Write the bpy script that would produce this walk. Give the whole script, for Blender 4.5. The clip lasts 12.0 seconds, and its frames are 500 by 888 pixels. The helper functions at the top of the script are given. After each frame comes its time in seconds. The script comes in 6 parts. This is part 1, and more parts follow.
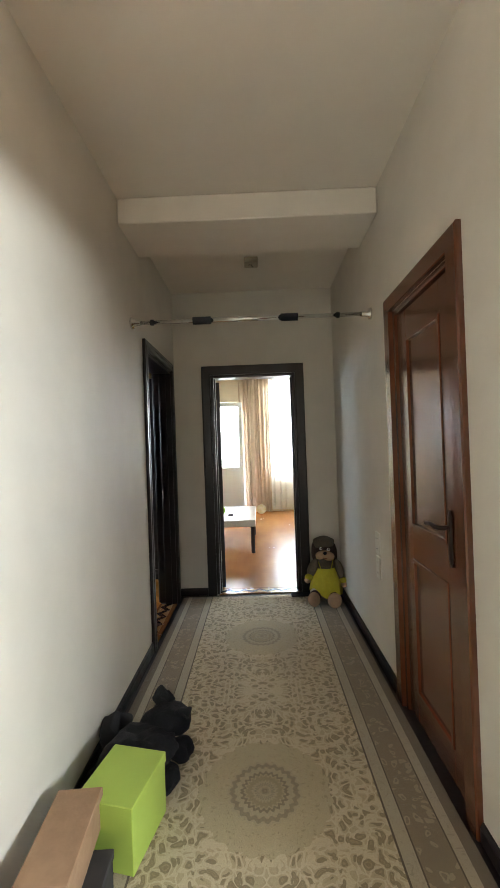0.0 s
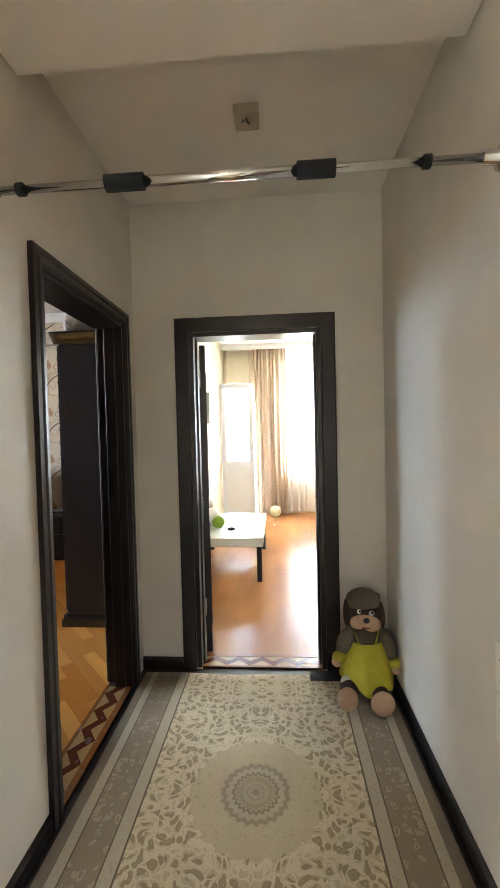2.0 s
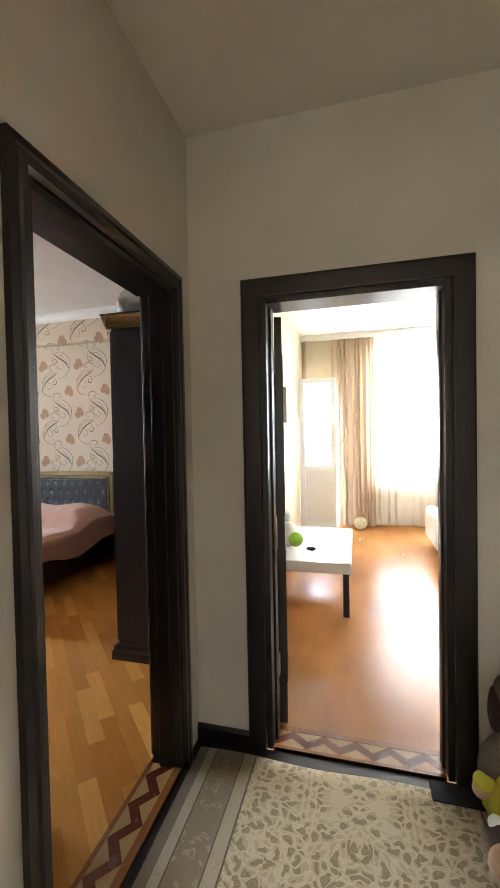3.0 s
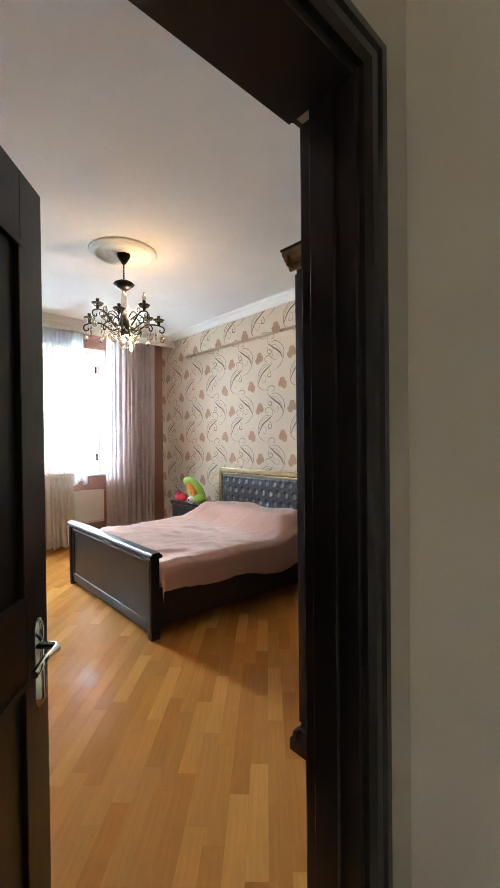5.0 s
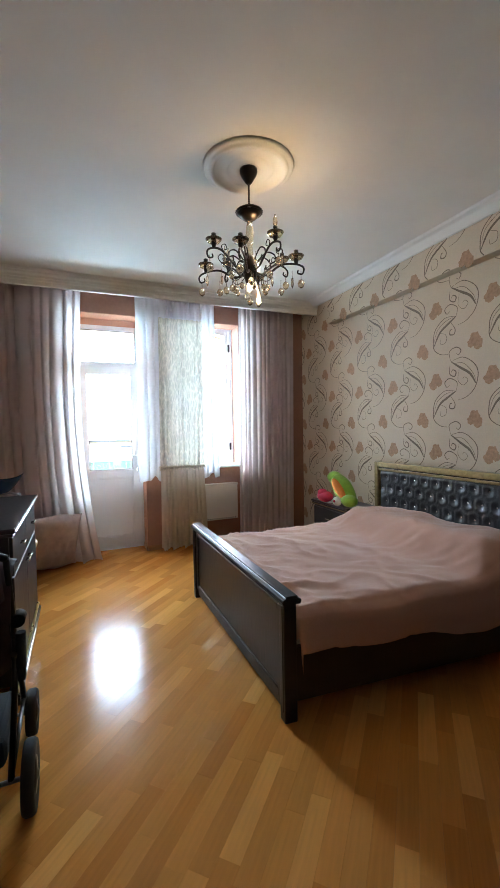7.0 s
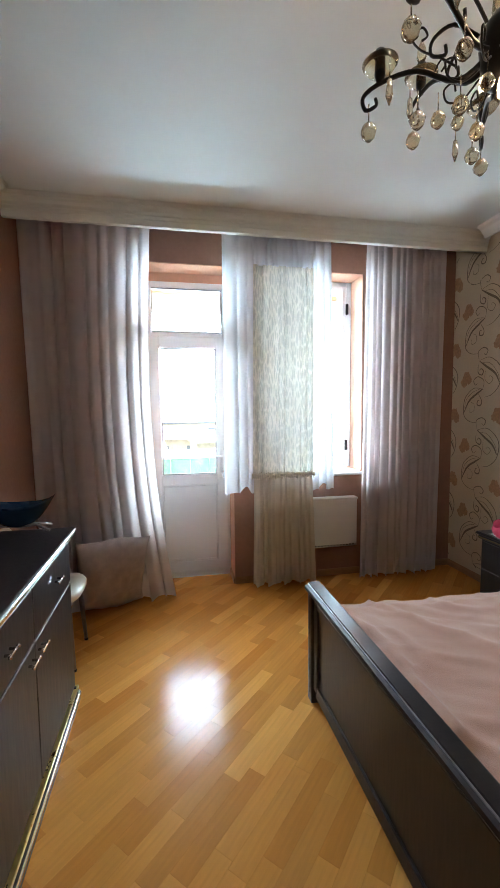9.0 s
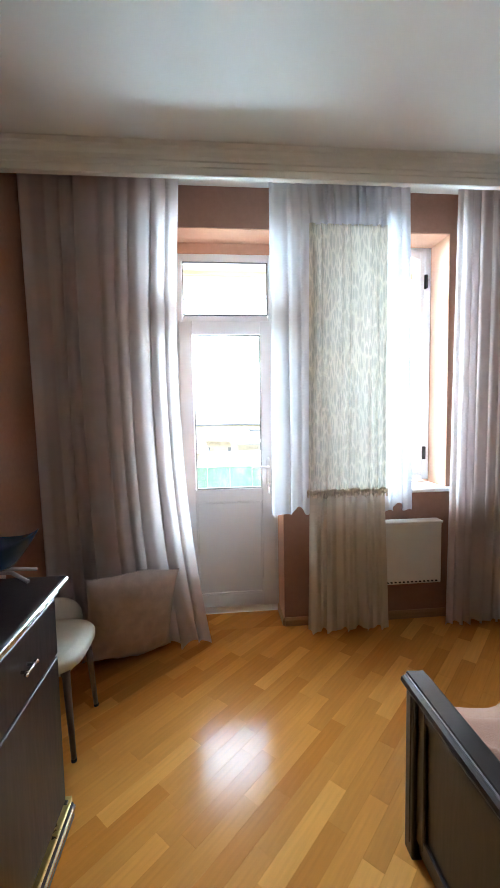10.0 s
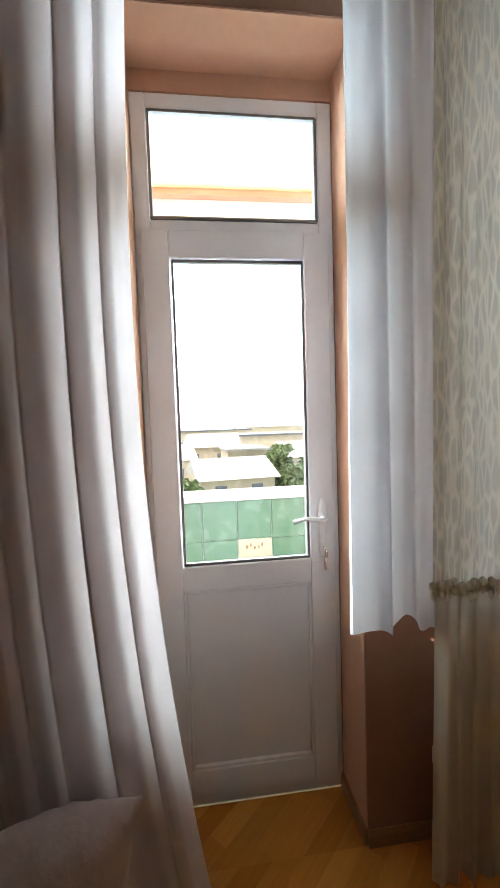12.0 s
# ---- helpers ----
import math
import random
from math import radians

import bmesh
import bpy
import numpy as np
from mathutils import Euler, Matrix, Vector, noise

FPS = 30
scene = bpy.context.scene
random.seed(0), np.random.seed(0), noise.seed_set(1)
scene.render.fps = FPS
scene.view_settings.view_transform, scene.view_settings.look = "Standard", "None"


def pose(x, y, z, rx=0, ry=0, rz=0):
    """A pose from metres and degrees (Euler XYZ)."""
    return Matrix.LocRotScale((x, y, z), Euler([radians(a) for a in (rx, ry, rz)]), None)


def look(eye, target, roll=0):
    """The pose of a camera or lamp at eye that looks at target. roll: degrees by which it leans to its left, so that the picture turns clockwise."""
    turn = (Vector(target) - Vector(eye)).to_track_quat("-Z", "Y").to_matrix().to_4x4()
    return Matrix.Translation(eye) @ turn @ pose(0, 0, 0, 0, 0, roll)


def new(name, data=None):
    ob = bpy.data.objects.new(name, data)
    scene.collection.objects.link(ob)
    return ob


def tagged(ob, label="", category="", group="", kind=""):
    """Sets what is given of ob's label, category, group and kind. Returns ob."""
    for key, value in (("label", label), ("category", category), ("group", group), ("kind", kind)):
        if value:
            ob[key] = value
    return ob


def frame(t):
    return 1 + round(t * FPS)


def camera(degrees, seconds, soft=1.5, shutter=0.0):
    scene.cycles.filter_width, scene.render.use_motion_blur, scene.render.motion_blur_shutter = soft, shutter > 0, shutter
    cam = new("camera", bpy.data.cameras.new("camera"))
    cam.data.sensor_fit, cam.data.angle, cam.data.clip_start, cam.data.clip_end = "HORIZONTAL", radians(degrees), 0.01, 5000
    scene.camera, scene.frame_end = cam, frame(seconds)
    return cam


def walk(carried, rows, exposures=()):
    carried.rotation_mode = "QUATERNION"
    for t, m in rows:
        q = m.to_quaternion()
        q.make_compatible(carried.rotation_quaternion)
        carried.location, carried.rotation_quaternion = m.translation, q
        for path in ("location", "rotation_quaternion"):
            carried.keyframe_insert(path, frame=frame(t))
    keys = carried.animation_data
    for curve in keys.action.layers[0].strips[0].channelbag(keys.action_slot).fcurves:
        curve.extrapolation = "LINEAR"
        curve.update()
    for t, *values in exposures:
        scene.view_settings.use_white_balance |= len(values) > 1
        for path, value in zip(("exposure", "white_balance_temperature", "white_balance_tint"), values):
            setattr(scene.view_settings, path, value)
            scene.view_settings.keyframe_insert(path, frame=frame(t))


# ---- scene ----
cam = camera(63.3, 12.0)
EXPOSURES = ((0, 1.6, 6500, 14), (0.7, 2.1, 6500, 15), (2.2, 2.4, 6500, 15), (2.9, 2.25, 6700, 16), (3.5, 2.2, 6800, 16), (5.5, 2.2, 6400, 12), (6.6, 1.5, 6400, 11), (8.5, 1.15, 6600, 11), (10.5, 1.1, 6800, 12), (11.2, 0.9, 6900, 12), (12, 0.1, 7800, 15))
PATH = [
    (0, (0.037, -0.093, 1.423), (-0.003, 1.907, 1.434), -2.0),
    (0.5, (0.137, 0.258, 1.458), (0.122, 2.258, 1.433), -1.8),
    (1, (0.169, 0.587, 1.452), (0.158, 2.587, 1.414), -1.4),
    (1.5, (0.139, 0.947, 1.467), (0.103, 2.946, 1.418), -1.3),
    (2, (0.14, 1.311, 1.493), (0.0, 3.306, 1.435), -1.4),
    (2.5, (0.102, 1.655, 1.482), (-0.19, 3.633, 1.431), -1.3),
    (3, (0.024, 1.979, 1.491), (-0.486, 3.912, 1.445), -1.1),
    (3.5, (-0.031, 2.295, 1.512), (-0.803, 4.139, 1.459), -0.8),
    (5.3, (-0.427, 3.049, 1.426), (-1.994, 4.291, 1.408), -0.5),
    (5.5, (-0.503, 3.115, 1.425), (-2.124, 4.286, 1.405), -0.4),
    (6, (-0.725, 3.254, 1.422), (-2.447, 4.271, 1.396), -0.2),
    (6.5, (-0.969, 3.327, 1.42), (-2.745, 4.247, 1.384), -0.2),
    (6.7, (-1.071, 3.395, 1.424), (-2.875, 4.257, 1.371), -0.6),
    (8.5, (-2.244, 3.715, 1.51), (-4.179, 4.197, 1.365), -0.6),
    (9, (-2.631, 3.682, 1.529), (-4.587, 4.065, 1.373), -0.6),
    (9.5, (-2.95, 3.722, 1.529), (-4.929, 3.972, 1.382), -0.7),
    (10, (-3.334, 3.731, 1.523), (-5.32, 3.915, 1.377), -1.0),
    (10.5, (-3.706, 3.766, 1.542), (-5.696, 3.891, 1.39), -1.4),
    (11, (-4.073, 3.732, 1.527), (-6.064, 3.864, 1.391), -1.5),
    (11.5, (-4.461, 3.731, 1.512), (-6.45, 3.893, 1.388), -1.8),
    (12, (-4.83, 3.689, 1.517), (-6.812, 3.929, 1.395), -1.9),
]
walk(cam, [(t, look(eye, target, roll)) for t, eye, target, roll in PATH], EXPOSURES)

# ---- world, sun, window light ----
world = bpy.data.worlds.new("world")
scene.world = world
world.use_nodes = True
wn = world.node_tree
sky = wn.nodes.new("ShaderNodeTexSky")
sky.sky_type, sky.sun_disc = "NISHITA", False
sky.sun_elevation, sky.sun_rotation = radians(52), radians(150)
wn.links.new(sky.outputs[0], wn.nodes["Background"].inputs[0])
wn.nodes["Background"].inputs[1].default_value = 0.06

sun = new("sun", bpy.data.lights.new("sun", "SUN"))
sun.data.energy, sun.data.angle, sun.data.color = 3.2, radians(0.5), (1.0, 0.95, 0.86)
sun.matrix_world = look((0, 0, 20), (-4.0, 7.0, 9.0))


def area(name, eye, target, sx, sy, watts, colour=(1, 1, 1)):
    d = bpy.data.lights.new(name, "AREA")
    d.shape, d.size, d.size_y, d.energy, d.color = "RECTANGLE", sx, sy, watts, colour
    ob = new(name, d)
    ob.matrix_world = look(eye, target)
    ob.visible_camera = True
    return ob


DAY = (0.82, 0.91, 0.96)
area("daylight_sky", (-7.62, 4.1, 2.18), (-3.5, 4.1, 1.6), 3.6, 0.84, 300, (0.54, 0.80, 1.0))
area("daylight_balcony_left", (-6.78, 2.95, 1.5), (-4.9, 3.75, 1.45), 0.75, 1.8, 22, DAY)
area("daylight_balcony_right", (-6.78, 4.72, 1.5), (-4.9, 4.0, 1.45), 0.7, 1.8, 18, DAY)
area("daylight_living_window", (1.55, 8.95, 1.8), (1.2, 4.0, 1.0), 2.2, 1.9, 48, DAY)
area("daylight_living_door", (-0.95, 8.95, 1.3), (-0.8, 4.0, 1.0), 0.7, 2.2, 16, DAY)
# weak fill lamp added behind the camera, at the unseen back wall
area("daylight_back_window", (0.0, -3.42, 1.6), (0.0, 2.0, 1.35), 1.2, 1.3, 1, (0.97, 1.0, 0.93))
# narrow lamp in the added side room, aimed through its opening
area("daylight_side_room", (2.9, -0.35, 1.52), (-0.7, 0.5, 1.2), 1.7, 0.26, 70, (0.88, 1.0, 1.0))


def bulb(name, at, watts, colour, r=0.03):
    d = bpy.data.lights.new(name, "POINT")
    d.energy, d.color, d.shadow_soft_size = watts, colour, r
    ob = new(name, d)
    ob.location = at
    return ob


# ---- materials ----
def mat(name, base, rough=0.6, metal=0.0, grain=0.0, scale=20.0, bump=0.0, bscale=60.0, var=0.0, coat=0.0, spec=0.5, stretch=(1, 1, 1), second=None, sheen=0.0):
    """One surface: base colour with a broad and a fine variation, gloss that varies, fine relief."""
    m = bpy.data.materials.new(name)
    m.use_nodes = True
    t = m.node_tree
    b = t.nodes["Principled BSDF"]
    b.inputs["Base Color"].default_value = (*base, 1)
    b.inputs["Roughness"].default_value = rough
    b.inputs["Metallic"].default_value = metal
    b.inputs["Coat Weight"].default_value = coat
    b.inputs["Coat Roughness"].default_value = 0.12
    b.inputs["Specular IOR Level"].default_value = spec
    b.inputs["Sheen Weight"].default_value = sheen
    co = t.nodes.new("ShaderNodeTexCoord")
    mp = t.nodes.new("ShaderNodeMapping")
    mp.inputs["Scale"].default_value = stretch
    t.links.new(co.outputs["Object"], mp.inputs[0])
    if grain or var:
        fine, broad = t.nodes.new("ShaderNodeTexNoise"), t.nodes.new("ShaderNodeTexNoise")
        fine.inputs["Scale"].default_value, fine.inputs["Detail"].default_value = scale, 6
        broad.inputs["Scale"].default_value, broad.inputs["Detail"].default_value = 1.3, 3
        t.links.new(mp.outputs[0], fine.inputs[0])
        t.links.new(co.outputs["Object"], broad.inputs[0])
        mix = t.nodes.new("ShaderNodeMix")
        mix.data_type = "RGBA"
        dark = second or tuple(c * (1 - min(0.9, grain * 2)) for c in base)
        mix.inputs[6].default_value, mix.inputs[7].default_value = (*base, 1), (*dark, 1)
        add = t.nodes.new("ShaderNodeMath")
        add.operation, add.inputs[1].default_value, add.inputs[2].default_value = "MULTIPLY_ADD", 2.0, -0.6
        t.links.new(fine.outputs[0], add.inputs[0])
        t.links.new(add.outputs[0], mix.inputs[0])
        hsv = t.nodes.new("ShaderNodeHueSaturation")
        vm = t.nodes.new("ShaderNodeMapRange")
        vm.inputs[1].default_value, vm.inputs[2].default_value = 0.3, 0.7
        vm.inputs[3].default_value, vm.inputs[4].default_value = 1 - var, 1 + var
        t.links.new(broad.outputs[0], vm.inputs[0])
        t.links.new(vm.outputs[0], hsv.inputs["Value"])
        t.links.new(mix.outputs[2], hsv.inputs["Color"])
        t.links.new(hsv.outputs[0], b.inputs["Base Color"])
        rm = t.nodes.new("ShaderNodeMapRange")
        rm.inputs[3].default_value, rm.inputs[4].default_value = max(0.02, rough - 0.06), min(1, rough + 0.08)
        t.links.new(fine.outputs[0], rm.inputs[0])
        t.links.new(rm.outputs[0], b.inputs["Roughness"])
    if bump:
        n = t.nodes.new("ShaderNodeTexNoise")
        n.inputs["Scale"].default_value, n.inputs["Detail"].default_value = bscale, 4
        t.links.new(mp.outputs[0], n.inputs[0])
        bp = t.nodes.new("ShaderNodeBump")
        bp.inputs["Strength"].default_value, bp.inputs["Distance"].default_value = bump, 0.004
        t.links.new(n.outputs[0], bp.inputs["Height"])
        t.links.new(bp.outputs[0], b.inputs["Normal"])
    return m


def glow(name, colour, strength):
    m = bpy.data.materials.new(name)
    m.use_nodes = True
    b = m.node_tree.nodes["Principled BSDF"]
    b.inputs["Base Color"].default_value = (*colour, 1)
    b.inputs["Emission Color"].default_value = (*colour, 1)
    b.inputs["Emission Strength"].default_value = strength
    return m


def cloth(name, base, see=0.3, clear=0.0, rough=0.9, weave=350.0, lace=0.0):
    """Woven cloth that lets light through; clear: the share of open holes; lace: a pattern of larger open loops."""
    m = bpy.data.materials.new(name)
    m.use_nodes = True
    t = m.node_tree
    t.nodes.clear()
    L, N = t.links.new, t.nodes.new
    out, d, tr, mx, hole, mh = (N("ShaderNode" + k) for k in ("OutputMaterial", "BsdfDiffuse", "BsdfTranslucent", "MixShader", "BsdfTransparent", "MixShader"))
    co, w, n = N("ShaderNodeTexCoord"), N("ShaderNodeTexNoise"), N("ShaderNodeTexNoise")
    w.inputs["Scale"].default_value, n.inputs["Scale"].default_value = weave, 4
    L(co.outputs["Object"], w.inputs[0]), L(co.outputs["Object"], n.inputs[0])
    hs, mr = N("ShaderNodeHueSaturation"), N("ShaderNodeMapRange")
    hs.inputs["Color"].default_value = (*base, 1)
    mr.inputs[3].default_value, mr.inputs[4].default_value = 0.86, 1.12
    L(n.outputs[0], mr.inputs[0]), L(mr.outputs[0], hs.inputs["Value"])
    L(hs.outputs[0], d.inputs[0]), L(hs.outputs[0], tr.inputs[0])
    bp = N("ShaderNodeBump")
    bp.inputs["Strength"].default_value, bp.inputs["Distance"].default_value = 0.25, 0.002
    L(w.outputs[0], bp.inputs["Height"]), L(bp.outputs[0], d.inputs["Normal"])
    mx.inputs[0].default_value = see
    L(d.outputs[0], mx.inputs[1]), L(tr.outputs[0], mx.inputs[2])
    mh.inputs[0].default_value = clear
    L(mx.outputs[0], mh.inputs[1]), L(hole.outputs[0], mh.inputs[2])
    if lace:
        mp, v = N("ShaderNodeMapping"), N("ShaderNodeTexVoronoi")
        mp.inputs["Scale"].default_value = (1, 1, 0.18)
        v.feature, v.inputs["Scale"].default_value = "DISTANCE_TO_EDGE", 56
        r = N("ShaderNodeMapRange")
        r.inputs[1].default_value, r.inputs[2].default_value = 0.05, 0.16
        dk = N("ShaderNodeMix")
        dk.data_type = "RGBA"
        rr = N("ShaderNodeMapRange")
        rr.inputs[1].default_value, rr.inputs[2].default_value = 0.10, 0.26
        L(v.outputs[0], rr.inputs[0]), L(rr.outputs[0], dk.inputs[0]), L(hs.outputs[0], dk.inputs[6])
        dk.inputs[7].default_value = (base[0] * 0.90, base[1] * 0.91, base[2] * 0.91, 1)
        L(dk.outputs[2], d.inputs[0]), L(dk.outputs[2], tr.inputs[0])
        r.inputs[3].default_value, r.inputs[4].default_value = clear, lace
        L(co.outputs["Object"], mp.inputs[0]), L(mp.outputs[0], v.inputs[0]), L(v.outputs[0], r.inputs[0]), L(r.outputs[0], mh.inputs[0])
    L(mh.outputs[0], out.inputs[0])
    return m


def glass(name, tint=(1, 1, 1), rough=0.0):
    """A thin clear pane: a pinch of mirror over clear."""
    m = bpy.data.materials.new(name)
    m.use_nodes = True
    t = m.node_tree
    t.nodes.clear()
    out, g, tr, mx, lw, f, f2 = (t.nodes.new("ShaderNode" + k) for k in ("OutputMaterial", "BsdfGlossy", "BsdfTransparent", "MixShader", "LayerWeight", "Math", "Math"))
    lw.inputs[0].default_value = 0.5
    f.operation, f.inputs[1].default_value = "POWER", 4.0
    f2.operation, f2.inputs[1].default_value, f2.inputs[2].default_value = "MULTIPLY_ADD", 0.7, 0.03
    t.links.new(lw.outputs["Facing"], f.inputs[0])
    t.links.new(f.outputs[0], f2.inputs[0])
    g.inputs["Roughness"].default_value = rough
    tr.inputs[0].default_value = (*tint, 1)
    t.links.new(f2.outputs[0], mx.inputs[0])
    t.links.new(tr.outputs[0], mx.inputs[1])
    t.links.new(g.outputs[0], mx.inputs[2])
    t.links.new(mx.outputs[0], out.inputs[0])
    return m


# dark grey, so that the unseen side room bounces little light
SIDE_LOW_BOUNCE = mat("side_room_low_bounce", (0.16, 0.16, 0.17), 0.8, grain=0.03, scale=6, var=0.03)
HALL_PAINT = mat("hall_paint", (0.65, 0.60, 0.525), 0.6, grain=0.03, scale=5, bump=0.35, bscale=14, var=0.05)
CEIL_PAINT = mat("ceiling_paint", (0.76, 0.70, 0.63), 0.6, grain=0.02, scale=6, bump=0.15, bscale=20, var=0.03)
BED_CEIL = mat("bedroom_ceiling_paint", (0.79, 0.80, 0.77), 0.85, spec=0.2, grain=0.02, scale=4, bump=0.1, bscale=10, var=0.03)
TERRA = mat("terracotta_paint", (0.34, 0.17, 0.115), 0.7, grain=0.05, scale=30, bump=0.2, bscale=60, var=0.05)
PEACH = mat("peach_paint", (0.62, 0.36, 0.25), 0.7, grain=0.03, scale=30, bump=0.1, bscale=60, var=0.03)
PAPER = mat("wallpaper_cream", (0.66, 0.55, 0.41), 0.75, grain=0.04, scale=90, bump=0.3, bscale=200, var=0.05)
MOTIF_BROWN = mat("motif_brown", (0.20, 0.145, 0.10), 0.55, grain=0.1, scale=60, var=0.15)
MOTIF_ROSE = mat("motif_orange", (0.52, 0.31, 0.18), 0.7, grain=0.2, scale=45, var=0.15)
WENGE = mat("wenge_veneer", (0.015, 0.008, 0.009), 0.32, grain=0.3, scale=14, stretch=(6, 6, 0.6), bump=0.08, bscale=40, var=0.2, coat=0.08)
WENGE_FLAT = mat("wenge_board", (0.020, 0.013, 0.014), 0.42, grain=0.25, scale=14, stretch=(6, 6, 0.6), var=0.15)
REDWOOD = mat("varnished_red_wood", (0.125, 0.043, 0.02), 0.2, grain=0.12, scale=10, stretch=(8, 8, 0.7), bump=0.08, bscale=40, var=0.15, coat=0.5)
GOLD = mat("antique_gold", (0.32, 0.24, 0.11), 0.38, metal=0.75, grain=0.2, scale=40, var=0.2)
SILVER = mat("silver_trim", (0.42, 0.42, 0.44), 0.3, metal=0.9, grain=0.15, scale=40)
CHROME = mat("chrome", (0.75, 0.75, 0.74), 0.12, metal=1.0, grain=0.05, scale=30)
BRASS = mat("brass", (0.62, 0.46, 0.18), 0.28, metal=1.0, grain=0.1, scale=30)
FOAM = mat("black_foam_grip", (0.012, 0.014, 0.02), 0.9, bump=0.5, bscale=200)
PVC = mat("white_pvc", (0.82, 0.86, 0.90), 0.35, grain=0.01, scale=8, var=0.02)
SOCKET = mat("ivory_plastic", (0.72, 0.70, 0.62), 0.4, grain=0.02, scale=8)
ENAMEL = mat("radiator_enamel", (0.76, 0.75, 0.73), 0.35, grain=0.02, scale=8, var=0.02)
BLACK_METAL = mat("dark_bronze", (0.022, 0.017, 0.014), 0.35, metal=0.6, grain=0.2, scale=40)
LEATHER = mat("black_leather", (0.018, 0.019, 0.024), 0.38, bump=0.5, bscale=160, grain=0.2, scale=30)
SPREAD = mat("dusty_pink_bedspread", (0.58, 0.32, 0.235), 0.88, grain=0.05, scale=120, bump=0.5, bscale=240, var=0.06, sheen=0.3)
GASKET = mat("grey_gasket", (0.20, 0.20, 0.20), 0.7, grain=0.05)
DRAPE = cloth("taupe_drape", (0.71, 0.635, 0.635), 0.44)
SHEER = cloth("white_sheer", (0.80, 0.81, 0.85), 0.20, 0.0)
LACE = cloth("cream_lace", (0.78, 0.73, 0.61), 0.36, 0.0, lace=0.14)
MUSLIN = cloth("cream_muslin", (0.66, 0.59, 0.49), 0.3, 0.03)
BEIGE_DRAPE = cloth("beige_drape", (0.58, 0.46, 0.34), 0.4)
LIV_SHEER = cloth("living_sheer", (0.85, 0.84, 0.80), 0.6, 0.15)
PLANK_GAP = mat("parquet_groove", (0.45, 0.22, 0.08), 0.6, grain=0.1, scale=30)
LIV_FLOOR = mat("living_laminate", (0.46, 0.20, 0.065), 0.24, grain=0.18, scale=5, stretch=(1, 0.2, 1), var=0.15, spec=0.22)
LIV_WALL = mat("living_paint", (0.66, 0.58, 0.42), 0.7, grain=0.03, scale=8, var=0.03)
PANE = glass("window_pane")
GLOW_LAMP = glow("lamp_glow", (1.0, 0.78, 0.5), 14)


def wood_planks(name, base):
    """Lacquered parquet: each plank takes its own tone; grain runs along it."""
    m = bpy.data.materials.new(name)
    m.use_nodes = True
    t = m.node_tree
    b = t.nodes["Principled BSDF"]
    L, N = t.links.new, t.nodes.new
    co, mp, n, oi, gi, add = (N("ShaderNode" + k) for k in ("TexCoord", "Mapping", "TexNoise", "ObjectInfo", "NewGeometry", "Math"))
    ramp = N("ShaderNodeValToRGB")
    els = ramp.color_ramp.elements
    els[0].position, els[0].color = 0.0, (base[0] * 0.84, base[1] * 0.74, base[2] * 0.62, 1)
    els[1].position, els[1].color = 1.0, (base[0] * 1.2, base[1] * 1.34, base[2] * 1.5, 1)
    for at, k in ((0.30, 0.88), (0.84, 1.02)):
        e = els.new(at)
        e.color = (base[0] * k, base[1] * k, base[2] * k, 1)
    L(oi.outputs["Random"], add.inputs[0]), L(gi.outputs["Random Per Island"], add.inputs[1])
    fr = N("ShaderNodeMath")
    fr.operation = "FRACT"
    L(add.outputs[0], fr.inputs[0]), L(fr.outputs[0], ramp.inputs[0])
    mp.inputs["Rotation"].default_value = (0, 0, 0)
    mp.inputs["Scale"].default_value = (1.5, 26, 26)
    n.inputs["Scale"].default_value, n.inputs["Detail"].default_value = 3, 6
    L(co.outputs["Object"], mp.inputs[0]), L(mp.outputs[0], n.inputs[0])
    hs, mr = N("ShaderNodeHueSaturation"), N("ShaderNodeMapRange")
    mr.inputs[1].default_value, mr.inputs[2].default_value, mr.inputs[3].default_value, mr.inputs[4].default_value = 0.3, 0.7, 0.93, 1.07
    L(n.outputs[0], mr.inputs[0]), L(mr.outputs[0], hs.inputs["Value"]), L(ramp.outputs[0], hs.inputs["Color"]), L(hs.outputs[0], b.inputs["Base Color"])
    n2, r2 = N("ShaderNodeTexNoise"), N("ShaderNodeMapRange")
    n2.inputs["Scale"].default_value = 5
    r2.inputs[3].default_value, r2.inputs[4].default_value = 0.12, 0.22
    b.inputs["Specular IOR Level"].default_value = 0.09
    L(co.outputs["Object"], n2.inputs[0]), L(n2.outputs[0], r2.inputs[0]), L(r2.outputs[0], b.inputs["Roughness"])
    return m


PARQUET = wood_planks("parquet_plank", (0.62, 0.262, 0.060))


# ---- mesh helpers ----
LOC = {}


def bx(bm, x0, x1, y0, y1, z0, z1, bevel=0.0, seg=1):
    v = [bm.verts.new((x, y, z)) for z in (z0, z1) for y in (y0, y1) for x in (x0, x1)]
    fs = [bm.faces.new([v[i] for i in f]) for f in ((0, 2, 3, 1), (4, 5, 7, 6), (0, 1, 5, 4), (2, 6, 7, 3), (0, 4, 6, 2), (1, 3, 7, 5))]
    if bevel:
        es = list({e for f in fs for e in f.edges})
        bmesh.ops.bevel(bm, geom=es, offset=bevel, segments=seg, affect="EDGES", profile=0.5)
    return v


def box(*a, **k):
    bm = bmesh.new()
    bx(bm, *a, **k)
    return bm


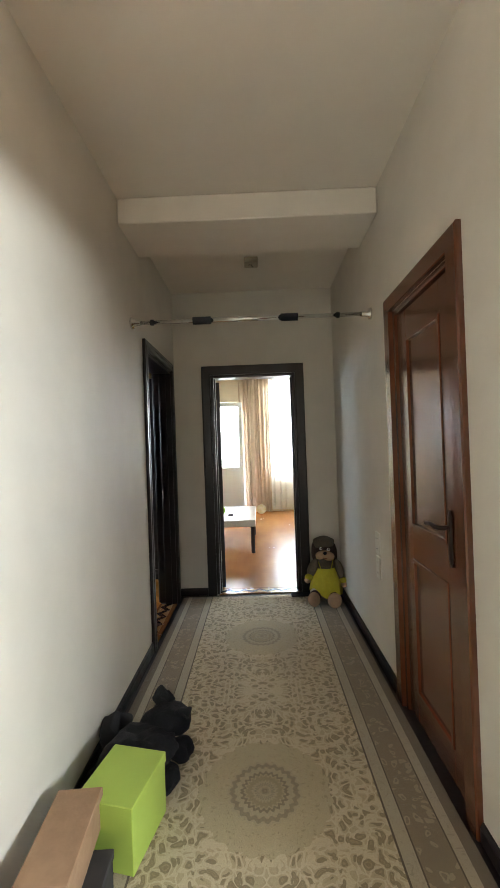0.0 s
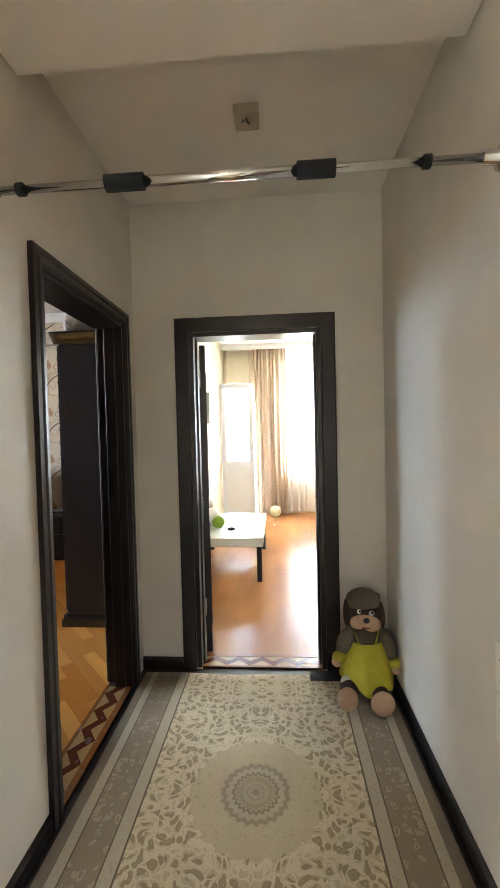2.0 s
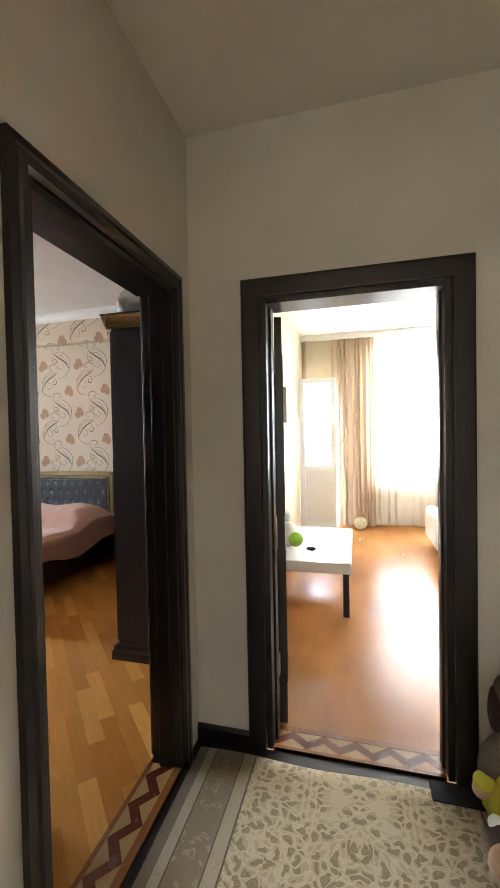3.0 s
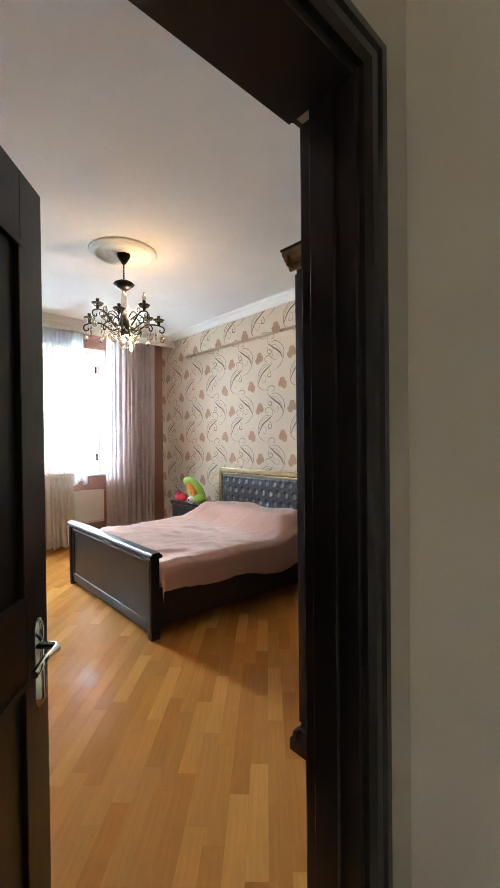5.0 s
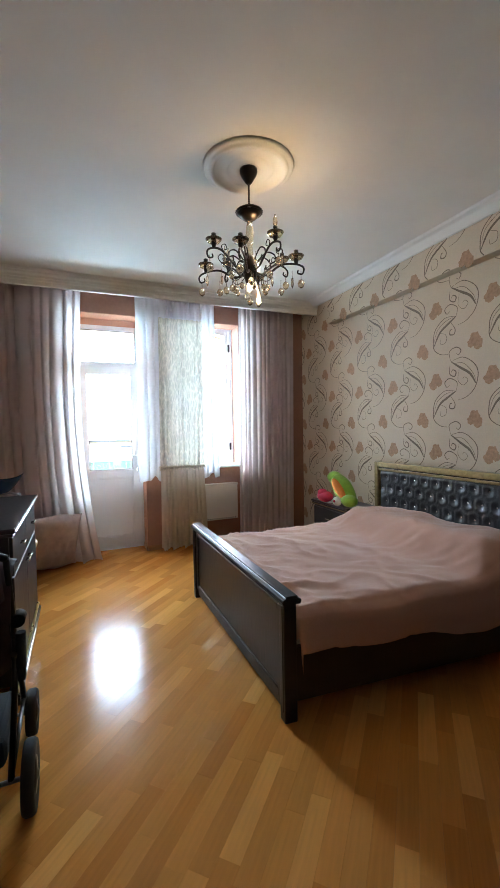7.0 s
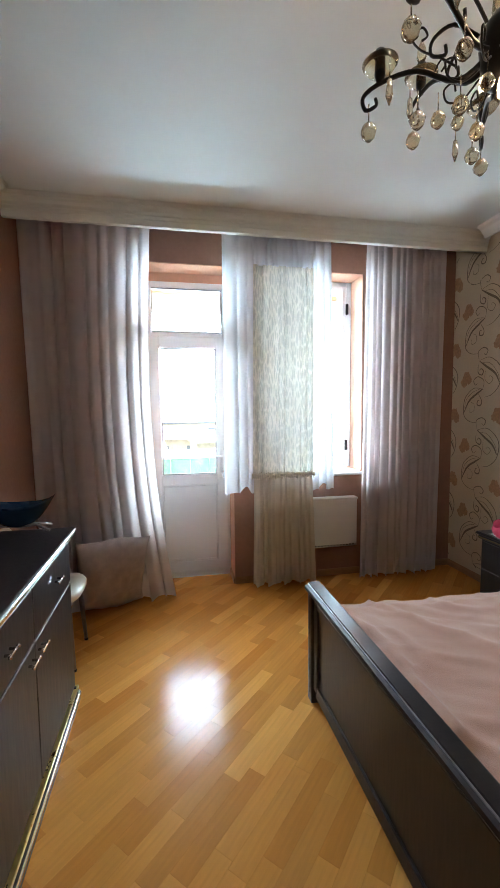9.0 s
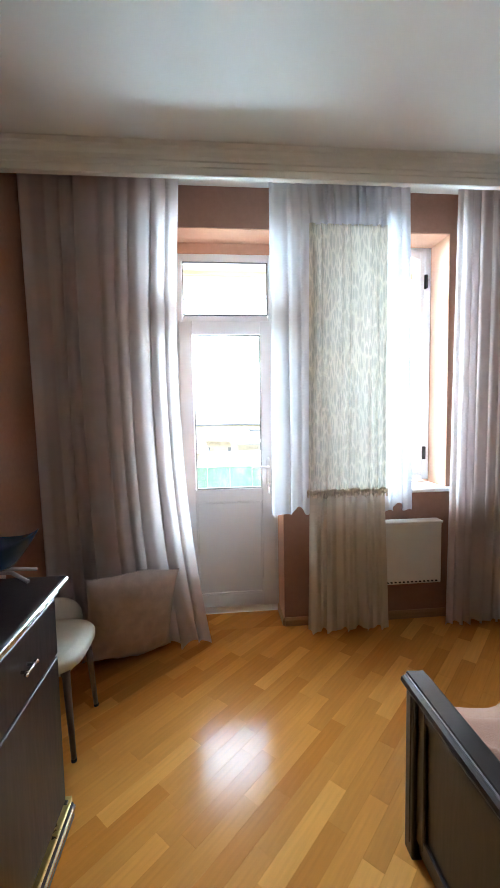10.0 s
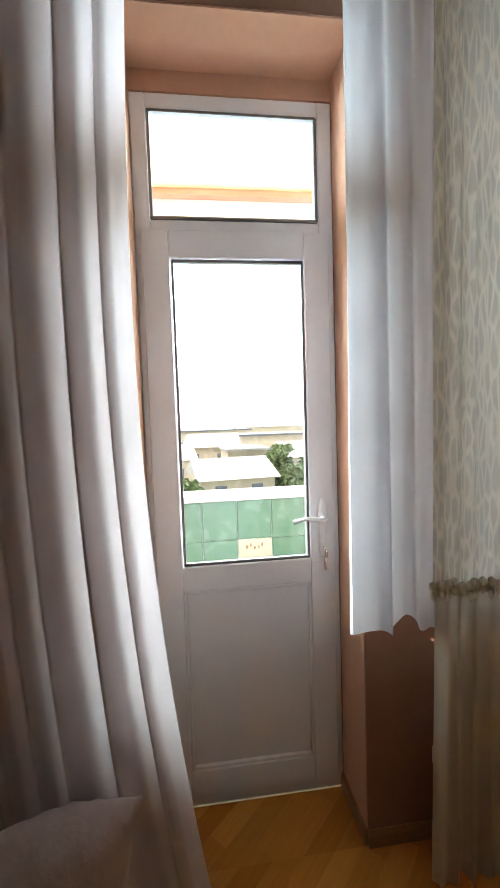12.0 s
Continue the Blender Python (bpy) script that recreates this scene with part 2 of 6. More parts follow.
def tube(bm, pts, radii, n=10, caps=True, flat=1.0):
    """A tube through points, with a radius at each; flat squeezes it along its second side."""
    pts = [Vector(p) for p in pts]
    if not hasattr(radii, "__len__"):
        radii = [radii] * len(pts)
    up = None
    rings = []
    for i, p in enumerate(pts):
        d = (pts[min(i + 1, len(pts) - 1)] - pts[max(i - 1, 0)]).normalized()
        if up is None:
            up = Vector((0, 0, 1)) if abs(d.z) < 0.9 else Vector((1, 0, 0))
        s = d.cross(up).normalized()
        up = s.cross(d).normalized()
        rings.append([bm.verts.new(p + radii[i] * (math.cos(a) * s + flat * math.sin(a) * up)) for a in (2 * math.pi * k / n for k in range(n))])
    for a, b in zip(rings, rings[1:]):
        for k in range(n):
            bm.faces.new((a[k], a[(k + 1) % n], b[(k + 1) % n], b[k])).smooth = True
    if caps:
        bm.faces.new(rings[0][::-1]), bm.faces.new(rings[-1])


def lathe(bm, prof, c, n=24, m=None):
    """A turned shape: prof is (radius, height) from bottom to top about c; m turns it first."""
    c = Vector(c)
    rings = []
    for r, h in prof:
        ring = []
        for k in range(n):
            v = Vector((r * math.cos(2 * math.pi * k / n), r * math.sin(2 * math.pi * k / n), h))
            ring.append(bm.verts.new(c + (m @ v if m else v)))
        rings.append(ring)
    for a, b in zip(rings, rings[1:]):
        for k in range(n):
            bm.faces.new((a[k], a[(k + 1) % n], b[(k + 1) % n], b[k])).smooth = True
    bm.faces.new(rings[0][::-1]), bm.faces.new(rings[-1])


def blob(bm, c, r, sub=3, noise_amp=0.0, freq=6.0, m=None):
    """A soft lump with radii r."""
    got = bmesh.ops.create_icosphere(bm, subdivisions=sub, radius=1)
    for v in got["verts"]:
        p = Vector((v.co.x * r[0], v.co.y * r[1], v.co.z * r[2]))
        if noise_amp:
            p += v.co * noise_amp * noise.noise(p * freq + Vector(c) * 3)
        v.co = Vector(c) + (m @ p if m else p)
    for f in {f for v in got["verts"] for f in v.link_faces}:
        f.smooth = True


def sheet(bm, rows):
    """A surface through rows of points."""
    g = [[bm.verts.new(p) for p in row] for row in rows]
    for a, b in zip(g, g[1:]):
        for k in range(len(a) - 1):
            bm.faces.new((a[k], a[k + 1], b[k + 1], b[k])).smooth = True


def prism(bm, prof, p0, p1, out, up=Vector((0, 0, 1))):
    """A moulding: the profile (out, up) carried from p0 to p1."""
    p0, p1, out = Vector(p0), Vector(p1), Vector(out)
    a = [bm.verts.new(p0 + out * u + up * h) for u, h in prof]
    b = [bm.verts.new(p1 + out * u + up * h) for u, h in prof]
    n = len(prof)
    for k in range(n):
        bm.faces.new((a[k], a[(k + 1) % n], b[(k + 1) % n], b[k]))
    bm.faces.new(a[::-1]), bm.faces.new(b)


def thing(name, at, label, category, group="", kind=""):
    ob = tagged(new(name), label, category, group, kind)
    ob.location = at
    LOC[ob] = Vector(at)
    return ob


def part(name, bm, material, parent=None, label="", category="", group="", kind="", loose=False):
    """Links a bmesh, given in world places, as one mesh: under its thing, or on its own."""
    bmesh.ops.recalc_face_normals(bm, faces=bm.faces)
    off = LOC.get(parent, Vector((0, 0, 0))) if parent else Vector((0, 0, 0))
    if parent is None and not kind and not loose:
        off = sum((v.co for v in bm.verts), Vector()) / max(1, len(bm.verts))
        off.z = min(v.co.z for v in bm.verts)
    bmesh.ops.translate(bm, verts=bm.verts, vec=-off)
    me = bpy.data.meshes.new(name)
    bm.to_mesh(me)
    bm.free()
    me.materials.append(material)
    ob = tagged(new(name, me), label, category, group, kind)
    if parent:
        ob.parent = parent
    else:
        ob.location = off
    LOC[ob] = off
    return ob


def structure(name, bm, material, label):
    return part(name, bm, material, None, label, kind="structure")


def wall(name, axis, a, b, lo, hi, z0, z1, material, label, holes=()):
    """A wall with thickness a..b along x or y, that runs lo..hi, with openings (lo, hi, bottom, top)."""
    bm = bmesh.new()

    def piece(l, h, zz0, zz1):
        if h - l > 1e-4 and zz1 - zz0 > 1e-4:
            bx(bm, *((a, b, l, h) if axis == "x" else (l, h, a, b)), zz0, zz1)
    at = lo
    for l, h, s, t in sorted(holes):
        piece(at, l, z0, z1), piece(l, h, z0, s), piece(l, h, t, z1)
        at = h
    piece(at, hi, z0, z1)
    bmesh.ops.remove_doubles(bm, verts=bm.verts, dist=1e-5)
    return structure(name, bm, material, label)


# ---- large structure ----
HX0, HX1, END = -0.755, 0.785, 3.825
HZ = 2.925
BW, BE, BS, BN, BZ = -6.12, -0.912, 2.60, 6.36, 3.02
LX0, LX1, LY1, LZ = -0.84, 3.2, 8.75, 3.05

structure("ceiling_hall", box(HX0 - 0.1, HX1 + 0.1, -3.4, END + 0.0, HZ, HZ + 0.15), CEIL_PAINT, "plain off-white painted hallway ceiling")
structure("ceiling_beam", box(HX0 + 0.002, HX1 - 0.002, 2.295, 2.725, 2.768, HZ - 0.002, bevel=0.006), CEIL_PAINT, "painted boxed beam across the hallway ceiling")
wall("wall_hall_left", "x", BE, HX0, -3.4, END + 0.15, -0.1, HZ, HALL_PAINT, "pale grey green painted plaster hallway wall with a door opening", [(2.815, 3.68, -0.1, 2.138)])
wall("wall_hall_right", "x", HX1, HX1 + 0.2, -3.4, END, -0.1, HZ, HALL_PAINT, "pale cream painted plaster hallway wall with a door opening", [(-1.0, 0.75, -0.1, 1.99), (1.445, 2.105, -0.1, 2.12)])
wall("wall_hall_end", "y", END, END + 0.15, HX0, LX1 + 0.1, -0.1, LZ, HALL_PAINT, "grey painted end wall of the hallway around the living room door", [(-0.405, 0.41, -0.1, 2.12)])
# out of view; the opening is there for the added fill lamp
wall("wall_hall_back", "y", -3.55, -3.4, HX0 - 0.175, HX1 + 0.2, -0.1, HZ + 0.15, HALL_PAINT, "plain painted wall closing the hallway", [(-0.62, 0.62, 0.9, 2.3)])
# added room out of view; its door head cuts off the side light
wall("wall_side_room_far", "x", 3.1, 3.2, -1.3, 1.2, -0.1, HZ, SIDE_LOW_BOUNCE, "dark low-bounce wall of the added unseen side room")
wall("wall_side_room_south", "y", -1.4, -1.3, HX1 + 0.2, 3.2, -0.1, HZ, SIDE_LOW_BOUNCE, "dark low-bounce wall of the added unseen side room")
wall("wall_side_room_north", "y", 1.2, 1.3, HX1 + 0.2, 3.2, -0.1, HZ, SIDE_LOW_BOUNCE, "dark low-bounce wall of the added unseen side room")
structure("ceiling_side_room", box(HX1 + 0.2, 3.2, -1.4, 1.3, HZ, HZ + 0.15), CEIL_PAINT, "plain painted ceiling of the added unseen side room")
structure("floor_side_room", box(HX1 + 0.2, 3.1, -1.3, 1.2, -0.15, -0.006), LIV_FLOOR, "wood laminate floor of the added unseen side room")
structure("floor_hall", box(HX0 - 0.175, HX1 + 0.2, -3.4, END, -0.15, -0.006), WENGE_FLAT, "dark hallway floor under the carpet runner")

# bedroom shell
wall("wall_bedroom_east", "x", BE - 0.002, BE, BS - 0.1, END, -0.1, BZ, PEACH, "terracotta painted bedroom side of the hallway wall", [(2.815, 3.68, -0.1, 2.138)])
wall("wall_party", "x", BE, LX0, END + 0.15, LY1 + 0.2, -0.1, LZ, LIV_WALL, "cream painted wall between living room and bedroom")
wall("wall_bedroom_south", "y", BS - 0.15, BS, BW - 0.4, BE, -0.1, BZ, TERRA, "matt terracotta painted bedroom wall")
wall("wall_bedroom_north", "y", BN, BN + 0.15, BW - 0.4, BE, -0.1, BZ, PAPER, "cream patterned wallpaper wall behind the bed")
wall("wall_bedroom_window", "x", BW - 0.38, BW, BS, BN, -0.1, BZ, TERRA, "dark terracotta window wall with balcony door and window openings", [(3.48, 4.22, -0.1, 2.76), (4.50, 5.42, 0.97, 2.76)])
structure("ceiling_bedroom", box(BW - 0.4, BE, BS - 0.1, BN + 0.1, BZ, BZ + 0.15), BED_CEIL, "smooth white painted bedroom ceiling")
structure("beam_wallpaper", box(-5.34, BE, BN - 0.10, BN, 2.66, BZ - 0.001, bevel=0.004), PAPER, "wallpapered beam running along the top of the wall")
structure("floor_bedroom", box(BW - 0.24, BE, BS, BN, -0.15, -0.004), PLANK_GAP, "subfloor and dark grooves between the parquet planks")

# living room shell
structure("floor_living", box(LX0, LX1, END + 0.15, LY1, -0.15, 0.0), LIV_FLOOR, "shiny orange wood laminate living room floor")
structure("ceiling_living", box(LX0, LX1, END + 0.15, LY1 + 0.1, LZ, LZ + 0.15), BED_CEIL, "white painted living room ceiling")
wall("wall_living_east", "x", LX1, LX1 + 0.1, END + 0.15, LY1 + 0.2, -0.1, LZ, LIV_WALL, "cream painted living room wall")
wall("wall_living_window", "y", LY1, LY1 + 0.2, LX0, LX1, -0.1, LZ, LIV_WALL, "cream painted wall with a wide window and a balcony door opening", [(-0.78, -0.30, -0.1, 2.4), (0.27, 2.7, 0.82, 2.8)])

# ---- doors and casings ----
def casing(name, axis, face, out, lo, hi, top, width, depth, material, label, plain=False):
    """A moulded architrave round an opening, with mitred look, on the face of a wall; out is +1 or -1."""
    root = thing(name, ((face, (lo + hi) / 2, 0) if axis == "x" else ((lo + hi) / 2, face, 0)), label, "door frame", kind="structure")
    prof = [(0, 0), (depth * 0.55, 0), (depth, 0.012), (depth, 0.03), (depth * 0.7, 0.036), (depth * 0.7, width * 0.62), (depth, width * 0.7), (depth * 0.9, width), (0, width)]
    if plain:
        prof = [(0, 0), (depth * 0.9, 0), (depth, 0.006), (depth, width - 0.008), (depth * 0.8, width), (0, width)]

    def P(u, h, s):
        return (face + out * u, s, h) if axis == "x" else (s, face + out * u, h)
    for nm, edge, sgn in (("jamb_trim", lo, -1), ("jamb_trim", hi, 1)):
        bm = bmesh.new()
        a = [bm.verts.new(P(u, 0, edge + sgn * w)) for u, w in prof]
        b = [bm.verts.new(P(u, top + w, edge + sgn * w)) for u, w in prof]
        n = len(prof)
        for k in range(n):
            bm.faces.new((a[k], a[(k + 1) % n], b[(k + 1) % n], b[k]))
        bm.faces.new(a[::-1]), bm.faces.new(b)
        part(nm, bm, material, root)
    bm = bmesh.new()
    a = [bm.verts.new(P(u, top + w, lo - w)) for u, w in prof]
    b = [bm.verts.new(P(u, top + w, hi + w)) for u, w in prof]
    n = len(prof)
    for k in range(n):
        bm.faces.new((a[k], a[(k + 1) % n], b[(k + 1) % n], b[k]))
    bm.faces.new(a[::-1]), bm.faces.new(b)
    part("head_trim", bm, material, root)
    return root


def lining(root, axis, a, b, lo, hi, top, t, material, deep=None):
    """The door lining inside the wall's thickness, with its stop."""
    mid = (a + b) / 2
    for nm, l, h in (("jamb", lo, lo + t), ("jamb", hi - t, hi)):
        bm = bmesh.new()
        a0 = deep if deep and l != lo else a
        bx(bm, *((a0, b, l, h) if axis == "x" else (l, h, a, b)), 0, top, bevel=0.002)
        sl, sh = (h, h + 0.012) if l == lo else (l - 0.012, l)
        bx(bm, *((mid - 0.02, mid + 0.04, sl, sh) if axis == "x" else (sl, sh, mid - 0.02, mid + 0.04)), 0, top - t, bevel=0.002)
        part(nm, bm, material, root)
    part("head_jamb", box(*((a, b, lo + t, hi - t) if axis == "x" else (lo + t, hi - t, a, b)), top - t, top - 0.001, bevel=0.002), material, root)


def lever(name, parent, base, along, out, material, label=""):
    """A long-plate lever handle: base on the leaf's face, along towards the lever's tip, out of the face."""
    base, along, out = Vector(base), Vector(along), Vector(out)
    bm = bmesh.new()
    pts = [base + out * 0.004 + Vector((0, 0, z)) for z in (-0.13, -0.10, 0.0, 0.07, 0.10)]
    tube(bm, pts, [0.006, 0.017, 0.015, 0.017, 0.006], n=12, flat=1.0 if abs(along.x) > 2 else 0.35)
    h = part(name, bm, material, parent, label)
    bm = bmesh.new()
    z = Vector((0, 0, 0.03))
    tube(bm, [base + z, base + z + out * 0.045, base + z + out * 0.055 + along * 0.02, base + z + out * 0.052 + along * 0.07 + Vector((0, 0, 0.006)), base + z + out * 0.05 + along * 0.125 - Vector((0, 0, 0.004))], [0.010, 0.009, 0.010, 0.008, 0.009], n=10)
    part("lever", bm, material, h)
    return h


def panel_leaf(parent, o, u, n, w, h, t, material, panels, label=""):
    """A leaf from hinge corner o along u (unit), thickness t along n, with raised frames round sunk panels."""
    o, u, n = Vector(o), Vector(u), Vector(n)
    def slab(name, under, *bounds):
        u0, u1, z0, z1, n0, n1 = bounds
        bm = box(u0, u1, n0, n1, z0, z1, bevel=0.0015)
        for v in bm.verts:
            x, y, z = v.co
            v.co = o + u * x + n * y + Vector((0, 0, z))
        return part(name, bm, material, under, label if name == "door_leaf" else "")

    leaf = slab("door_leaf", parent, 0.02, w - 0.02, 0.02, h - 0.02, 0.008, t - 0.008)
    st = 0.11
    zs = [0] + [z for p in panels for z in p] + [h]
    slab("stile", leaf, 0, st, 0, h, 0, t), slab("stile", leaf, w - st, w, 0, h, 0, t)
    for z0, z1 in zip(zs[::2], zs[1::2]):
        slab("rail", leaf, st, w - st, z0, z1, 0.0005, t - 0.0005)
    for z0, z1 in panels:
        for a0, a1, b0, b1 in ((st, w - st, z0, z0 + 0.018), (st, w - st, z1 - 0.018, z1), (st, st + 0.018, z0 + 0.018, z1 - 0.018), (w - st - 0.018, w - st, z0 + 0.018, z1 - 0.018)):
            slab("panel_bead", leaf, a0, a1, b0, b1, -0.005, t + 0.005)
    return leaf


# bedroom door frame and open leaf
d1 = casing("door_frame_bedroom", "x", HX0, 1, 2.815, 3.63, 2.138, 0.070, 0.024, WENGE, "dark wenge moulded door frame of the bedroom doorway")
lining(d1, "x", BE - 0.006, HX0 + 0.002, 2.815, 3.64, 2.138, 0.022, WENGE, BE + 0.05)
part("rebate", box(BE + 0.05, HX0, 3.64, 3.679, 0, 2.137), WENGE, d1)
part("rebate", box(BE - 0.006, BE + 0.05, 3.655, 3.679, 0, 2.137, bevel=0.002), WENGE, d1)
casing("door_frame_bedroom_inside", "x", BE - 0.002, -1, 2.815, 3.664, 2.138, 0.070, 0.022, WENGE, "dark wenge moulded door frame on the bedroom side")
door1 = thing("door_bedroom", (-0.95, 2.90, 0), "open dark wenge bedroom door with a chrome lever", "door", kind="structure")
DU = Vector((-0.777, 0.630, 0))
DN = Vector((0.630, 0.777, 0))
o1 = Vector((-0.958, 2.850, 0.012))
panel_leaf(door1, o1, DU, -DN, 0.672, 2.065, 0.04, WENGE, [(0.14, 0.86), (1.04, 1.90)])
lever("door_handle", door1, o1 + DU * 0.612 + DN * 0.001 + Vector((0, 0, 0.885)), -DU, DN, CHROME, "worn chrome and brass lever on a long plate")

# living room door frame and open leaf
d2 = casing("door_frame_living", "y", END, -1, -0.405, 0.41, 2.122, 0.085, 0.024, WENGE, "dark wenge flat door frame of the living room doorway", plain=True)
lining(d2, "y", END - 0.002, END + 0.156, -0.405, 0.41, 2.122, 0.028, WENGE)
door2 = thing("door_living", (-0.37, 4.0, 0), "open dark wenge living room door folded back", "door", kind="structure")
u2 = Vector((-0.19, 1, 0)).normalized()
panel_leaf(door2, (-0.372, 3.99, 0.012), u2, Vector((1, 0.19, 0)).normalized(), 0.77, 2.065, 0.038, WENGE, [(0.14, 0.86), (1.04, 1.90)])
for z in (0.33, 1.85):
    part("hinge", box(-0.376, -0.366, 3.90, 3.985, z - 0.055, z + 0.055, bevel=0.002), BRASS, door2, "brass hinge")

# closed varnished door on the other side of the hallway
d3 = casing("door_frame_hall", "x", HX1, -1, 1.445, 2.105, 2.12, 0.085, 0.024, REDWOOD, "red brown varnished door frame with flat trim", plain=True)
lining(d3, "x", HX1 - 0.002, HX1 + 0.2, 1.445, 2.105, 2.12, 0.03, REDWOOD)
door3 = thing("door_hall", (HX1 + 0.03, 2.09, 0), "closed red brown varnished panelled door", "door", kind="structure")
panel_leaf(door3, (HX1 + 0.012, 1.477, 0.012), (0, 1, 0), (1, 0, 0), 0.596, 2.072, 0.04, REDWOOD, [(0.14, 0.82), (0.98, 1.93)])
lever("door_handle", door3, (HX1 + 0.011, 1.545, 1.04), (0, 1, 0), (-1, 0, 0), BLACK_METAL, "dark lever on a long plate")
# solid dark block added where only shade would show behind the leaf
structure("door_backing", box(HX1 + 0.06, HX1 + 0.2, 1.477, 2.073, 0, 2.09), WENGE_FLAT, "added dark block filling the opening behind the hallway door")

# baseboards
def board(name, p0, p1, out, h=0.07, t=0.014, material=WENGE, label="dark wood baseboard"):
    bm = bmesh.new()
    prism(bm, [(0, 0), (t, 0), (t, h - 0.018), (t * 0.6, h - 0.006), (t * 0.4, h), (0, h)], p0, p1, out)
    return structure(name, bm, material, label)


for n_, (p0, p1, out) in enumerate((((HX0, -3.4, 0), (HX0, 2.744, 0), (1, 0, 0)), ((HX1, 0.75, 0), (HX1, 1.358, 0), (-1, 0, 0)), ((HX1, 2.192, 0), (HX1, END, 0), (-1, 0, 0)),
                                    ((HX0, END, 0), (-0.492, END, 0), (0, -1, 0)), ((0.497, END, 0), (HX1, END, 0), (0, -1, 0)))):
    board("baseboard_hall", p0, p1, out)
MAPLE_BASE = mat("honey_baseboard", (0.40, 0.21, 0.095), 0.35, grain=0.15, scale=12, stretch=(1, 8, 8), var=0.1)
for p0, p1, out in (((BW, BS, 0), (BE, BS, 0), (0, 1, 0)), ((BW, BN, 0), (BE, BN, 0), (0, -1, 0)), ((BW, BS, 0), (BW, 3.48, 0), (1, 0, 0)), ((BW, 4.22, 0), (BW, BN, 0), (1, 0, 0)), ((BW - 0.24, 4.22, 0), (BW, 4.22, 0), (0, -1, 0)), ((BW - 0.24, 3.48, 0), (BW, 3.48, 0), (0, 1, 0))):
    board("baseboard_bedroom", p0, p1, out, h=0.06, material=MAPLE_BASE, label="honey coloured wood baseboard")

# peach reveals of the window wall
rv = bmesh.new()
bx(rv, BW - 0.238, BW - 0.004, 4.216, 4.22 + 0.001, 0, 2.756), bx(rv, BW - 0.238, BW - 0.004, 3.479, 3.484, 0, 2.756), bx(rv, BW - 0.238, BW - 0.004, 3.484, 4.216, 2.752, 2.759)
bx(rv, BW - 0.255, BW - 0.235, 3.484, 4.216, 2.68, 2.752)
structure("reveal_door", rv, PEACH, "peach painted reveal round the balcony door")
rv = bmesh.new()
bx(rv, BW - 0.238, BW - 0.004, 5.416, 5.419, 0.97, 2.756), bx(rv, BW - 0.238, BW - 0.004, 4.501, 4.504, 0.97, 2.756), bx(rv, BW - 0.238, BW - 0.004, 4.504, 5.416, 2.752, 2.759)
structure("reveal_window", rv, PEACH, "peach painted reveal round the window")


def pvc_frame(name, x, t, y0, y1, z0, z1, w, parent, label=""):
    bm = bmesh.new()
    bx(bm, x - t, x, y0, y0 + w, z0, z1, bevel=0.004), bx(bm, x - t, x, y1 - w, y1, z0, z1, bevel=0.004)
    bx(bm, x - t + 0.001, x - 0.001, y0 + w, y1 - w, z0, z0 + w, bevel=0.003), bx(bm, x - t + 0.001, x - 0.001, y0 + w, y1 - w, z1 - w, z1, bevel=0.003)
    return part(name, bm, PVC, parent, label)


def pane(parent, x, y0, y1, z0, z1):
    p = part("pane", box(x - 0.012, x - 0.006, y0, y1, z0, z1), PANE, parent, "clear window glass")
    p.visible_shadow = False
    g = bmesh.new()
    for a in ((y0 - 0.004, y0 + 0.006, z0, z1), (y1 - 0.006, y1 + 0.004, z0, z1), (y0, y1, z0 - 0.004, z0 + 0.006), (y0, y1, z1 - 0.006, z1 + 0.004)):
        bx(g, x - 0.016, x + 0.002, *a)
    part("gasket", g, GASKET, parent, "black rubber gasket")
    return p


DX = -6.36
bd = thing("door_balcony", (DX, 3.85, 0), "closed white PVC balcony door with a glazed top light", "door", kind="structure")
pvc_frame("door_frame", DX, 0.07, 3.484, 4.216, 0.0, 2.68, 0.055, bd)
part("transom", box(DX - 0.069, DX - 0.001, 3.54, 4.16, 2.19, 2.245, bevel=0.004), PVC, bd)
leaf = pvc_frame("door_leaf", DX + 0.012, 0.07, 3.505, 4.195, 0.055, 2.205, 0.098, bd)
part("mid_rail", box(DX - 0.05, DX + 0.010, 3.60, 4.10, 0.87, 0.965, bevel=0.003), PVC, bd)
part("lower_panel", box(DX - 0.03, DX - 0.008, 3.60, 4.10, 0.14, 0.872), PVC, bd)
lp = bmesh.new()
for a in ((3.602, 3.616, 0.152, 0.87), (4.086, 4.10, 0.152, 0.87), (3.616, 4.086, 0.152, 0.166), (3.616, 4.086, 0.856, 0.87)):
    bx(lp, DX - 0.01, DX + 0.006, *a, bevel=0.003)
part("panel_bead", lp, PVC, bd)
pane(bd, DX, 3.61, 4.095, 0.97, 2.10)
pane(bd, DX, 3.545, 4.155, 2.25, 2.62)
lever("door_handle", bd, (DX + 0.013, 4.145, 1.10), (0, -1, 0), (1, 0, 0), PVC, "white lever handle")
kb = bmesh.new()
tube(kb, [(DX + 0.012, 4.147, 1.01), (DX + 0.05, 4.147, 1.01)], 0.004, n=6)
lathe(kb, [(0.014, -0.002), (0.016, 0), (0.014, 0.002)], (DX + 0.055, 4.147, 0.995), n=12, m=Matrix.Rotation(radians(90), 3, "X"))
bx(kb, DX + 0.046, DX + 0.049, 4.143, 4.151, 0.93, 0.985), bx(kb, DX + 0.052, DX + 0.055, 4.139, 4.146, 0.935, 0.985)
part("keys", kb, CHROME, bd, "small bunch of keys in the lock")

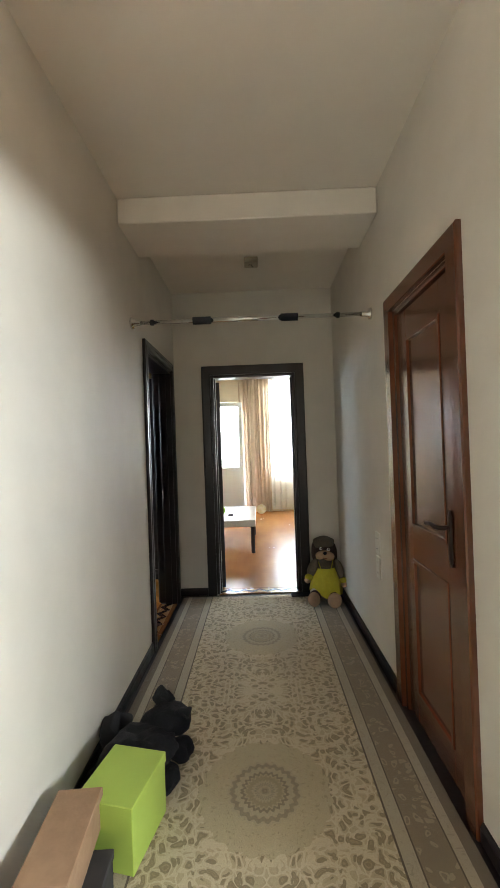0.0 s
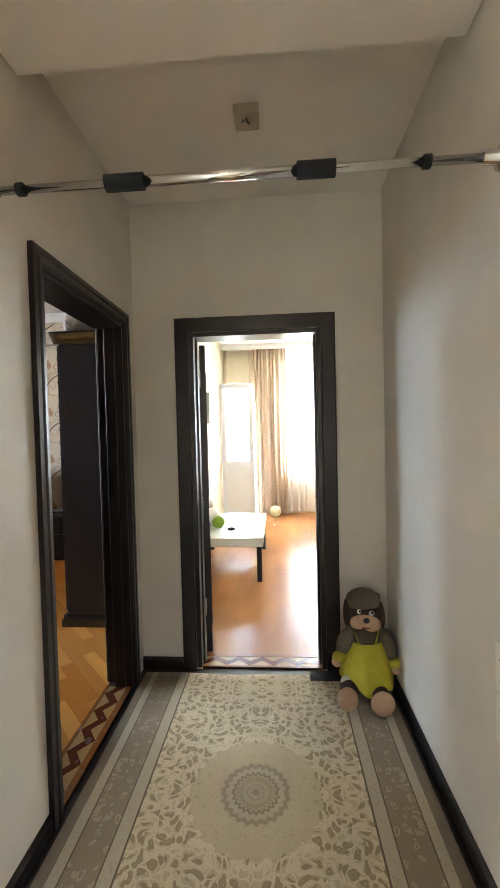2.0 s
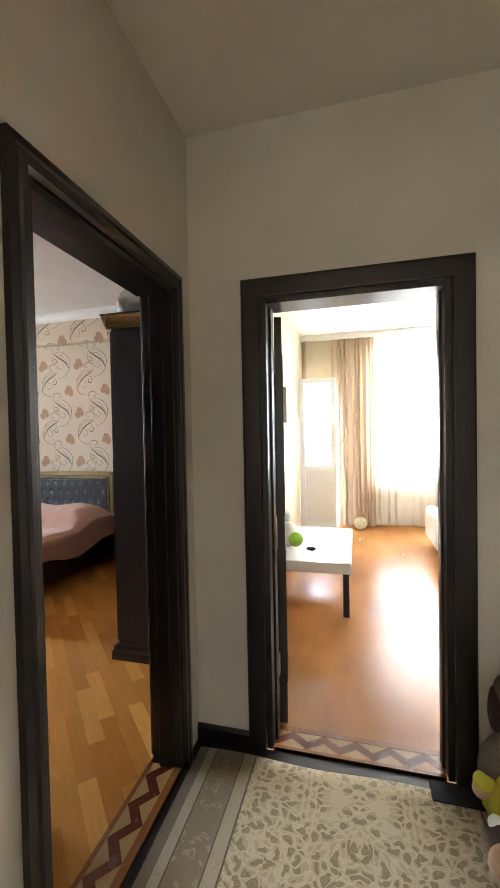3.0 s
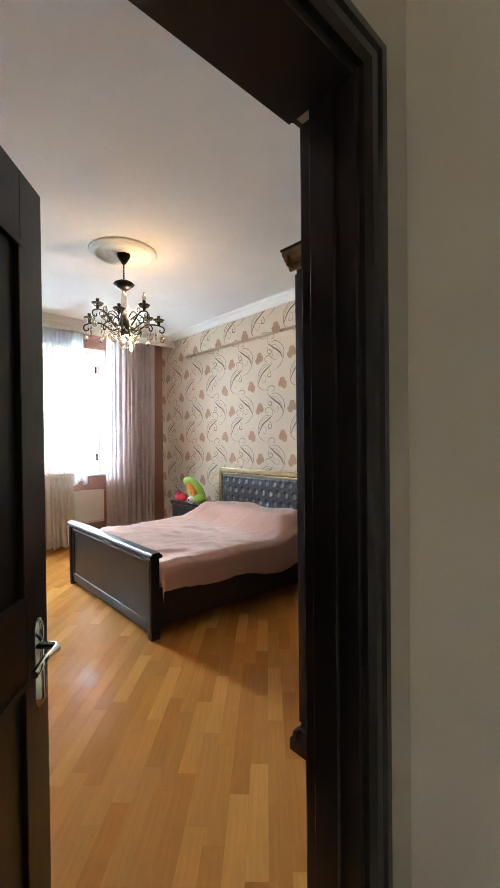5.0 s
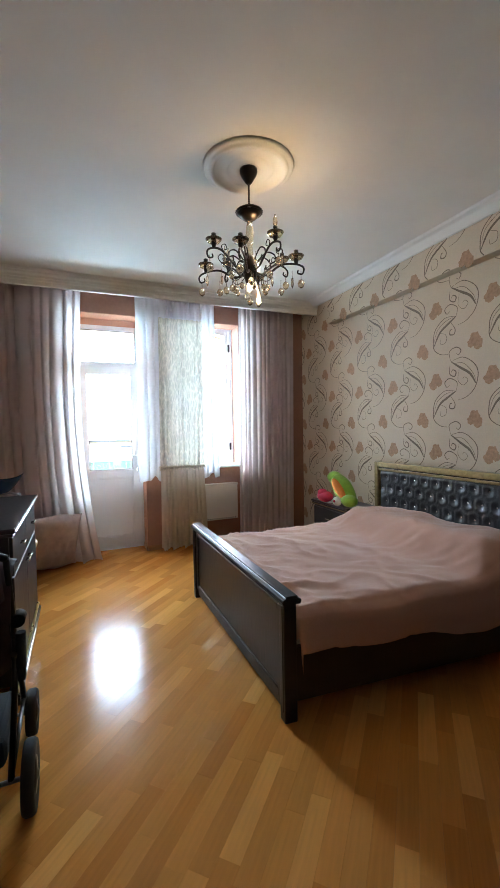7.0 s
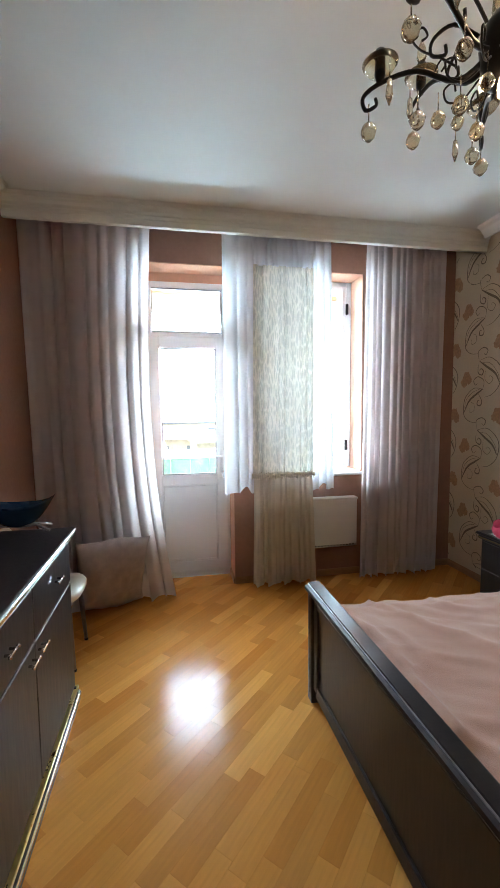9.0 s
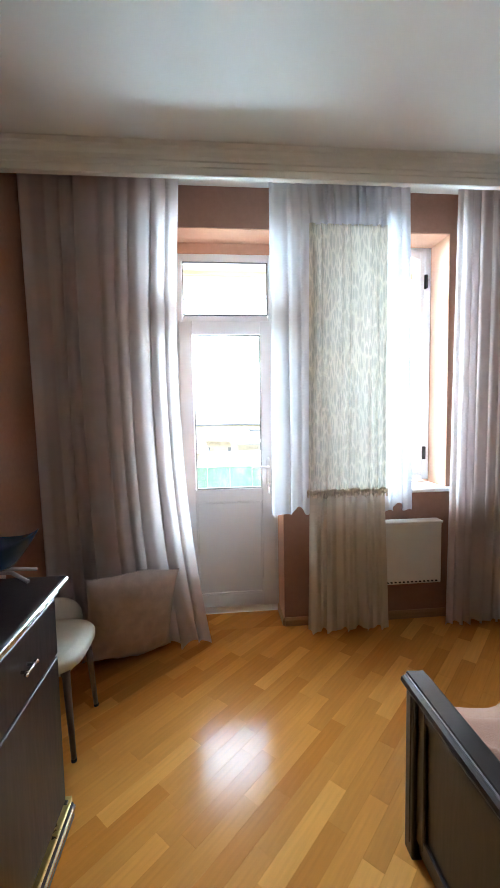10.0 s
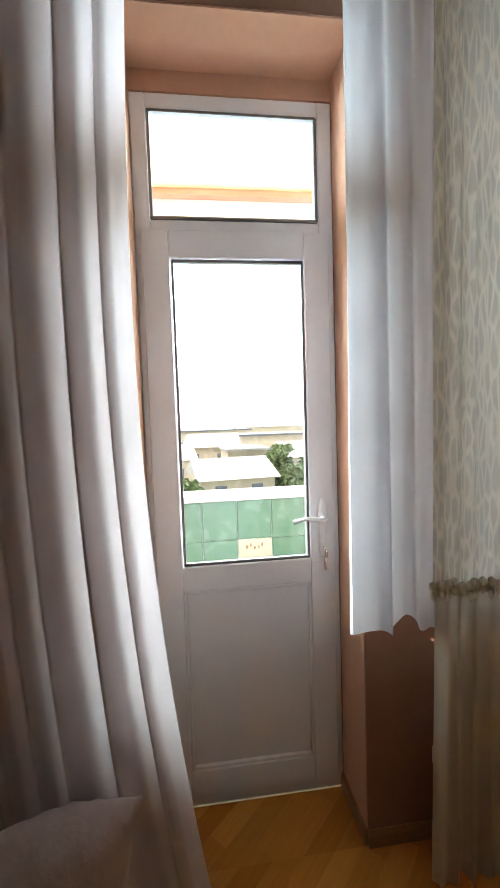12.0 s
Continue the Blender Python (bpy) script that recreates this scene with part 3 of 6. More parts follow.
win = thing("window_bedroom", (DX, 4.93, 0.97), "white PVC window with one casement standing open", "window", kind="structure")
pvc_frame("window_frame", DX, 0.07, 4.504, 5.416, 0.99, 2.752, 0.05, win)
part("mullion", box(DX - 0.069, DX - 0.001, 4.86, 4.92, 1.045, 2.697, bevel=0.003), PVC, win)
pane(win, DX - 0.02, 4.556, 4.86, 1.045, 2.70)
# the open casement turns inward on its right side
cs = thing("window_casement", (DX + 0.01, 5.362, 1.03), "white PVC casement standing open inward", "window")
ca = radians(27)
R = Matrix.Rotation(ca, 4, "Z")
for nm, bmk, mt in (("sash_frame", None, PVC), ("pane", box(-0.03, -0.024, -0.35, -0.05, 0.06, 1.62), PANE)):
    if bmk is None:
        bmk = bmesh.new()
        bx(bmk, -0.06, 0.0, -0.40, -0.34, 0, 1.68, bevel=0.004), bx(bmk, -0.06, 0.0, -0.06, 0.0, 0, 1.68, bevel=0.004)
        bx(bmk, -0.059, -0.001, -0.34, -0.06, 0, 0.06, bevel=0.003), bx(bmk, -0.059, -0.001, -0.34, -0.06, 1.62, 1.68, bevel=0.003)
    bmesh.ops.transform(bmk, matrix=Matrix.Translation((DX + 0.01, 5.362, 1.03)) @ R, verts=bmk.verts)
    part(nm, bmk, mt, cs)
for z in (1.2, 2.5):
    part("hinge", box(DX + 0.0, DX + 0.03, 5.356, 5.378, z - 0.05, z + 0.05, bevel=0.003), FOAM, win, "dark window hinge")
hb = bmesh.new()
bx(hb, 0.0, 0.012, -0.385, -0.355, 0.75, 0.85, bevel=0.003)
tube(hb, [(0.01, -0.37, 0.80), (0.045, -0.37, 0.80), (0.048, -0.37, 0.70)], 0.007, n=8)
bmesh.ops.transform(hb, matrix=Matrix.Translation((DX + 0.01, 5.362, 1.03)) @ R, verts=hb.verts)
part("sash_handle", hb, PVC, cs, "white sash handle")
structure("window_sill", box(BW - 0.24, BW + 0.05, 4.47, 5.45, 0.945, 0.972, bevel=0.006), PVC, "white plastic window sill")

# pelmet box and crown moulding
PX = -5.74
pm = bmesh.new()
prism(pm, [(0, 2.865), (0.008, 2.868), (0.010, 2.905), (0.016, 2.91), (0.018, 2.93), (0.026, 2.936), (0.028, 2.955), (0.040, 2.972), (0.043, 2.988), (0.054, 2.994), (0.056, 3.019), (-0.03, 3.019), (-0.03, 2.865)], (PX, BS, 0), (PX, BN - 0.001, 0), (1, 0, 0))
structure("trim_pelmet", pm, BED_CEIL, "white stepped plaster pelmet in front of the curtain track")
for p0, p1, out in (((PX + 0.1, BS, 0), (BE, BS, 0), (0, 1, 0)), ((PX + 0.1, BN - 0.1, 0), (BE, BN - 0.1, 0), (0, -1, 0)), ((BE - 0.002, BS, 0), (BE - 0.002, BN, 0), (-1, 0, 0))):
    cm = bmesh.new()
    prism(cm, [(0, 2.925), (0.012, 2.928), (0.018, 2.945), (0.035, 2.965), (0.05, 2.985), (0.075, 2.998), (0.085, 3.019), (0, 3.019)], p0, p1, out)
    structure("trim_crown", cm, BED_CEIL, "white plaster crown moulding")
structure("curtain_track", box(-5.99, -5.93, BS, BN, 2.985, 3.019, bevel=0.003), PVC, "white curtain track on the ceiling")

# radiator
rad = thing("radiator", (-5.99, 4.95, 0.0), "white panel radiator under the window sill", "radiator")
rb = bmesh.new()
bx(rb, -6.07, -6.02, 4.52, 5.335, 0.30, 0.735, bevel=0.006, seg=2)
part("panel", rb, ENAMEL, rad)
rt = bmesh.new()
bx(rt, -6.10, -6.01, 4.515, 5.34, 0.735, 0.752, bevel=0.004)
part("top_grille", rt, ENAMEL, rad, "white radiator cover with slots")
gr = bmesh.new()
for k in range(26):
    bx(gr, -6.02, -6.0105, 4.54 + k * 0.030, 4.553 + k * 0.030, 0.315, 0.322)
part("slots", gr, FOAM, rad)
pb = bmesh.new()
tube(pb, [(-6.04, 4.50, 0.34), (-6.04, 4.44, 0.34), (-6.04, 4.43, 0.2), (-6.04, 4.43, 0.0)], 0.011, n=8)
lathe(pb, [(0.02, 0), (0.024, 0.01), (0.024, 0.05), (0.018, 0.06)], (-6.04, 4.44, 0.34), n=10)
part("valve", pb, PVC, rad)
for yy in (4.7, 5.2):
    part("bracket", box(-6.121, -6.07, yy, yy + 0.03, 0.4, 0.7), ENAMEL, rad)


# ---- curtains ----
def curtain(name, label, material, x, lo, hi, z0, z1, folds, amp, seed=0, hem=0.0, cat="curtain", rows=26, pinch=0.0, parent=None, cols=None):
    """Hanging cloth along y. lo(s), hi(s): its sides at depth s from 0 (top) to 1 (hem)."""
    rnd = random.Random(seed)
    ph = [rnd.uniform(0, 6.28) for _ in range(6)]
    cols = cols or max(40, folds * 12)
    pts = []
    for r in range(rows + 1):
        s = r / rows
        row = []
        for c in range(cols + 1):
            u = c / cols
            w = folds * 2 * math.pi * (u + 0.02 * math.sin(3 * u * 6.28 + ph[0]) + 0.012 * math.sin(7 * u * 6.28 + ph[1]) * s)
            a = amp * (0.75 + 0.35 * math.sin(2.3 * u * 6.28 + ph[2])) * (0.55 + 0.45 * s)
            px = x + a * (math.sin(w) + 0.28 * math.sin(2 * w + ph[3]) + 0.2 * math.sin(w * 0.5 + ph[4] + s))
            y0_, y1_ = lo(s), hi(s)
            z = z1 + (z0 - z1) * s + hem * s * s * (0.5 * math.sin(w * 0.5 + ph[5]) + 0.3 * math.sin(w + 1))
            row.append((px, y0_ + (y1_ - y0_) * u + 0.3 * a * math.cos(w) * (1 - pinch), z))
        pts.append(row)
    bm = bmesh.new()
    sheet(bm, pts)
    return part(name, bm, material, parent, label if not parent else "", cat if not parent else "")


def lerp(a, b, p=1.0):
    return lambda s: a + (b - a) * s ** p


g1 = curtain("curtain", "heavy taupe floor-length curtain bunched beside the balcony door", DRAPE, -5.93, lerp(2.63, 2.68), lambda s: 3.565 - 0.05 * math.sin(s * 3.1) + 0.13 * s ** 3, 0.03, 2.985, 9, 0.042, seed=3, hem=0.02)
g2 = curtain("curtain", "heavy taupe floor-length curtain over the radiator's side", DRAPE, -5.93, lerp(5.36, 5.33), lerp(6.13, 6.10), 0.04, 2.985, 11, 0.036, seed=5, hem=0.02)
g3 = curtain("sheer_curtain", "short white sheer curtain pulled together before the window", SHEER, -5.985, lerp(4.12, 4.11), lerp(5.05, 5.08), 0.86, 2.985, 11, 0.028, seed=8, hem=0.05)
g4 = curtain("lace_curtain", "cream lace curtain panel with a bobble fringe", LACE, -5.94, lerp(4.37, 4.35), lerp(4.885, 4.88), 0.98, 2.72, 8, 0.012, seed=9, hem=0.01)
for g in (g1, g2, g3, g4):
    g["group"] = "bedroom curtains"
mus = curtain("muslin", "", MUSLIN, -5.935, lerp(4.36, 4.345), lerp(4.87, 4.91), 0.045, 1.0, 9, 0.02, seed=12, hem=0.03, parent=None)
tagged(mus, "crumpled cream muslin length hanging below the lace fringe", "curtain", "bedroom curtains")
fr = bmesh.new()
for k in range(30):
    y = 4.35 + k * 0.0185
    blob(fr, (-5.925 + 0.012 * math.sin(k * 1.3), y, 1.005 + 0.006 * math.sin(k * 2.1)), (0.013, 0.011, 0.017), sub=1)
    blob(fr, (-5.925 + 0.012 * math.sin(k * 1.3), y, 0.98 + 0.009 * math.sin(k * 1.7)), (0.011, 0.008, 0.017), sub=1)
part("bobble_fringe", fr, mat("fringe_cream", (0.78, 0.70, 0.56), 0.9, grain=0.05), g4)
hd = curtain("header", "", SHEER, -5.945, lerp(4.35, 4.37), lerp(4.90, 4.885), 2.71, 2.975, 10, 0.018, seed=14, parent=g4)

# ---- bed ----
bed = thing("bed", (-3.77, 5.3, 0), "dark wenge double bed with a tufted leather headboard and pink bedspread", "bed")
X0, X1, FY, HY = -4.605, -2.93, 4.375, 6.19
fb = bmesh.new()
bx(fb, X0 + 0.05, X1 - 0.05, FY + 0.02, FY + 0.045, 0.03, 0.595)
part("footboard_panel", fb, WENGE_FLAT, bed)
for xx in (X0, X1 - 0.055):
    p = bmesh.new()
    bx(p, xx, xx + 0.055, FY - 0.004, FY + 0.062, 0, 0.60, bevel=0.005, seg=2)
    bx(p, xx + 0.013, xx + 0.042, FY - 0.008, FY - 0.003, 0.05, 0.58, bevel=0.003)
    part("post", p, WENGE, bed)
fr_ = bmesh.new()
for a in ((X0 + 0.055, X0 + 0.10, 0.08, 0.56), (X1 - 0.10, X1 - 0.055, 0.08, 0.56), (X0 + 0.10, X1 - 0.10, 0.08, 0.12), (X0 + 0.10, X1 - 0.10, 0.53, 0.56)):
    bx(fr_, a[0], a[1], FY + 0.008, FY + 0.02, a[2], a[3], bevel=0.003)
part("panel_frame", fr_, WENGE_FLAT, bed)
cap = bmesh.new()
prism(cap, [(-0.012, 0.59), (0.076, 0.59), (0.082, 0.602), (0.078, 0.614), (0.064, 0.62), (0.06, 0.632), (0.004, 0.632), (0.0, 0.62), (-0.014, 0.614), (-0.018, 0.602)], (X0 - 0.012, FY, 0), (X1 + 0.012, FY, 0), (0, 1, 0))
part("top_rail", cap, WENGE, bed)
part("rail_strip", box(X0 - 0.01, X1 + 0.01, FY - 0.002, FY + 0.006, 0.618, 0.626, bevel=0.002), SILVER, bed, "thin silver strip")
for xx in (X0 + 0.015, X1 - 0.045):
    part("side_rail", box(xx, xx + 0.03, FY + 0.06, HY, 0.09, 0.36, bevel=0.003), WENGE, bed)
part("mattress", box(X0 + 0.05, X1 - 0.05, FY + 0.08, HY, 0.22, 0.50, bevel=0.03, seg=3), mat("mattress_cloth", (0.6, 0.57, 0.52), 0.9, grain=0.05), bed)
# bedspread: one draped sheet, pillows lift its head end
sp = bmesh.new()
rows_ = []
NX, NY = 90, 80


def spread_z(x, y):
    u = (x - X0) / (X1 - X0)
    v = (y - FY) / (HY - FY)
    z = 0.535
    for cxx in (0.27, 0.75):
        px = (u - cxx) / 0.25
        py = (v - 0.90) / 0.17
        z += 0.175 * math.exp(-(px ** 4)) * math.exp(-(py ** 4)) * (1 + 0.08 * math.sin(x * 9 + y * 5))
    p = Vector((x * 1.6, y * 1.6, 0))
    z += 0.020 * noise.noise(p * 1.3) + 0.012 * noise.noise(p * 3.7) - 0.016 * abs(noise.noise(Vector((x * 3.2 + y * 2.4, y * 1.4 - x, 4)))) + 0.008 * abs(noise.noise(Vector((x * 9 - y * 5, y * 3, 7)))) + 0.006 * math.sin((x * 0.9 + y) * 26) * max(0, noise.noise(Vector((x * 2, y * 2, 11))))
    near_foot = math.exp(-(v / 0.28) ** 2)
    q = Vector((x * 2.1 + y * 1.1, y * 3.4 - x * 0.8, 2.5))
    ridge = 1 - abs(noise.noise(q)) * 3.2
    z += (0.008 + 0.022 * near_foot) * max(0, ridge) ** 3
    q = Vector((x * 5.2 - y * 2.6, y * 4.6 + x, 8.5))
    z += (0.003 + 0.009 * near_foot) * max(0, 1 - abs(noise.noise(q)) * 3.5) ** 2
    return z


for j in range(NY + 1):
    v = j / NY
    y = FY + 0.072 + v * (HY - 0.01 - FY - 0.072)
    row = []
    for i in range(-14, NX + 15):
        if i < 0 or i > NX:
            k = (-i if i < 0 else i - NX) / 14
            side = -1 if i < 0 else 1
            x = (X0 + 0.055 if side < 0 else X1 - 0.055)
            drop = 0.23 + 0.05 * math.sin(y * 2.2 + side) + 0.02 * math.sin(y * 7)
            zt = spread_z(x, y)
            zz = zt - 0.01 - drop * k
            xx = x + side * (0.055 + 0.022 * math.sin(min(1, k * 3) * 1.57) + 0.012 * math.sin(y * 13 + k) * k + 0.02 * noise.noise(Vector((y * 3, k * 2, side))) * k)
            row.append((xx, y, zz))
        else:
            x = X0 + 0.05 + (X1 - X0 - 0.1) * i / NX
            edge = min(i, NX - i) / NX
            ef = min(v / 0.03, 1)
            row.append((x, y, spread_z(x, y) - 0.02 * (1 - min(1, edge / 0.03)) ** 2 - 0.05 * (1 - ef) ** 2))
    rows_.append(row)
rows_.insert(0, [(x, y - 0.002, z - 0.10) for x, y, z in rows_[0]])
sheet(sp, rows_)
part("bedspread", sp, SPREAD, bed, "dusty pink crumpled cotton bedspread")
# headboard
hbm = bmesh.new()
bx(hbm, X0 + 0.02, X1 - 0.02, HY + 0.02, HY + 0.055, 0.1, 1.06)
part("headboard", hbm, WENGE, bed)
gf = bmesh.new()
for a in ((X0 - 0.0, X0 + 0.045, 0.35, 1.085), (X1 - 0.045, X1, 0.35, 1.085), (X0 + 0.045, X1 - 0.045, 1.035, 1.085)):
    bx(gf, a[0], a[1], HY - 0.005, HY + 0.07, a[2], a[3], bevel=0.008, seg=2)
for a in ((X0 + 0.055, X0 + 0.07, 0.35, 1.025), (X1 - 0.07, X1 - 0.055, 0.35, 1.025), (X0 + 0.07, X1 - 0.07, 1.005, 1.025)):
    bx(gf, a[0], a[1], HY - 0.012, HY + 0.02, a[2], a[3], bevel=0.004)
part("gilt_frame", gf, GOLD, bed, "antique gold headboard frame")
# tufted pad: a height field with dimples at the buttons
tp = bmesh.new()
px0, px1, pz0, pz1 = X0 + 0.075, X1 - 0.075, 0.5, 1.0
btn = []
rowz = [0.60, 0.72, 0.84, 0.95]
for r, z in enumerate(rowz):
    n = 13
    for k in range(n):
        x = px0 + (k + (0.5 if r % 2 else 0.0) + 0.25) * (px1 - px0) / (n + 0.0)
        if x < px1 - 0.02:
            btn.append((x, z))
rr = []
for j in range(36):
    z = pz0 + (pz1 - pz0) * j / 35
    row = []
    for i in range(150):
        x = px0 + (px1 - px0) * i / 149
        d = sorted(((x - a) ** 2 + (z - b) ** 2) ** 0.5 for a, b in btn)[:2]
        puff = 0.026 * (1 - math.exp(-(d[0] / 0.035) ** 1.3)) - 0.010 * math.exp(-((d[1] - d[0]) / 0.012) ** 2)
        e = min(x - px0, px1 - x, z - pz0, pz1 - z)
        puff *= min(1, e / 0.02 + 0.15)
        row.append((x, HY + 0.018 - puff, z))
    rr.append(row)
sheet(tp, rr)
part("tufted_pad", tp, LEATHER, bed, "black button-tufted leather pad")
bb = bmesh.new()
for x, z in btn:
    blob(bb, (x, HY + 0.010, z), (0.008, 0.006, 0.008), sub=1)
part("buttons", bb, CHROME, bed, "shiny silver upholstery buttons", kind="stuff")


for o_ in [bed] + list(bed.children_recursive):
    if o_.type == "MESH":
        for v in o_.data.vertices:
            v.co.x += 0.085 * (v.co.y + 5.3 - FY)


# ---- cabinets ----
def knob_pull(parent, at, out):
    at, out = Vector(at), Vector(out)
    side = Vector((out.y, -out.x, 0))
    side = Vector((abs(side.x), abs(side.y), 0))
    b = bmesh.new()
    tube(b, [at - side * 0.02, at - side * 0.02 + out * 0.022, at + side * 0.02 + out * 0.022, at + side * 0.02], 0.005, n=8)
    blob(b, at - side * 0.034 + out * 0.022, (0.007, 0.007, 0.007), sub=1), blob(b, at + side * 0.034 + out * 0.022, (0.007, 0.007, 0.007), sub=1)
    tube(b, [at - side * 0.034 + out * 0.022, at + side * 0.034 + out * 0.022], 0.004, n=8)
    return part("handle", b, CHROME, parent, "small chrome bow handle")


# chest of drawers: long dark dresser against the terracotta wall
CY, CX0, CX1 = 3.17, -4.84, -3.63
ch = thing("dresser", (-4.0, 2.9, 0), "long dark wenge dresser with silver edging and chrome handles", "dresser")
part("body", box(CX0 + 0.03, CX1 - 0.03, BS + 0.02, CY - 0.03, 0.09, 0.85), WENGE_FLAT, ch)
pl = bmesh.new()
prism(pl, [(0, 0), (0.05, 0), (0.05, 0.05), (0.035, 0.065), (0.02, 0.07), (0.012, 0.09), (0, 0.09)], (CX0 - 0.0, CY - 0.05, 0), (CX1, CY - 0.05, 0), (0, 1, 0))
prism(pl, [(0, 0), (0.04, 0), (0.04, 0.05), (0.025, 0.065), (0.012, 0.09), (0, 0.09)], (CX0 + 0.04, BS + 0.02, 0), (CX0 + 0.04, CY - 0.01, 0), (-1, 0, 0))
part("plinth", pl, WENGE, ch)
for z, mt in ((0.074, BRASS), (0.046, CHROME)):
    sb = bmesh.new()
    bx(sb, CX0 + 0.0, CX1, CY - 0.03, CY + (0.008 if z < 0.05 else -0.004), z - 0.012, z + (0.002 if z < 0.05 else 0.008), bevel=0.003)
    part("plinth_strip", sb, mt, ch, "gold strip" if mt is BRASS else "silver strip")
top = bmesh.new()
bx(top, CX0 - 0.02, CX1 + 0.02, BS + 0.01, CY + 0.01, 0.87, 0.895, bevel=0.006, seg=2)
bx(top, CX0 - 0.0, CX1, BS + 0.015, CY - 0.005, 0.85, 0.87, bevel=0.004)
part("top", top, WENGE, ch)
part("top_strip", box(CX0 - 0.021, CX1 + 0.021, CY + 0.006, CY + 0.015, 0.874, 0.888, bevel=0.003), CHROME, ch, "silver strip")
part("top_strip", box(CX0 - 0.003, CX1 + 0.003, CY - 0.008, CY, 0.853, 0.864, bevel=0.003), CHROME, ch, "silver strip")
ds = (CX1 - CX0 - 0.08) / 2
for k in range(2):
    x0 = CX0 + 0.04 + k * ds
    d = part("drawer", box(x0 + 0.004, x0 + ds - 0.004, CY - 0.032, CY - 0.012, 0.645, 0.84, bevel=0.003), WENGE_FLAT, ch)
    knob_pull(d, (x0 + ds * 0.45, CY - 0.012, 0.745), (0, 1, 0))
    d = part("door", box(x0 + 0.004, x0 + ds - 0.004, CY - 0.032, CY - 0.012, 0.105, 0.635, bevel=0.003), WENGE_FLAT, ch)
    knob_pull(d, (x0 + (ds - 0.055 if k == 0 else 0.055), CY - 0.012, 0.59), (0, 1, 0))

ch.scale = (1, 1, 1.05)

# wardrobe
WX, WY0, WY1, WT = -1.55, 4.372, 6.15, 2.21
wd = thing("wardrobe", (-1.25, 5.2, 0), "tall black brown wardrobe with an antique gold cornice", "wardrobe")
part("body", box(WX, BE - 0.01, WY0, WY1, 0.10, WT, bevel=0.003), WENGE_FLAT, wd)
wp = bmesh.new()
prof = [(0, 0), (0.035, 0), (0.035, 0.055), (0.02, 0.07), (0.014, 0.10), (0, 0.10)]
prism(wp, prof, (WX, WY0, 0), (BE - 0.01, WY0, 0), (0, -1, 0)), prism(wp, prof, (WX, WY0 - 0.035, 0), (WX, WY1, 0), (-1, 0, 0))
part("plinth", wp, WENGE, wd)
wc = bmesh.new()
cprof = [(0, 0), (0.012, 0.003), (0.014, 0.017), (0.03, 0.023), (0.034, 0.038), (0.055, 0.052), (0.06, 0.062), (0.06, 0.072), (0, 0.072)]
pr2 = [(a, b + WT) for a, b in cprof]
pr3 = [(a * 0.55, b + WT) for a, b in cprof]
prism(wc, pr2, (WX - 0.033, WY0, 0), (BE - 0.01, WY0, 0), (0, -1, 0)), prism(wc, pr3, (WX, WY0 - 0.06, 0), (WX, WY1, 0), (-1, 0, 0))
bx(wc, WX, BE - 0.01, WY0, WY1, WT, WT + 0.072)
part("cornice", wc, GOLD, wd, "antique gold moulded cornice")
wcap = bmesh.new()
bx(wcap, WX - 0.040, BE - 0.01, WY0 - 0.068, WY1, WT + 0.072, WT + 0.084, bevel=0.004)
part("cornice_cap", wcap, WENGE, wd)
dw = (WY1 - WY0 - 0.02) / 4
for k in range(4):
    y0 = WY0 + 0.01 + k * dw
    d = part("door", box(WX - 0.022, WX - 0.002, y0 + 0.003, y0 + dw - 0.003, 0.11, WT - 0.01, bevel=0.004), WENGE, wd)
    hb = bmesh.new()
    yy = y0 + (dw - 0.04 if k % 2 == 0 else 0.04)
    tube(hb, [(WX - 0.022, yy, 1.15), (WX - 0.045, yy, 1.12), (WX - 0.045, yy, 0.93), (WX - 0.022, yy, 0.90)], 0.006, n=8)
    part("handle", hb, CHROME, d, "chrome bar handle")
bag = bmesh.new()
blob(bag, (-1.40, 4.56, WT + 0.084 + 0.11), (0.17, 0.22, 0.125), sub=5, noise_amp=0.10, freq=6)
for v in bag.verts:
    v.co += (v.co - Vector((-1.40, 4.56, WT + 0.2))) * (0.12 * abs(noise.noise(v.co * 14)) + 0.07 * abs(noise.noise(v.co * 31)))
    v.co.z = max(v.co.z, WT + 0.0845)
part("plastic_bag", bag, mat("milky_plastic", (0.62, 0.58, 0.53), 0.35, grain=0.08, scale=25, bump=0.8, bscale=25), None, "bulging milky plastic storage bag on the wardrobe", "bag", loose=False)


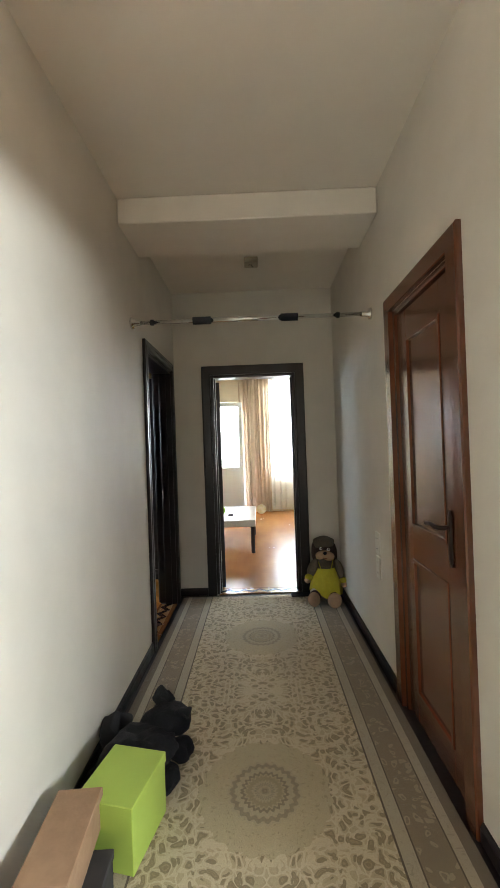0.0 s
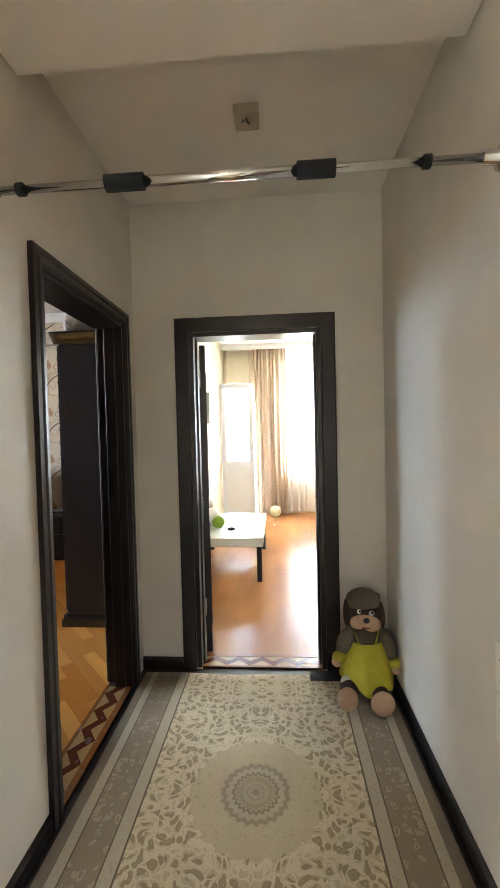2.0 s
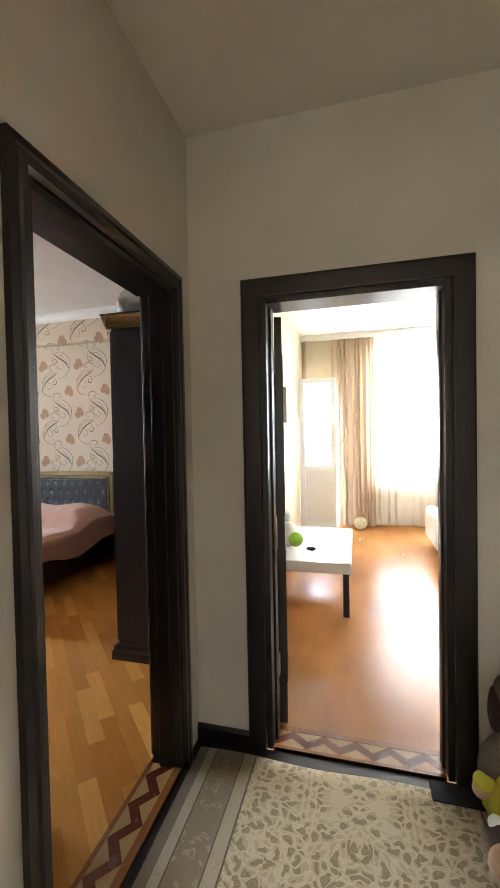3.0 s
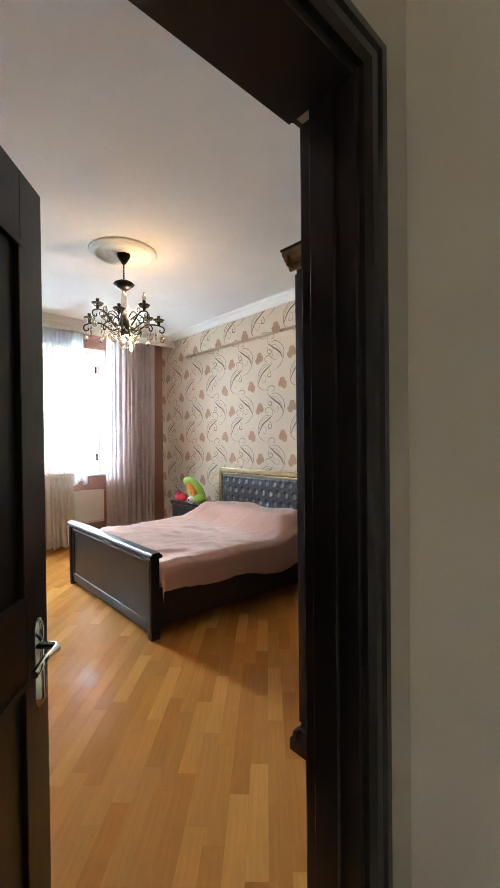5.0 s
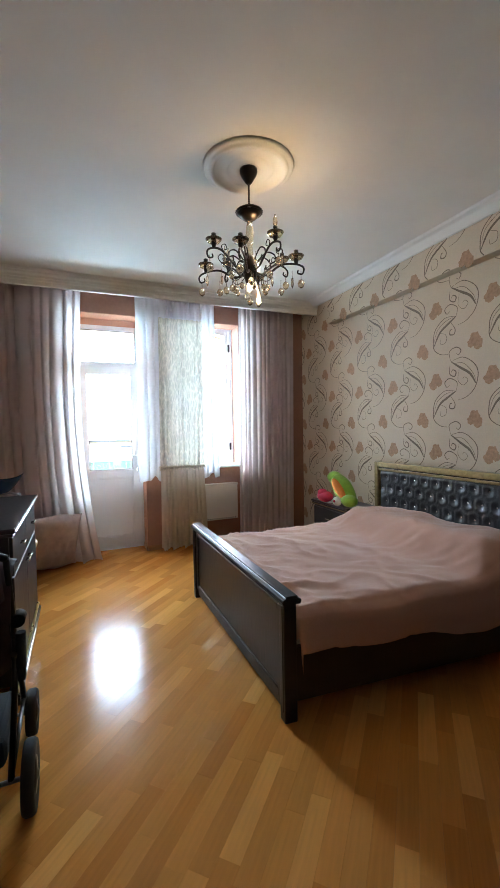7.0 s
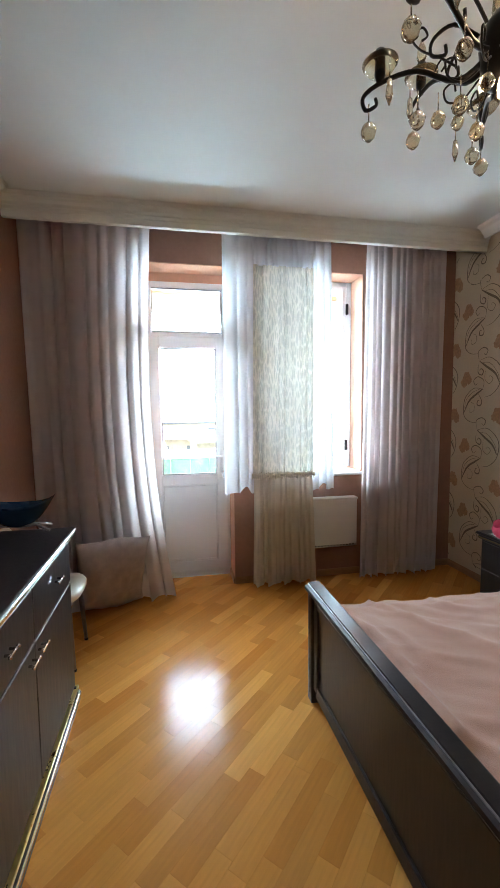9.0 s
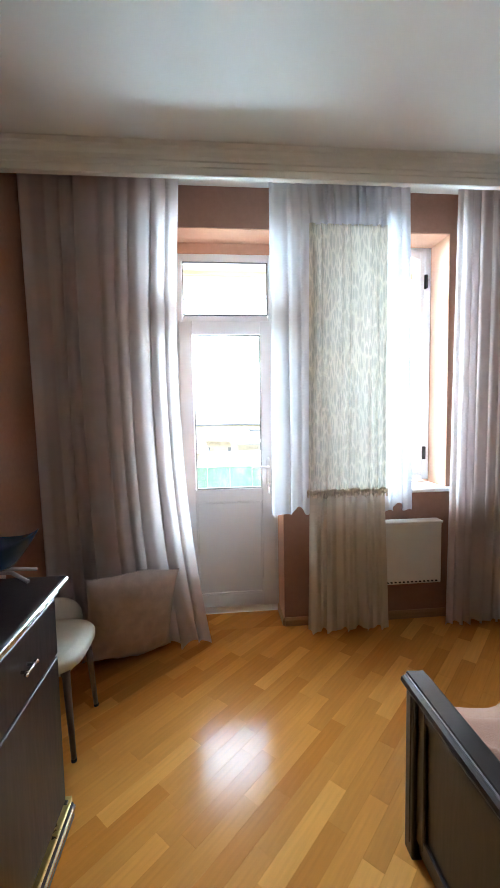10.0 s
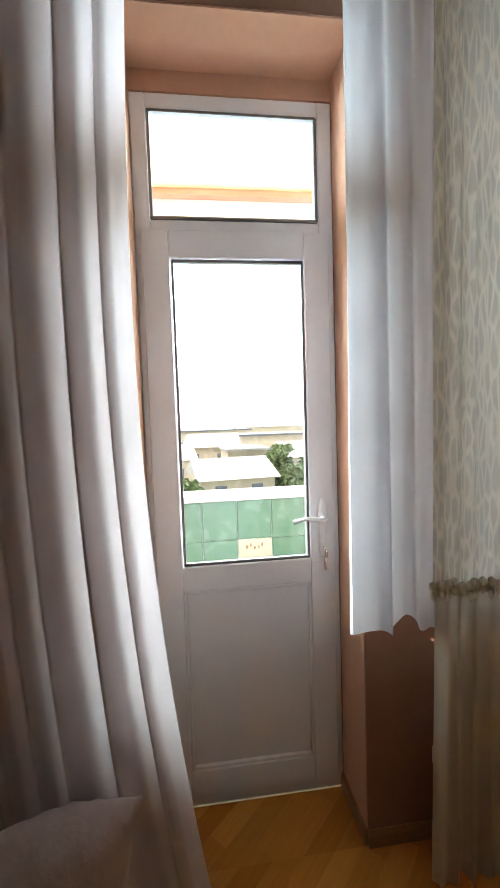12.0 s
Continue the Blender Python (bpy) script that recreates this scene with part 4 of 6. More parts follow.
# nightstands
def nightstand(x0, x1):
    r = thing("nightstand", ((x0 + x1) / 2, 6.0, 0), "small dark wenge nightstand with one drawer beside the bed", "nightstand", "nightstands")
    y0 = 5.99
    part("body", box(x0 + 0.02, x1 - 0.02, y0 + 0.02, BN - 0.02, 0.07, 0.50), WENGE_FLAT, r)
    part("plinth", box(x0 + 0.005, x1 - 0.005, y0 + 0.005, BN - 0.02, 0, 0.07, bevel=0.008), WENGE, r)
    b = bmesh.new()
    bx(b, x0 - 0.012, x1 + 0.012, y0 - 0.012, BN - 0.015, 0.53, 0.55, bevel=0.005)
    bx(b, x0, x1, y0, BN - 0.02, 0.50, 0.53, bevel=0.004)
    part("top", b, WENGE, r)
    part("top_strip", box(x0, x1, y0 - 0.004, y0 + 0.002, 0.508, 0.516), GOLD, r, "gold strip")
    d = part("drawer", box(x0 + 0.035, x1 - 0.035, y0 + 0.002, y0 + 0.02, 0.30, 0.485, bevel=0.003), WENGE_FLAT, r)
    knob_pull(d, ((x0 + x1) / 2, y0 + 0.002, 0.39), (0, -1, 0))
    d = part("door", box(x0 + 0.035, x1 - 0.035, y0 + 0.002, y0 + 0.02, 0.085, 0.29, bevel=0.003), WENGE_FLAT, r)
    r.scale = (1, 1, 1.09)
    return r


nightstand(-5.30, -4.62)
nightstand(-2.64, -2.08)

# ---- hallway things ----
def carpet_material():
    """A beige runner: floral field, striped borders and three round medallions; all from plain coordinates."""
    m = bpy.data.materials.new("runner_carpet")
    m.use_nodes = True
    t = m.node_tree
    b = t.nodes["Principled BSDF"]
    b.inputs["Roughness"].default_value, b.inputs["Sheen Weight"].default_value = 0.95, 0.3
    b.inputs["Specular IOR Level"].default_value = 0.15
    L, N = t.links.new, t.nodes.new

    def val(x):
        return x

    def M(op, *a):
        n = N("ShaderNodeMath")
        n.operation = op
        for k, x in enumerate(a):
            if isinstance(x, (int, float)):
                n.inputs[k].default_value = x
            else:
                L(x, n.inputs[k])
        return n.outputs[0]

    def mixc(f, a, c):
        n = N("ShaderNodeMix")
        n.data_type = "RGBA"
        if isinstance(f, (int, float)):
            n.inputs[0].default_value = f
        else:
            L(f, n.inputs[0])
        for k, x in ((6, a), (7, c)):
            if isinstance(x, tuple):
                n.inputs[k].default_value = (*x, 1)
            else:
                L(x, n.inputs[k])
        return n.outputs[2]

    def band(x, lo, hi):
        return M("MULTIPLY", M("GREATER_THAN", x, lo), M("LESS_THAN", x, hi))
    co, sp = N("ShaderNodeTexCoord"), N("ShaderNodeSeparateXYZ")
    L(co.outputs["Object"], sp.inputs[0])
    x, y = sp.outputs[0], sp.outputs[1]
    ax = M("ABSOLUTE", x)
    # field: mirrored floral cells
    cmb = N("ShaderNodeCombineXYZ")
    L(ax, cmb.inputs[0]), L(M("PINGPONG", y, 0.68), cmb.inputs[1])
    warp = N("ShaderNodeTexNoise")
    warp.inputs["Scale"].default_value = 11
    L(cmb.outputs[0], warp.inputs[0])
    wv = N("ShaderNodeVectorMath")
    wv.operation = "MULTIPLY_ADD"
    L(warp.outputs["Color"], wv.inputs[0])
    wv.inputs[1].default_value = (0.11, 0.11, 0)
    L(cmb.outputs[0], wv.inputs[2])
    vo, ve, vs = N("ShaderNodeTexVoronoi"), N("ShaderNodeTexVoronoi"), N("ShaderNodeTexVoronoi")
    vo.inputs["Scale"].default_value, ve.inputs["Scale"].default_value, vs.inputs["Scale"].default_value = 30, 30, 70
    ve.feature = "DISTANCE_TO_EDGE"
    for v in (vo, ve, vs):
        L(wv.outputs[0], v.inputs[0])
    flower = M("LESS_THAN", vo.outputs["Distance"], 0.40)
    core = band(vo.outputs["Distance"], 0.12, 0.2)
    vine = M("LESS_THAN", ve.outputs["Distance"], 0.10)
    dots = M("LESS_THAN", vs.outputs["Distance"], 0.26)
    CREAM, OLIVE, BROWN, TAN = (0.58, 0.475, 0.31), (0.27, 0.21, 0.115), (0.13, 0.095, 0.06), (0.40, 0.32, 0.19)
    field = mixc(M("MULTIPLY", dots, 0.6), (0.47, 0.375, 0.23), TAN)
    field = mixc(M("MULTIPLY", vine, 0.55), field, (0.66, 0.56, 0.38))
    field = mixc(M("MULTIPLY", flower, 0.9), field, (0.27, 0.21, 0.12))
    field = mixc(M("MULTIPLY", core, 0.5), field, (0.42, 0.32, 0.19))
    # medallions every 1.36 m
    yy = M("SUBTRACT", M("PINGPONG", M("ADD", y, 0.0), 0.68), 0.0)
    rad_ = M("SQRT", M("ADD", M("MULTIPLY", M("MULTIPLY", x, 1.0), x), M("MULTIPLY", yy, yy)))
    ang = M("ARCTAN2", yy, x)
    pet = M("MULTIPLY", M("SINE", M("MULTIPLY", ang, 24)), 0.006)
    rr = M("ADD", rad_, pet)
    med = mixc(M("MULTIPLY", dots, 0.3), (0.44, 0.365, 0.235), (0.34, 0.275, 0.165))
    for lo, hi, c in ((0.0, 0.016, BROWN), (0.03, 0.038, BROWN), (0.05, 0.075, OLIVE), (0.082, 0.096, BROWN), (0.12, 0.14, (0.20, 0.155, 0.10))):
        med = mixc(M("MULTIPLY", band(rr, lo, hi), 0.55), med, c)
    halo = mixc(M("MULTIPLY", dots, 0.5), (0.47, 0.385, 0.235), OLIVE)
    field = mixc(M("LESS_THAN", M("ADD", rad_, M("MULTIPLY", pet, 1.2)), 0.27), field, halo)
    field = mixc(M("LESS_THAN", M("ADD", rad_, pet), 0.15), field, med)
    # borders
    vb = N("ShaderNodeTexVoronoi")
    vb.inputs["Scale"].default_value = 26
    L(wv.outputs[0], vb.inputs[0])
    bfl = band(vb.outputs["Distance"], 0.2, 0.36)
    broad = mixc(M("MULTIPLY", bfl, 0.7), (0.25, 0.195, 0.125), (0.40, 0.32, 0.21))
    col = field
    stripe = mixc(M("MULTIPLY", dots, 0.5), (0.42, 0.35, 0.24), (0.28, 0.225, 0.15))
    for lo, hi, c in ((0.455, 0.463, BROWN), (0.463, 0.512, stripe), (0.512, 0.518, BROWN), (0.518, 0.640, broad), (0.640, 0.646, BROWN), (0.646, 0.685, stripe), (0.685, 0.80, (0.18, 0.14, 0.095))):
        col = mixc(band(ax, lo, hi), col, c)
    pile = N("ShaderNodeTexNoise")
    pile.inputs["Scale"].default_value, pile.inputs["Detail"].default_value = 260, 3
    L(co.outputs["Object"], pile.inputs[0])
    worn = N("ShaderNodeTexNoise")
    worn.inputs["Scale"].default_value = 2.2
    L(co.outputs["Object"], worn.inputs[0])
    hs = N("ShaderNodeHueSaturation")
    L(col, hs.inputs["Color"])
    L(M("ADD", M("MULTIPLY", pile.outputs[0], 0.5), M("ADD", M("MULTIPLY", worn.outputs[0], 0.35), 0.55)), hs.inputs["Value"])
    L(hs.outputs[0], b.inputs["Base Color"])
    bp = N("ShaderNodeBump")
    bp.inputs["Strength"].default_value, bp.inputs["Distance"].default_value = 0.6, 0.003
    L(M("ADD", pile.outputs[0], M("MULTIPLY", flower, 0.3)), bp.inputs["Height"])
    L(bp.outputs[0], b.inputs["Normal"])
    return m


cg = bmesh.new()
rws = []
for j in range(121):
    y = -3.3 + (3.755 + 3.3) * j / 120
    row = []
    for i in range(33):
        x = -0.715 + 1.46 * i / 32
        z = 0.006 + 0.0022 * noise.noise(Vector((x * 2.2, y * 1.6, 0))) + (0.004 * noise.noise(Vector((x * 4, y * 3, 2))) if abs(x) > 0.55 else 0)
        row.append((x, y + (0.008 * math.sin(x * 9) if j == 120 else 0), max(0.002, z)))
    rws.append(row)
rws.append([(x, y + 0.004, -0.004) for x, y, z in rws[-1]])
sheet(cg, rws)
cp = part("runner_carpet", cg, carpet_material(), None, "long beige floral runner carpet with dark striped borders and medallions", "carpet", loose=True)
me_ = cp.data
for v in me_.vertices:
    v.co.x -= 0.015 - cp.location.x * 0
cp.data.update()
shift = cp.location.copy()
for v in me_.vertices:
    v.co += Vector((shift.x, shift.y - 1.58, shift.z))
cp.location = (0.0 + 0.015, 1.58, 0)
LOC[cp] = Vector((0.015, 1.58, 0))

# inlaid thresholds: dark red zigzag in pale maple
MAPLE = mat("pale_maple", (0.50, 0.30, 0.13), 0.25, grain=0.1, scale=12, stretch=(8, 1, 1), var=0.1)
PADAUK = mat("red_inlay", (0.13, 0.028, 0.012), 0.25, grain=0.15, scale=12, var=0.1)
OAKB = mat("threshold_oak", (0.30, 0.12, 0.04), 0.25, grain=0.15, scale=12, var=0.1)


def threshold(name, a, b, lo, hi, axis, z, n):
    r = thing(name, (((a + b) / 2, (lo + hi) / 2, 0) if axis == "x" else ((lo + hi) / 2, (a + b) / 2, 0)), "inlaid wooden threshold strip with a dark red zigzag", "threshold", kind="structure")

    def P(u, s, h):
        return (a + (b - a) * u, s, h) if axis == "x" else (s, a + (b - a) * u, h)

    def slabs(nm, us, material, h0, h1):
        bm = bmesh.new()
        bx(bm, *((min(P(us[0], 0, 0)[0], P(us[1], 0, 0)[0]), max(P(us[0], 0, 0)[0], P(us[1], 0, 0)[0]), lo, hi) if axis == "x" else (lo, hi, min(P(us[0], 0, 0)[1], P(us[1], 0, 0)[1]), max(P(us[0], 0, 0)[1], P(us[1], 0, 0)[1]))), h0, h1)
        part(nm, bm, material, r)
    slabs("base", (0.0, 1.0), MAPLE, z - 0.02, z)
    slabs("edge_strip", (0.0, 0.12), OAKB, z - 0.02, z + 0.0015)
    slabs("edge_strip", (0.80, 1.0), OAKB, z - 0.02, z + 0.0015)
    zz = bmesh.new()
    step = (hi - lo) / n
    for k in range(n):
        s0, s1 = lo + k * step, lo + (k + 1) * step
        u0, u1 = (0.28, 0.64) if k % 2 == 0 else (0.64, 0.28)
        hw = 0.16
        v = [zz.verts.new(P(u, s, z + 0.0012)) for u, s in ((u0 - hw, s0), (u0 + hw, s0), (u1 + hw, s1), (u1 - hw, s1))]
        zz.faces.new(v)
    ob = part("zigzag_inlay", zz, PADAUK, r, "dark red wood zigzag inlay")
    return r


threshold("threshold_bedroom", BE, HX0 - 0.0, 2.838, 3.617, "x", 0.003, 11)
threshold("threshold_living", END + 0.01, END + 0.16, -0.375, 0.38, "y", 0.003, 10)

# doorway pull-up bar
br = thing("pull_up_bar", (0.0, 2.51, 2.16), "chrome wall-to-wall pull-up bar with black foam grips", "exercise bar")
bz = 2.243
b_ = bmesh.new()
tube(b_, [(-0.74, 2.51, bz), (0.77, 2.51, bz)], 0.0125, n=16)
part("inner_tube", b_, CHROME, br)
b_ = bmesh.new()
tube(b_, [(-0.33, 2.51, bz), (0.30, 2.51, bz)], 0.0155, n=16)
part("outer_tube", b_, CHROME, br)
for x0, x1 in ((-0.355, -0.24), (0.21, 0.32)):
    b_ = bmesh.new()
    tube(b_, [(x0, 2.51, bz), (x1, 2.51, bz)], 0.024, n=20)
    part("foam_grip", b_, FOAM, br)
for x in (-0.62, 0.575):
    b_ = bmesh.new()
    tube(b_, [(x - 0.01, 2.51, bz), (x + 0.01, 2.51, bz)], 0.019, n=14)
    part("lock_nut", b_, FOAM, br)
for x, s in ((HX0, 1), (HX1, -1)):
    b_ = bmesh.new()
    tube(b_, [(x, 2.51, bz), (x + s * 0.012, 2.51, bz), (x + s * 0.02, 2.51, bz), (x + s * 0.06, 2.51, bz)], [0.038, 0.036, 0.02, 0.018], n=20)
    part("wall_flange", b_, CHROME, br)

# ceiling bits, sockets
jb = thing("junction_box", (0.03, 3.16, HZ - 0.045), "small square beige ceiling junction box with hanging wires", "junction box")
part("cover", box(-0.025, 0.085, 3.11, 3.22, HZ - 0.045, HZ, bevel=0.006, seg=2), mat("beige_plastic", (0.42, 0.35, 0.26), 0.5, grain=0.05, scale=20), jb)
b_ = bmesh.new()
tube(b_, [(0.03, 3.14, HZ - 0.04), (0.032, 3.14, HZ - 0.06), (0.045, 3.135, HZ - 0.075)], 0.003, n=6)
tube(b_, [(0.02, 3.15, HZ - 0.04), (0.012, 3.15, HZ - 0.055)], 0.003, n=6)
part("wires", b_, FOAM, jb)
hl = thing("ceiling_lamp", (-0.02, 0.97, HZ - 0.09), "round opal glass ceiling lamp on the hallway ceiling", "ceiling lamp")
b_ = bmesh.new()
lathe(b_, [(0.02, -0.085), (0.09, -0.078), (0.135, -0.055), (0.15, -0.025), (0.15, 0.0)], (-0.02, 0.97, HZ), n=32)
part("diffuser", b_, glow("opal_lamp", (1.0, 0.86, 0.66), 1.6), hl)
for z in (0.776, 0.622):
    sk = thing("wall_socket", (HX1, 2.80 - 0.55, z), "ivory double wall socket plate on the cream wall", "socket", "hallway sockets")
    yc = 2.515
    b_ = bmesh.new()
    bx(b_, HX1 - 0.012, HX1, yc - 0.04, yc + 0.04, z - 0.04 - 0.03, z + 0.04 + 0.03, bevel=0.004, seg=2)
    sk.location = (HX1, yc, z)
    LOC[sk] = Vector((HX1, yc, z))
    part("plate", b_, SOCKET, sk)
    for dz in (-0.033, 0.033):
        b_ = bmesh.new()
        for dy in (-0.01, 0.01):
            tube(b_, [(HX1 - 0.0125, yc + dy, z + dz), (HX1 - 0.0135, yc + dy, z + dz)], 0.0028, n=8)
        part("socket_holes", b_, FOAM, sk)

# shoe boxes and the black toy beside the wall
KRAFT = mat("kraft_cardboard", (0.36, 0.215, 0.125), 0.8, grain=0.12, scale=18, bump=0.2, bscale=90, var=0.1)
LIME = mat("lime_card", (0.42, 0.56, 0.10), 0.55, grain=0.03, scale=12, var=0.05)
DARKC = mat("dark_grey_card", (0.045, 0.04, 0.042), 0.7, grain=0.1, scale=20)


def carton(name, label, cx, cy, z0, z1, w, l, turn, material, lid=0.03):
    r = thing(name, (cx, cy, z0), label, "box", "stacked boxes")
    R2 = Matrix.Translation((cx, cy, 0)) @ Matrix.Rotation(radians(turn), 4, "Z")
    b1 = bmesh.new()
    bx(b1, -w / 2 + 0.004, w / 2 - 0.004, -l / 2 + 0.004, l / 2 - 0.004, z0, z1 - 0.004, bevel=0.002)
    bmesh.ops.transform(b1, matrix=R2, verts=b1.verts)
    part("carton", b1, material, r)
    b1 = bmesh.new()
    bx(b1, -w / 2, w / 2, -l / 2, l / 2, z1 - lid, z1, bevel=0.003)
    bmesh.ops.transform(b1, matrix=R2, verts=b1.verts)
    part("lid", b1, material, r)
    return r


carton("shoe_box", "bright lime green cardboard shoe box beside the wall", -0.503, 1.395, 0.008, 0.238, 0.222, 0.26, -12, LIME, 0.04)
carton("shoe_box", "dark grey cardboard box under the brown one", -0.565, 1.08, 0.008, 0.14, 0.20, 0.26, 4, DARKC)
carton("shoe_box", "brown kraft cardboard shoe box on a darker box", -0.60, 1.135, 0.145, 0.27, 0.15, 0.32, 5, KRAFT, 0.03)
PLUSH_BLACK = mat("black_plush", (0.006, 0.006, 0.009), 0.95, bump=0.9, bscale=120, grain=0.2, scale=40)
bt = bmesh.new()
blob(bt, (-0.50, 1.70, 0.13), (0.15, 0.17, 0.13), sub=4, noise_amp=0.06)
blob(bt, (-0.42, 1.86, 0.20), (0.11, 0.10, 0.10), noise_amp=0.02)
blob(bt, (-0.44, 1.92, 0.31), (0.045, 0.04, 0.06), noise_amp=0.01), blob(bt, (-0.33, 1.82, 0.27), (0.04, 0.03, 0.045), noise_amp=0.01)
for px, py, ln in ((-0.37, 1.62, 0.13), (-0.34, 1.80, 0.12), (-0.63, 1.90, 0.13), (-0.66, 1.66, 0.13)):
    blob(bt, (px, py, 0.055), (0.05, ln * 0.7, 0.05), noise_amp=0.02)
tube(bt, [(-0.62, 1.72, 0.12), (-0.68, 1.80, 0.17), (-0.69, 1.92, 0.16), (-0.64, 2.0, 0.08)], [0.05, 0.05, 0.045, 0.03], n=12)
for v in bt.verts:
    n_ = v.co * 16
    v.co = Vector((v.co.x - 0.03 + 0.03 * noise.noise(n_), 1.62 + (v.co.y - 1.7) * 0.85 + 0.03 * noise.noise(n_ + Vector((9, 2, 5))), v.co.z * 0.74 + 0.022 * noise.noise(v.co * 22)))
    v.co.z = max(0.009, v.co.z)
bmesh.ops.translate(bt, verts=bt.verts, vec=(0.01, 0.06, 0))
part("plush_toy", bt, PLUSH_BLACK, None, "floppy black plush animal lying on the runner", "plush toy")

# the seated plush bear in yellow
bear = bmesh.new()
GREY_KNIT = mat("grey_knit", (0.145, 0.115, 0.08), 0.95, bump=0.9, bscale=150, grain=0.2, scale=60)
BEAR_X, BEAR_Y = 0.59, 3.60


def soft(name, bits, material, parent, label=""):
    one = name in ("body", "hood", "muzzle")
    if not one and len(bits) > 1:
        return [soft(name, [bit], material, parent, label) for bit in bits]
    b = bmesh.new()
    for c, r, *rest in bits:
        blob(b, (BEAR_X + c[0], BEAR_Y + c[1], c[2]), r, sub=3, noise_amp=0.006, freq=9, m=rest[0] if rest else None)
    return part(name, b, material, parent, label)


tb = thing("plush_bear", (BEAR_X, BEAR_Y, 0.008), "seated brown plush bear in yellow dungarees leaning in the corner", "plush toy")
TANF = mat("tan_plush", (0.50, 0.31, 0.19), 0.9, bump=0.5, bscale=150, grain=0.1, scale=40)
BROWNF = mat("dark_brown_plush", (0.06, 0.032, 0.024), 0.95, bump=0.8, bscale=120, grain=0.2, scale=40)
YEL = mat("yellow_felt", (0.48, 0.42, 0.03), 0.85, bump=0.5, bscale=60, grain=0.08, scale=25, var=0.1)
Ry = lambda a: Matrix.Rotation(radians(a), 3, "Y")
Rx = lambda a: Matrix.Rotation(radians(a), 3, "X")
soft("body", [((0.0, 0.08, 0.30), (0.115, 0.10, 0.15)), ((0.0, 0.09, 0.38), (0.09, 0.085, 0.08))], GREY_KNIT, tb, "grey knitted body")
soft("head", [((0.0, 0.07, 0.50), (0.095, 0.09, 0.095))], BROWNF, tb, "dark brown head")
soft("hood", [((-0.005, 0.085, 0.56), (0.105, 0.10, 0.075)), ((-0.08, 0.06, 0.585), (0.035, 0.03, 0.035)), ((0.075, 0.08, 0.58), (0.03, 0.03, 0.03))], GREY_KNIT, tb, "grey knitted cap")
soft("ear_flap", [((0.10, 0.08, 0.45), (0.03, 0.05, 0.11)), ((-0.10, 0.09, 0.48), (0.03, 0.05, 0.10))], BROWNF, tb)
soft("muzzle", [((-0.012, -0.015, 0.47), (0.072, 0.05, 0.042)), ((-0.052, -0.02, 0.462), (0.05, 0.045, 0.042)), ((0.032, -0.018, 0.448), (0.055, 0.045, 0.046))], TANF, tb, "tan muzzle")
soft("nose", [((-0.012, -0.066, 0.494), (0.021, 0.015, 0.019))], FOAM, tb, "shiny black nose")
soft("eye", [((-0.045, -0.014, 0.528), (0.015, 0.012, 0.018)), ((0.03, -0.016, 0.518), (0.019, 0.012, 0.017))], SOCKET, tb, "white eyes")
soft("pupil", [((-0.042, -0.023, 0.532), (0.009, 0.006, 0.009)), ((0.032, -0.026, 0.524), (0.010, 0.006, 0.009))], BROWNF, tb)
mo = bmesh.new()
tube(mo, [(BEAR_X - 0.035, BEAR_Y - 0.055, 0.448), (BEAR_X - 0.01, BEAR_Y - 0.06, 0.441), (BEAR_X + 0.01, BEAR_Y - 0.058, 0.444)], 0.003, n=6)
part("mouth", mo, mat("red_thread", (0.25, 0.03, 0.02), 0.8), tb)
soft("arm", [((-0.13, 0.01, 0.33), (0.048, 0.06, 0.105), Ry(24))], GREY_KNIT, tb, "grey knitted sleeve")
soft("arm", [((0.135, 0.02, 0.30), (0.045, 0.055, 0.11), Ry(-14))], GREY_KNIT, tb, "grey knitted sleeve")
soft("cuff", [((-0.175, -0.03, 0.25), (0.042, 0.042, 0.033)), ((0.165, -0.01, 0.205), (0.04, 0.04, 0.03))], YEL, tb, "yellow cuffs")
soft("hand", [((-0.19, -0.04, 0.225), (0.032, 0.034, 0.03)), ((0.175, -0.015, 0.17), (0.03, 0.032, 0.036))], TANF, tb, "tan hand")
sk_ = bmesh.new()
rws = []
for j in range(13):
    s = j / 12
    row = []
    for k in range(49):
        a = 2 * math.pi * k / 48
        rx_, ry_ = 0.112 + 0.052 * s ** 0.8, 0.10 + 0.085 * s
        w = 1 + 0.05 * s * math.sin(a * 7 + 1) + 0.03 * s * math.sin(a * 13)
        row.append((BEAR_X + rx_ * w * math.cos(a), BEAR_Y + 0.06 - 0.045 * s + ry_ * w * math.sin(a), 0.33 - 0.235 * s + 0.012 * math.sin(a * 5) * s))
    rws.append(row)
sheet(sk_, rws)
part("dungaree_skirt", sk_, YEL, tb, "wrinkled yellow dungarees skirt")
st = bmesh.new()
tube(st, [(BEAR_X + 0.045, BEAR_Y - 0.028, 0.32), (BEAR_X + 0.06, BEAR_Y - 0.025, 0.37), (BEAR_X + 0.085, BEAR_Y + 0.02, 0.43)], 0.011, n=8, flat=0.4)
part("strap", st, YEL, tb)
st = bmesh.new()
tube(st, [(BEAR_X - 0.05, BEAR_Y - 0.028, 0.32), (BEAR_X - 0.065, BEAR_Y - 0.02, 0.37), (BEAR_X - 0.085, BEAR_Y + 0.03, 0.42)], 0.010, n=8, flat=0.4)
part("strap", st, YEL, tb)
soft("leg", [((-0.125, -0.10, 0.085), (0.058, 0.10, 0.06)), ((0.045, -0.12, 0.075), (0.062, 0.11, 0.062))], BROWNF, tb, "dark brown legs")
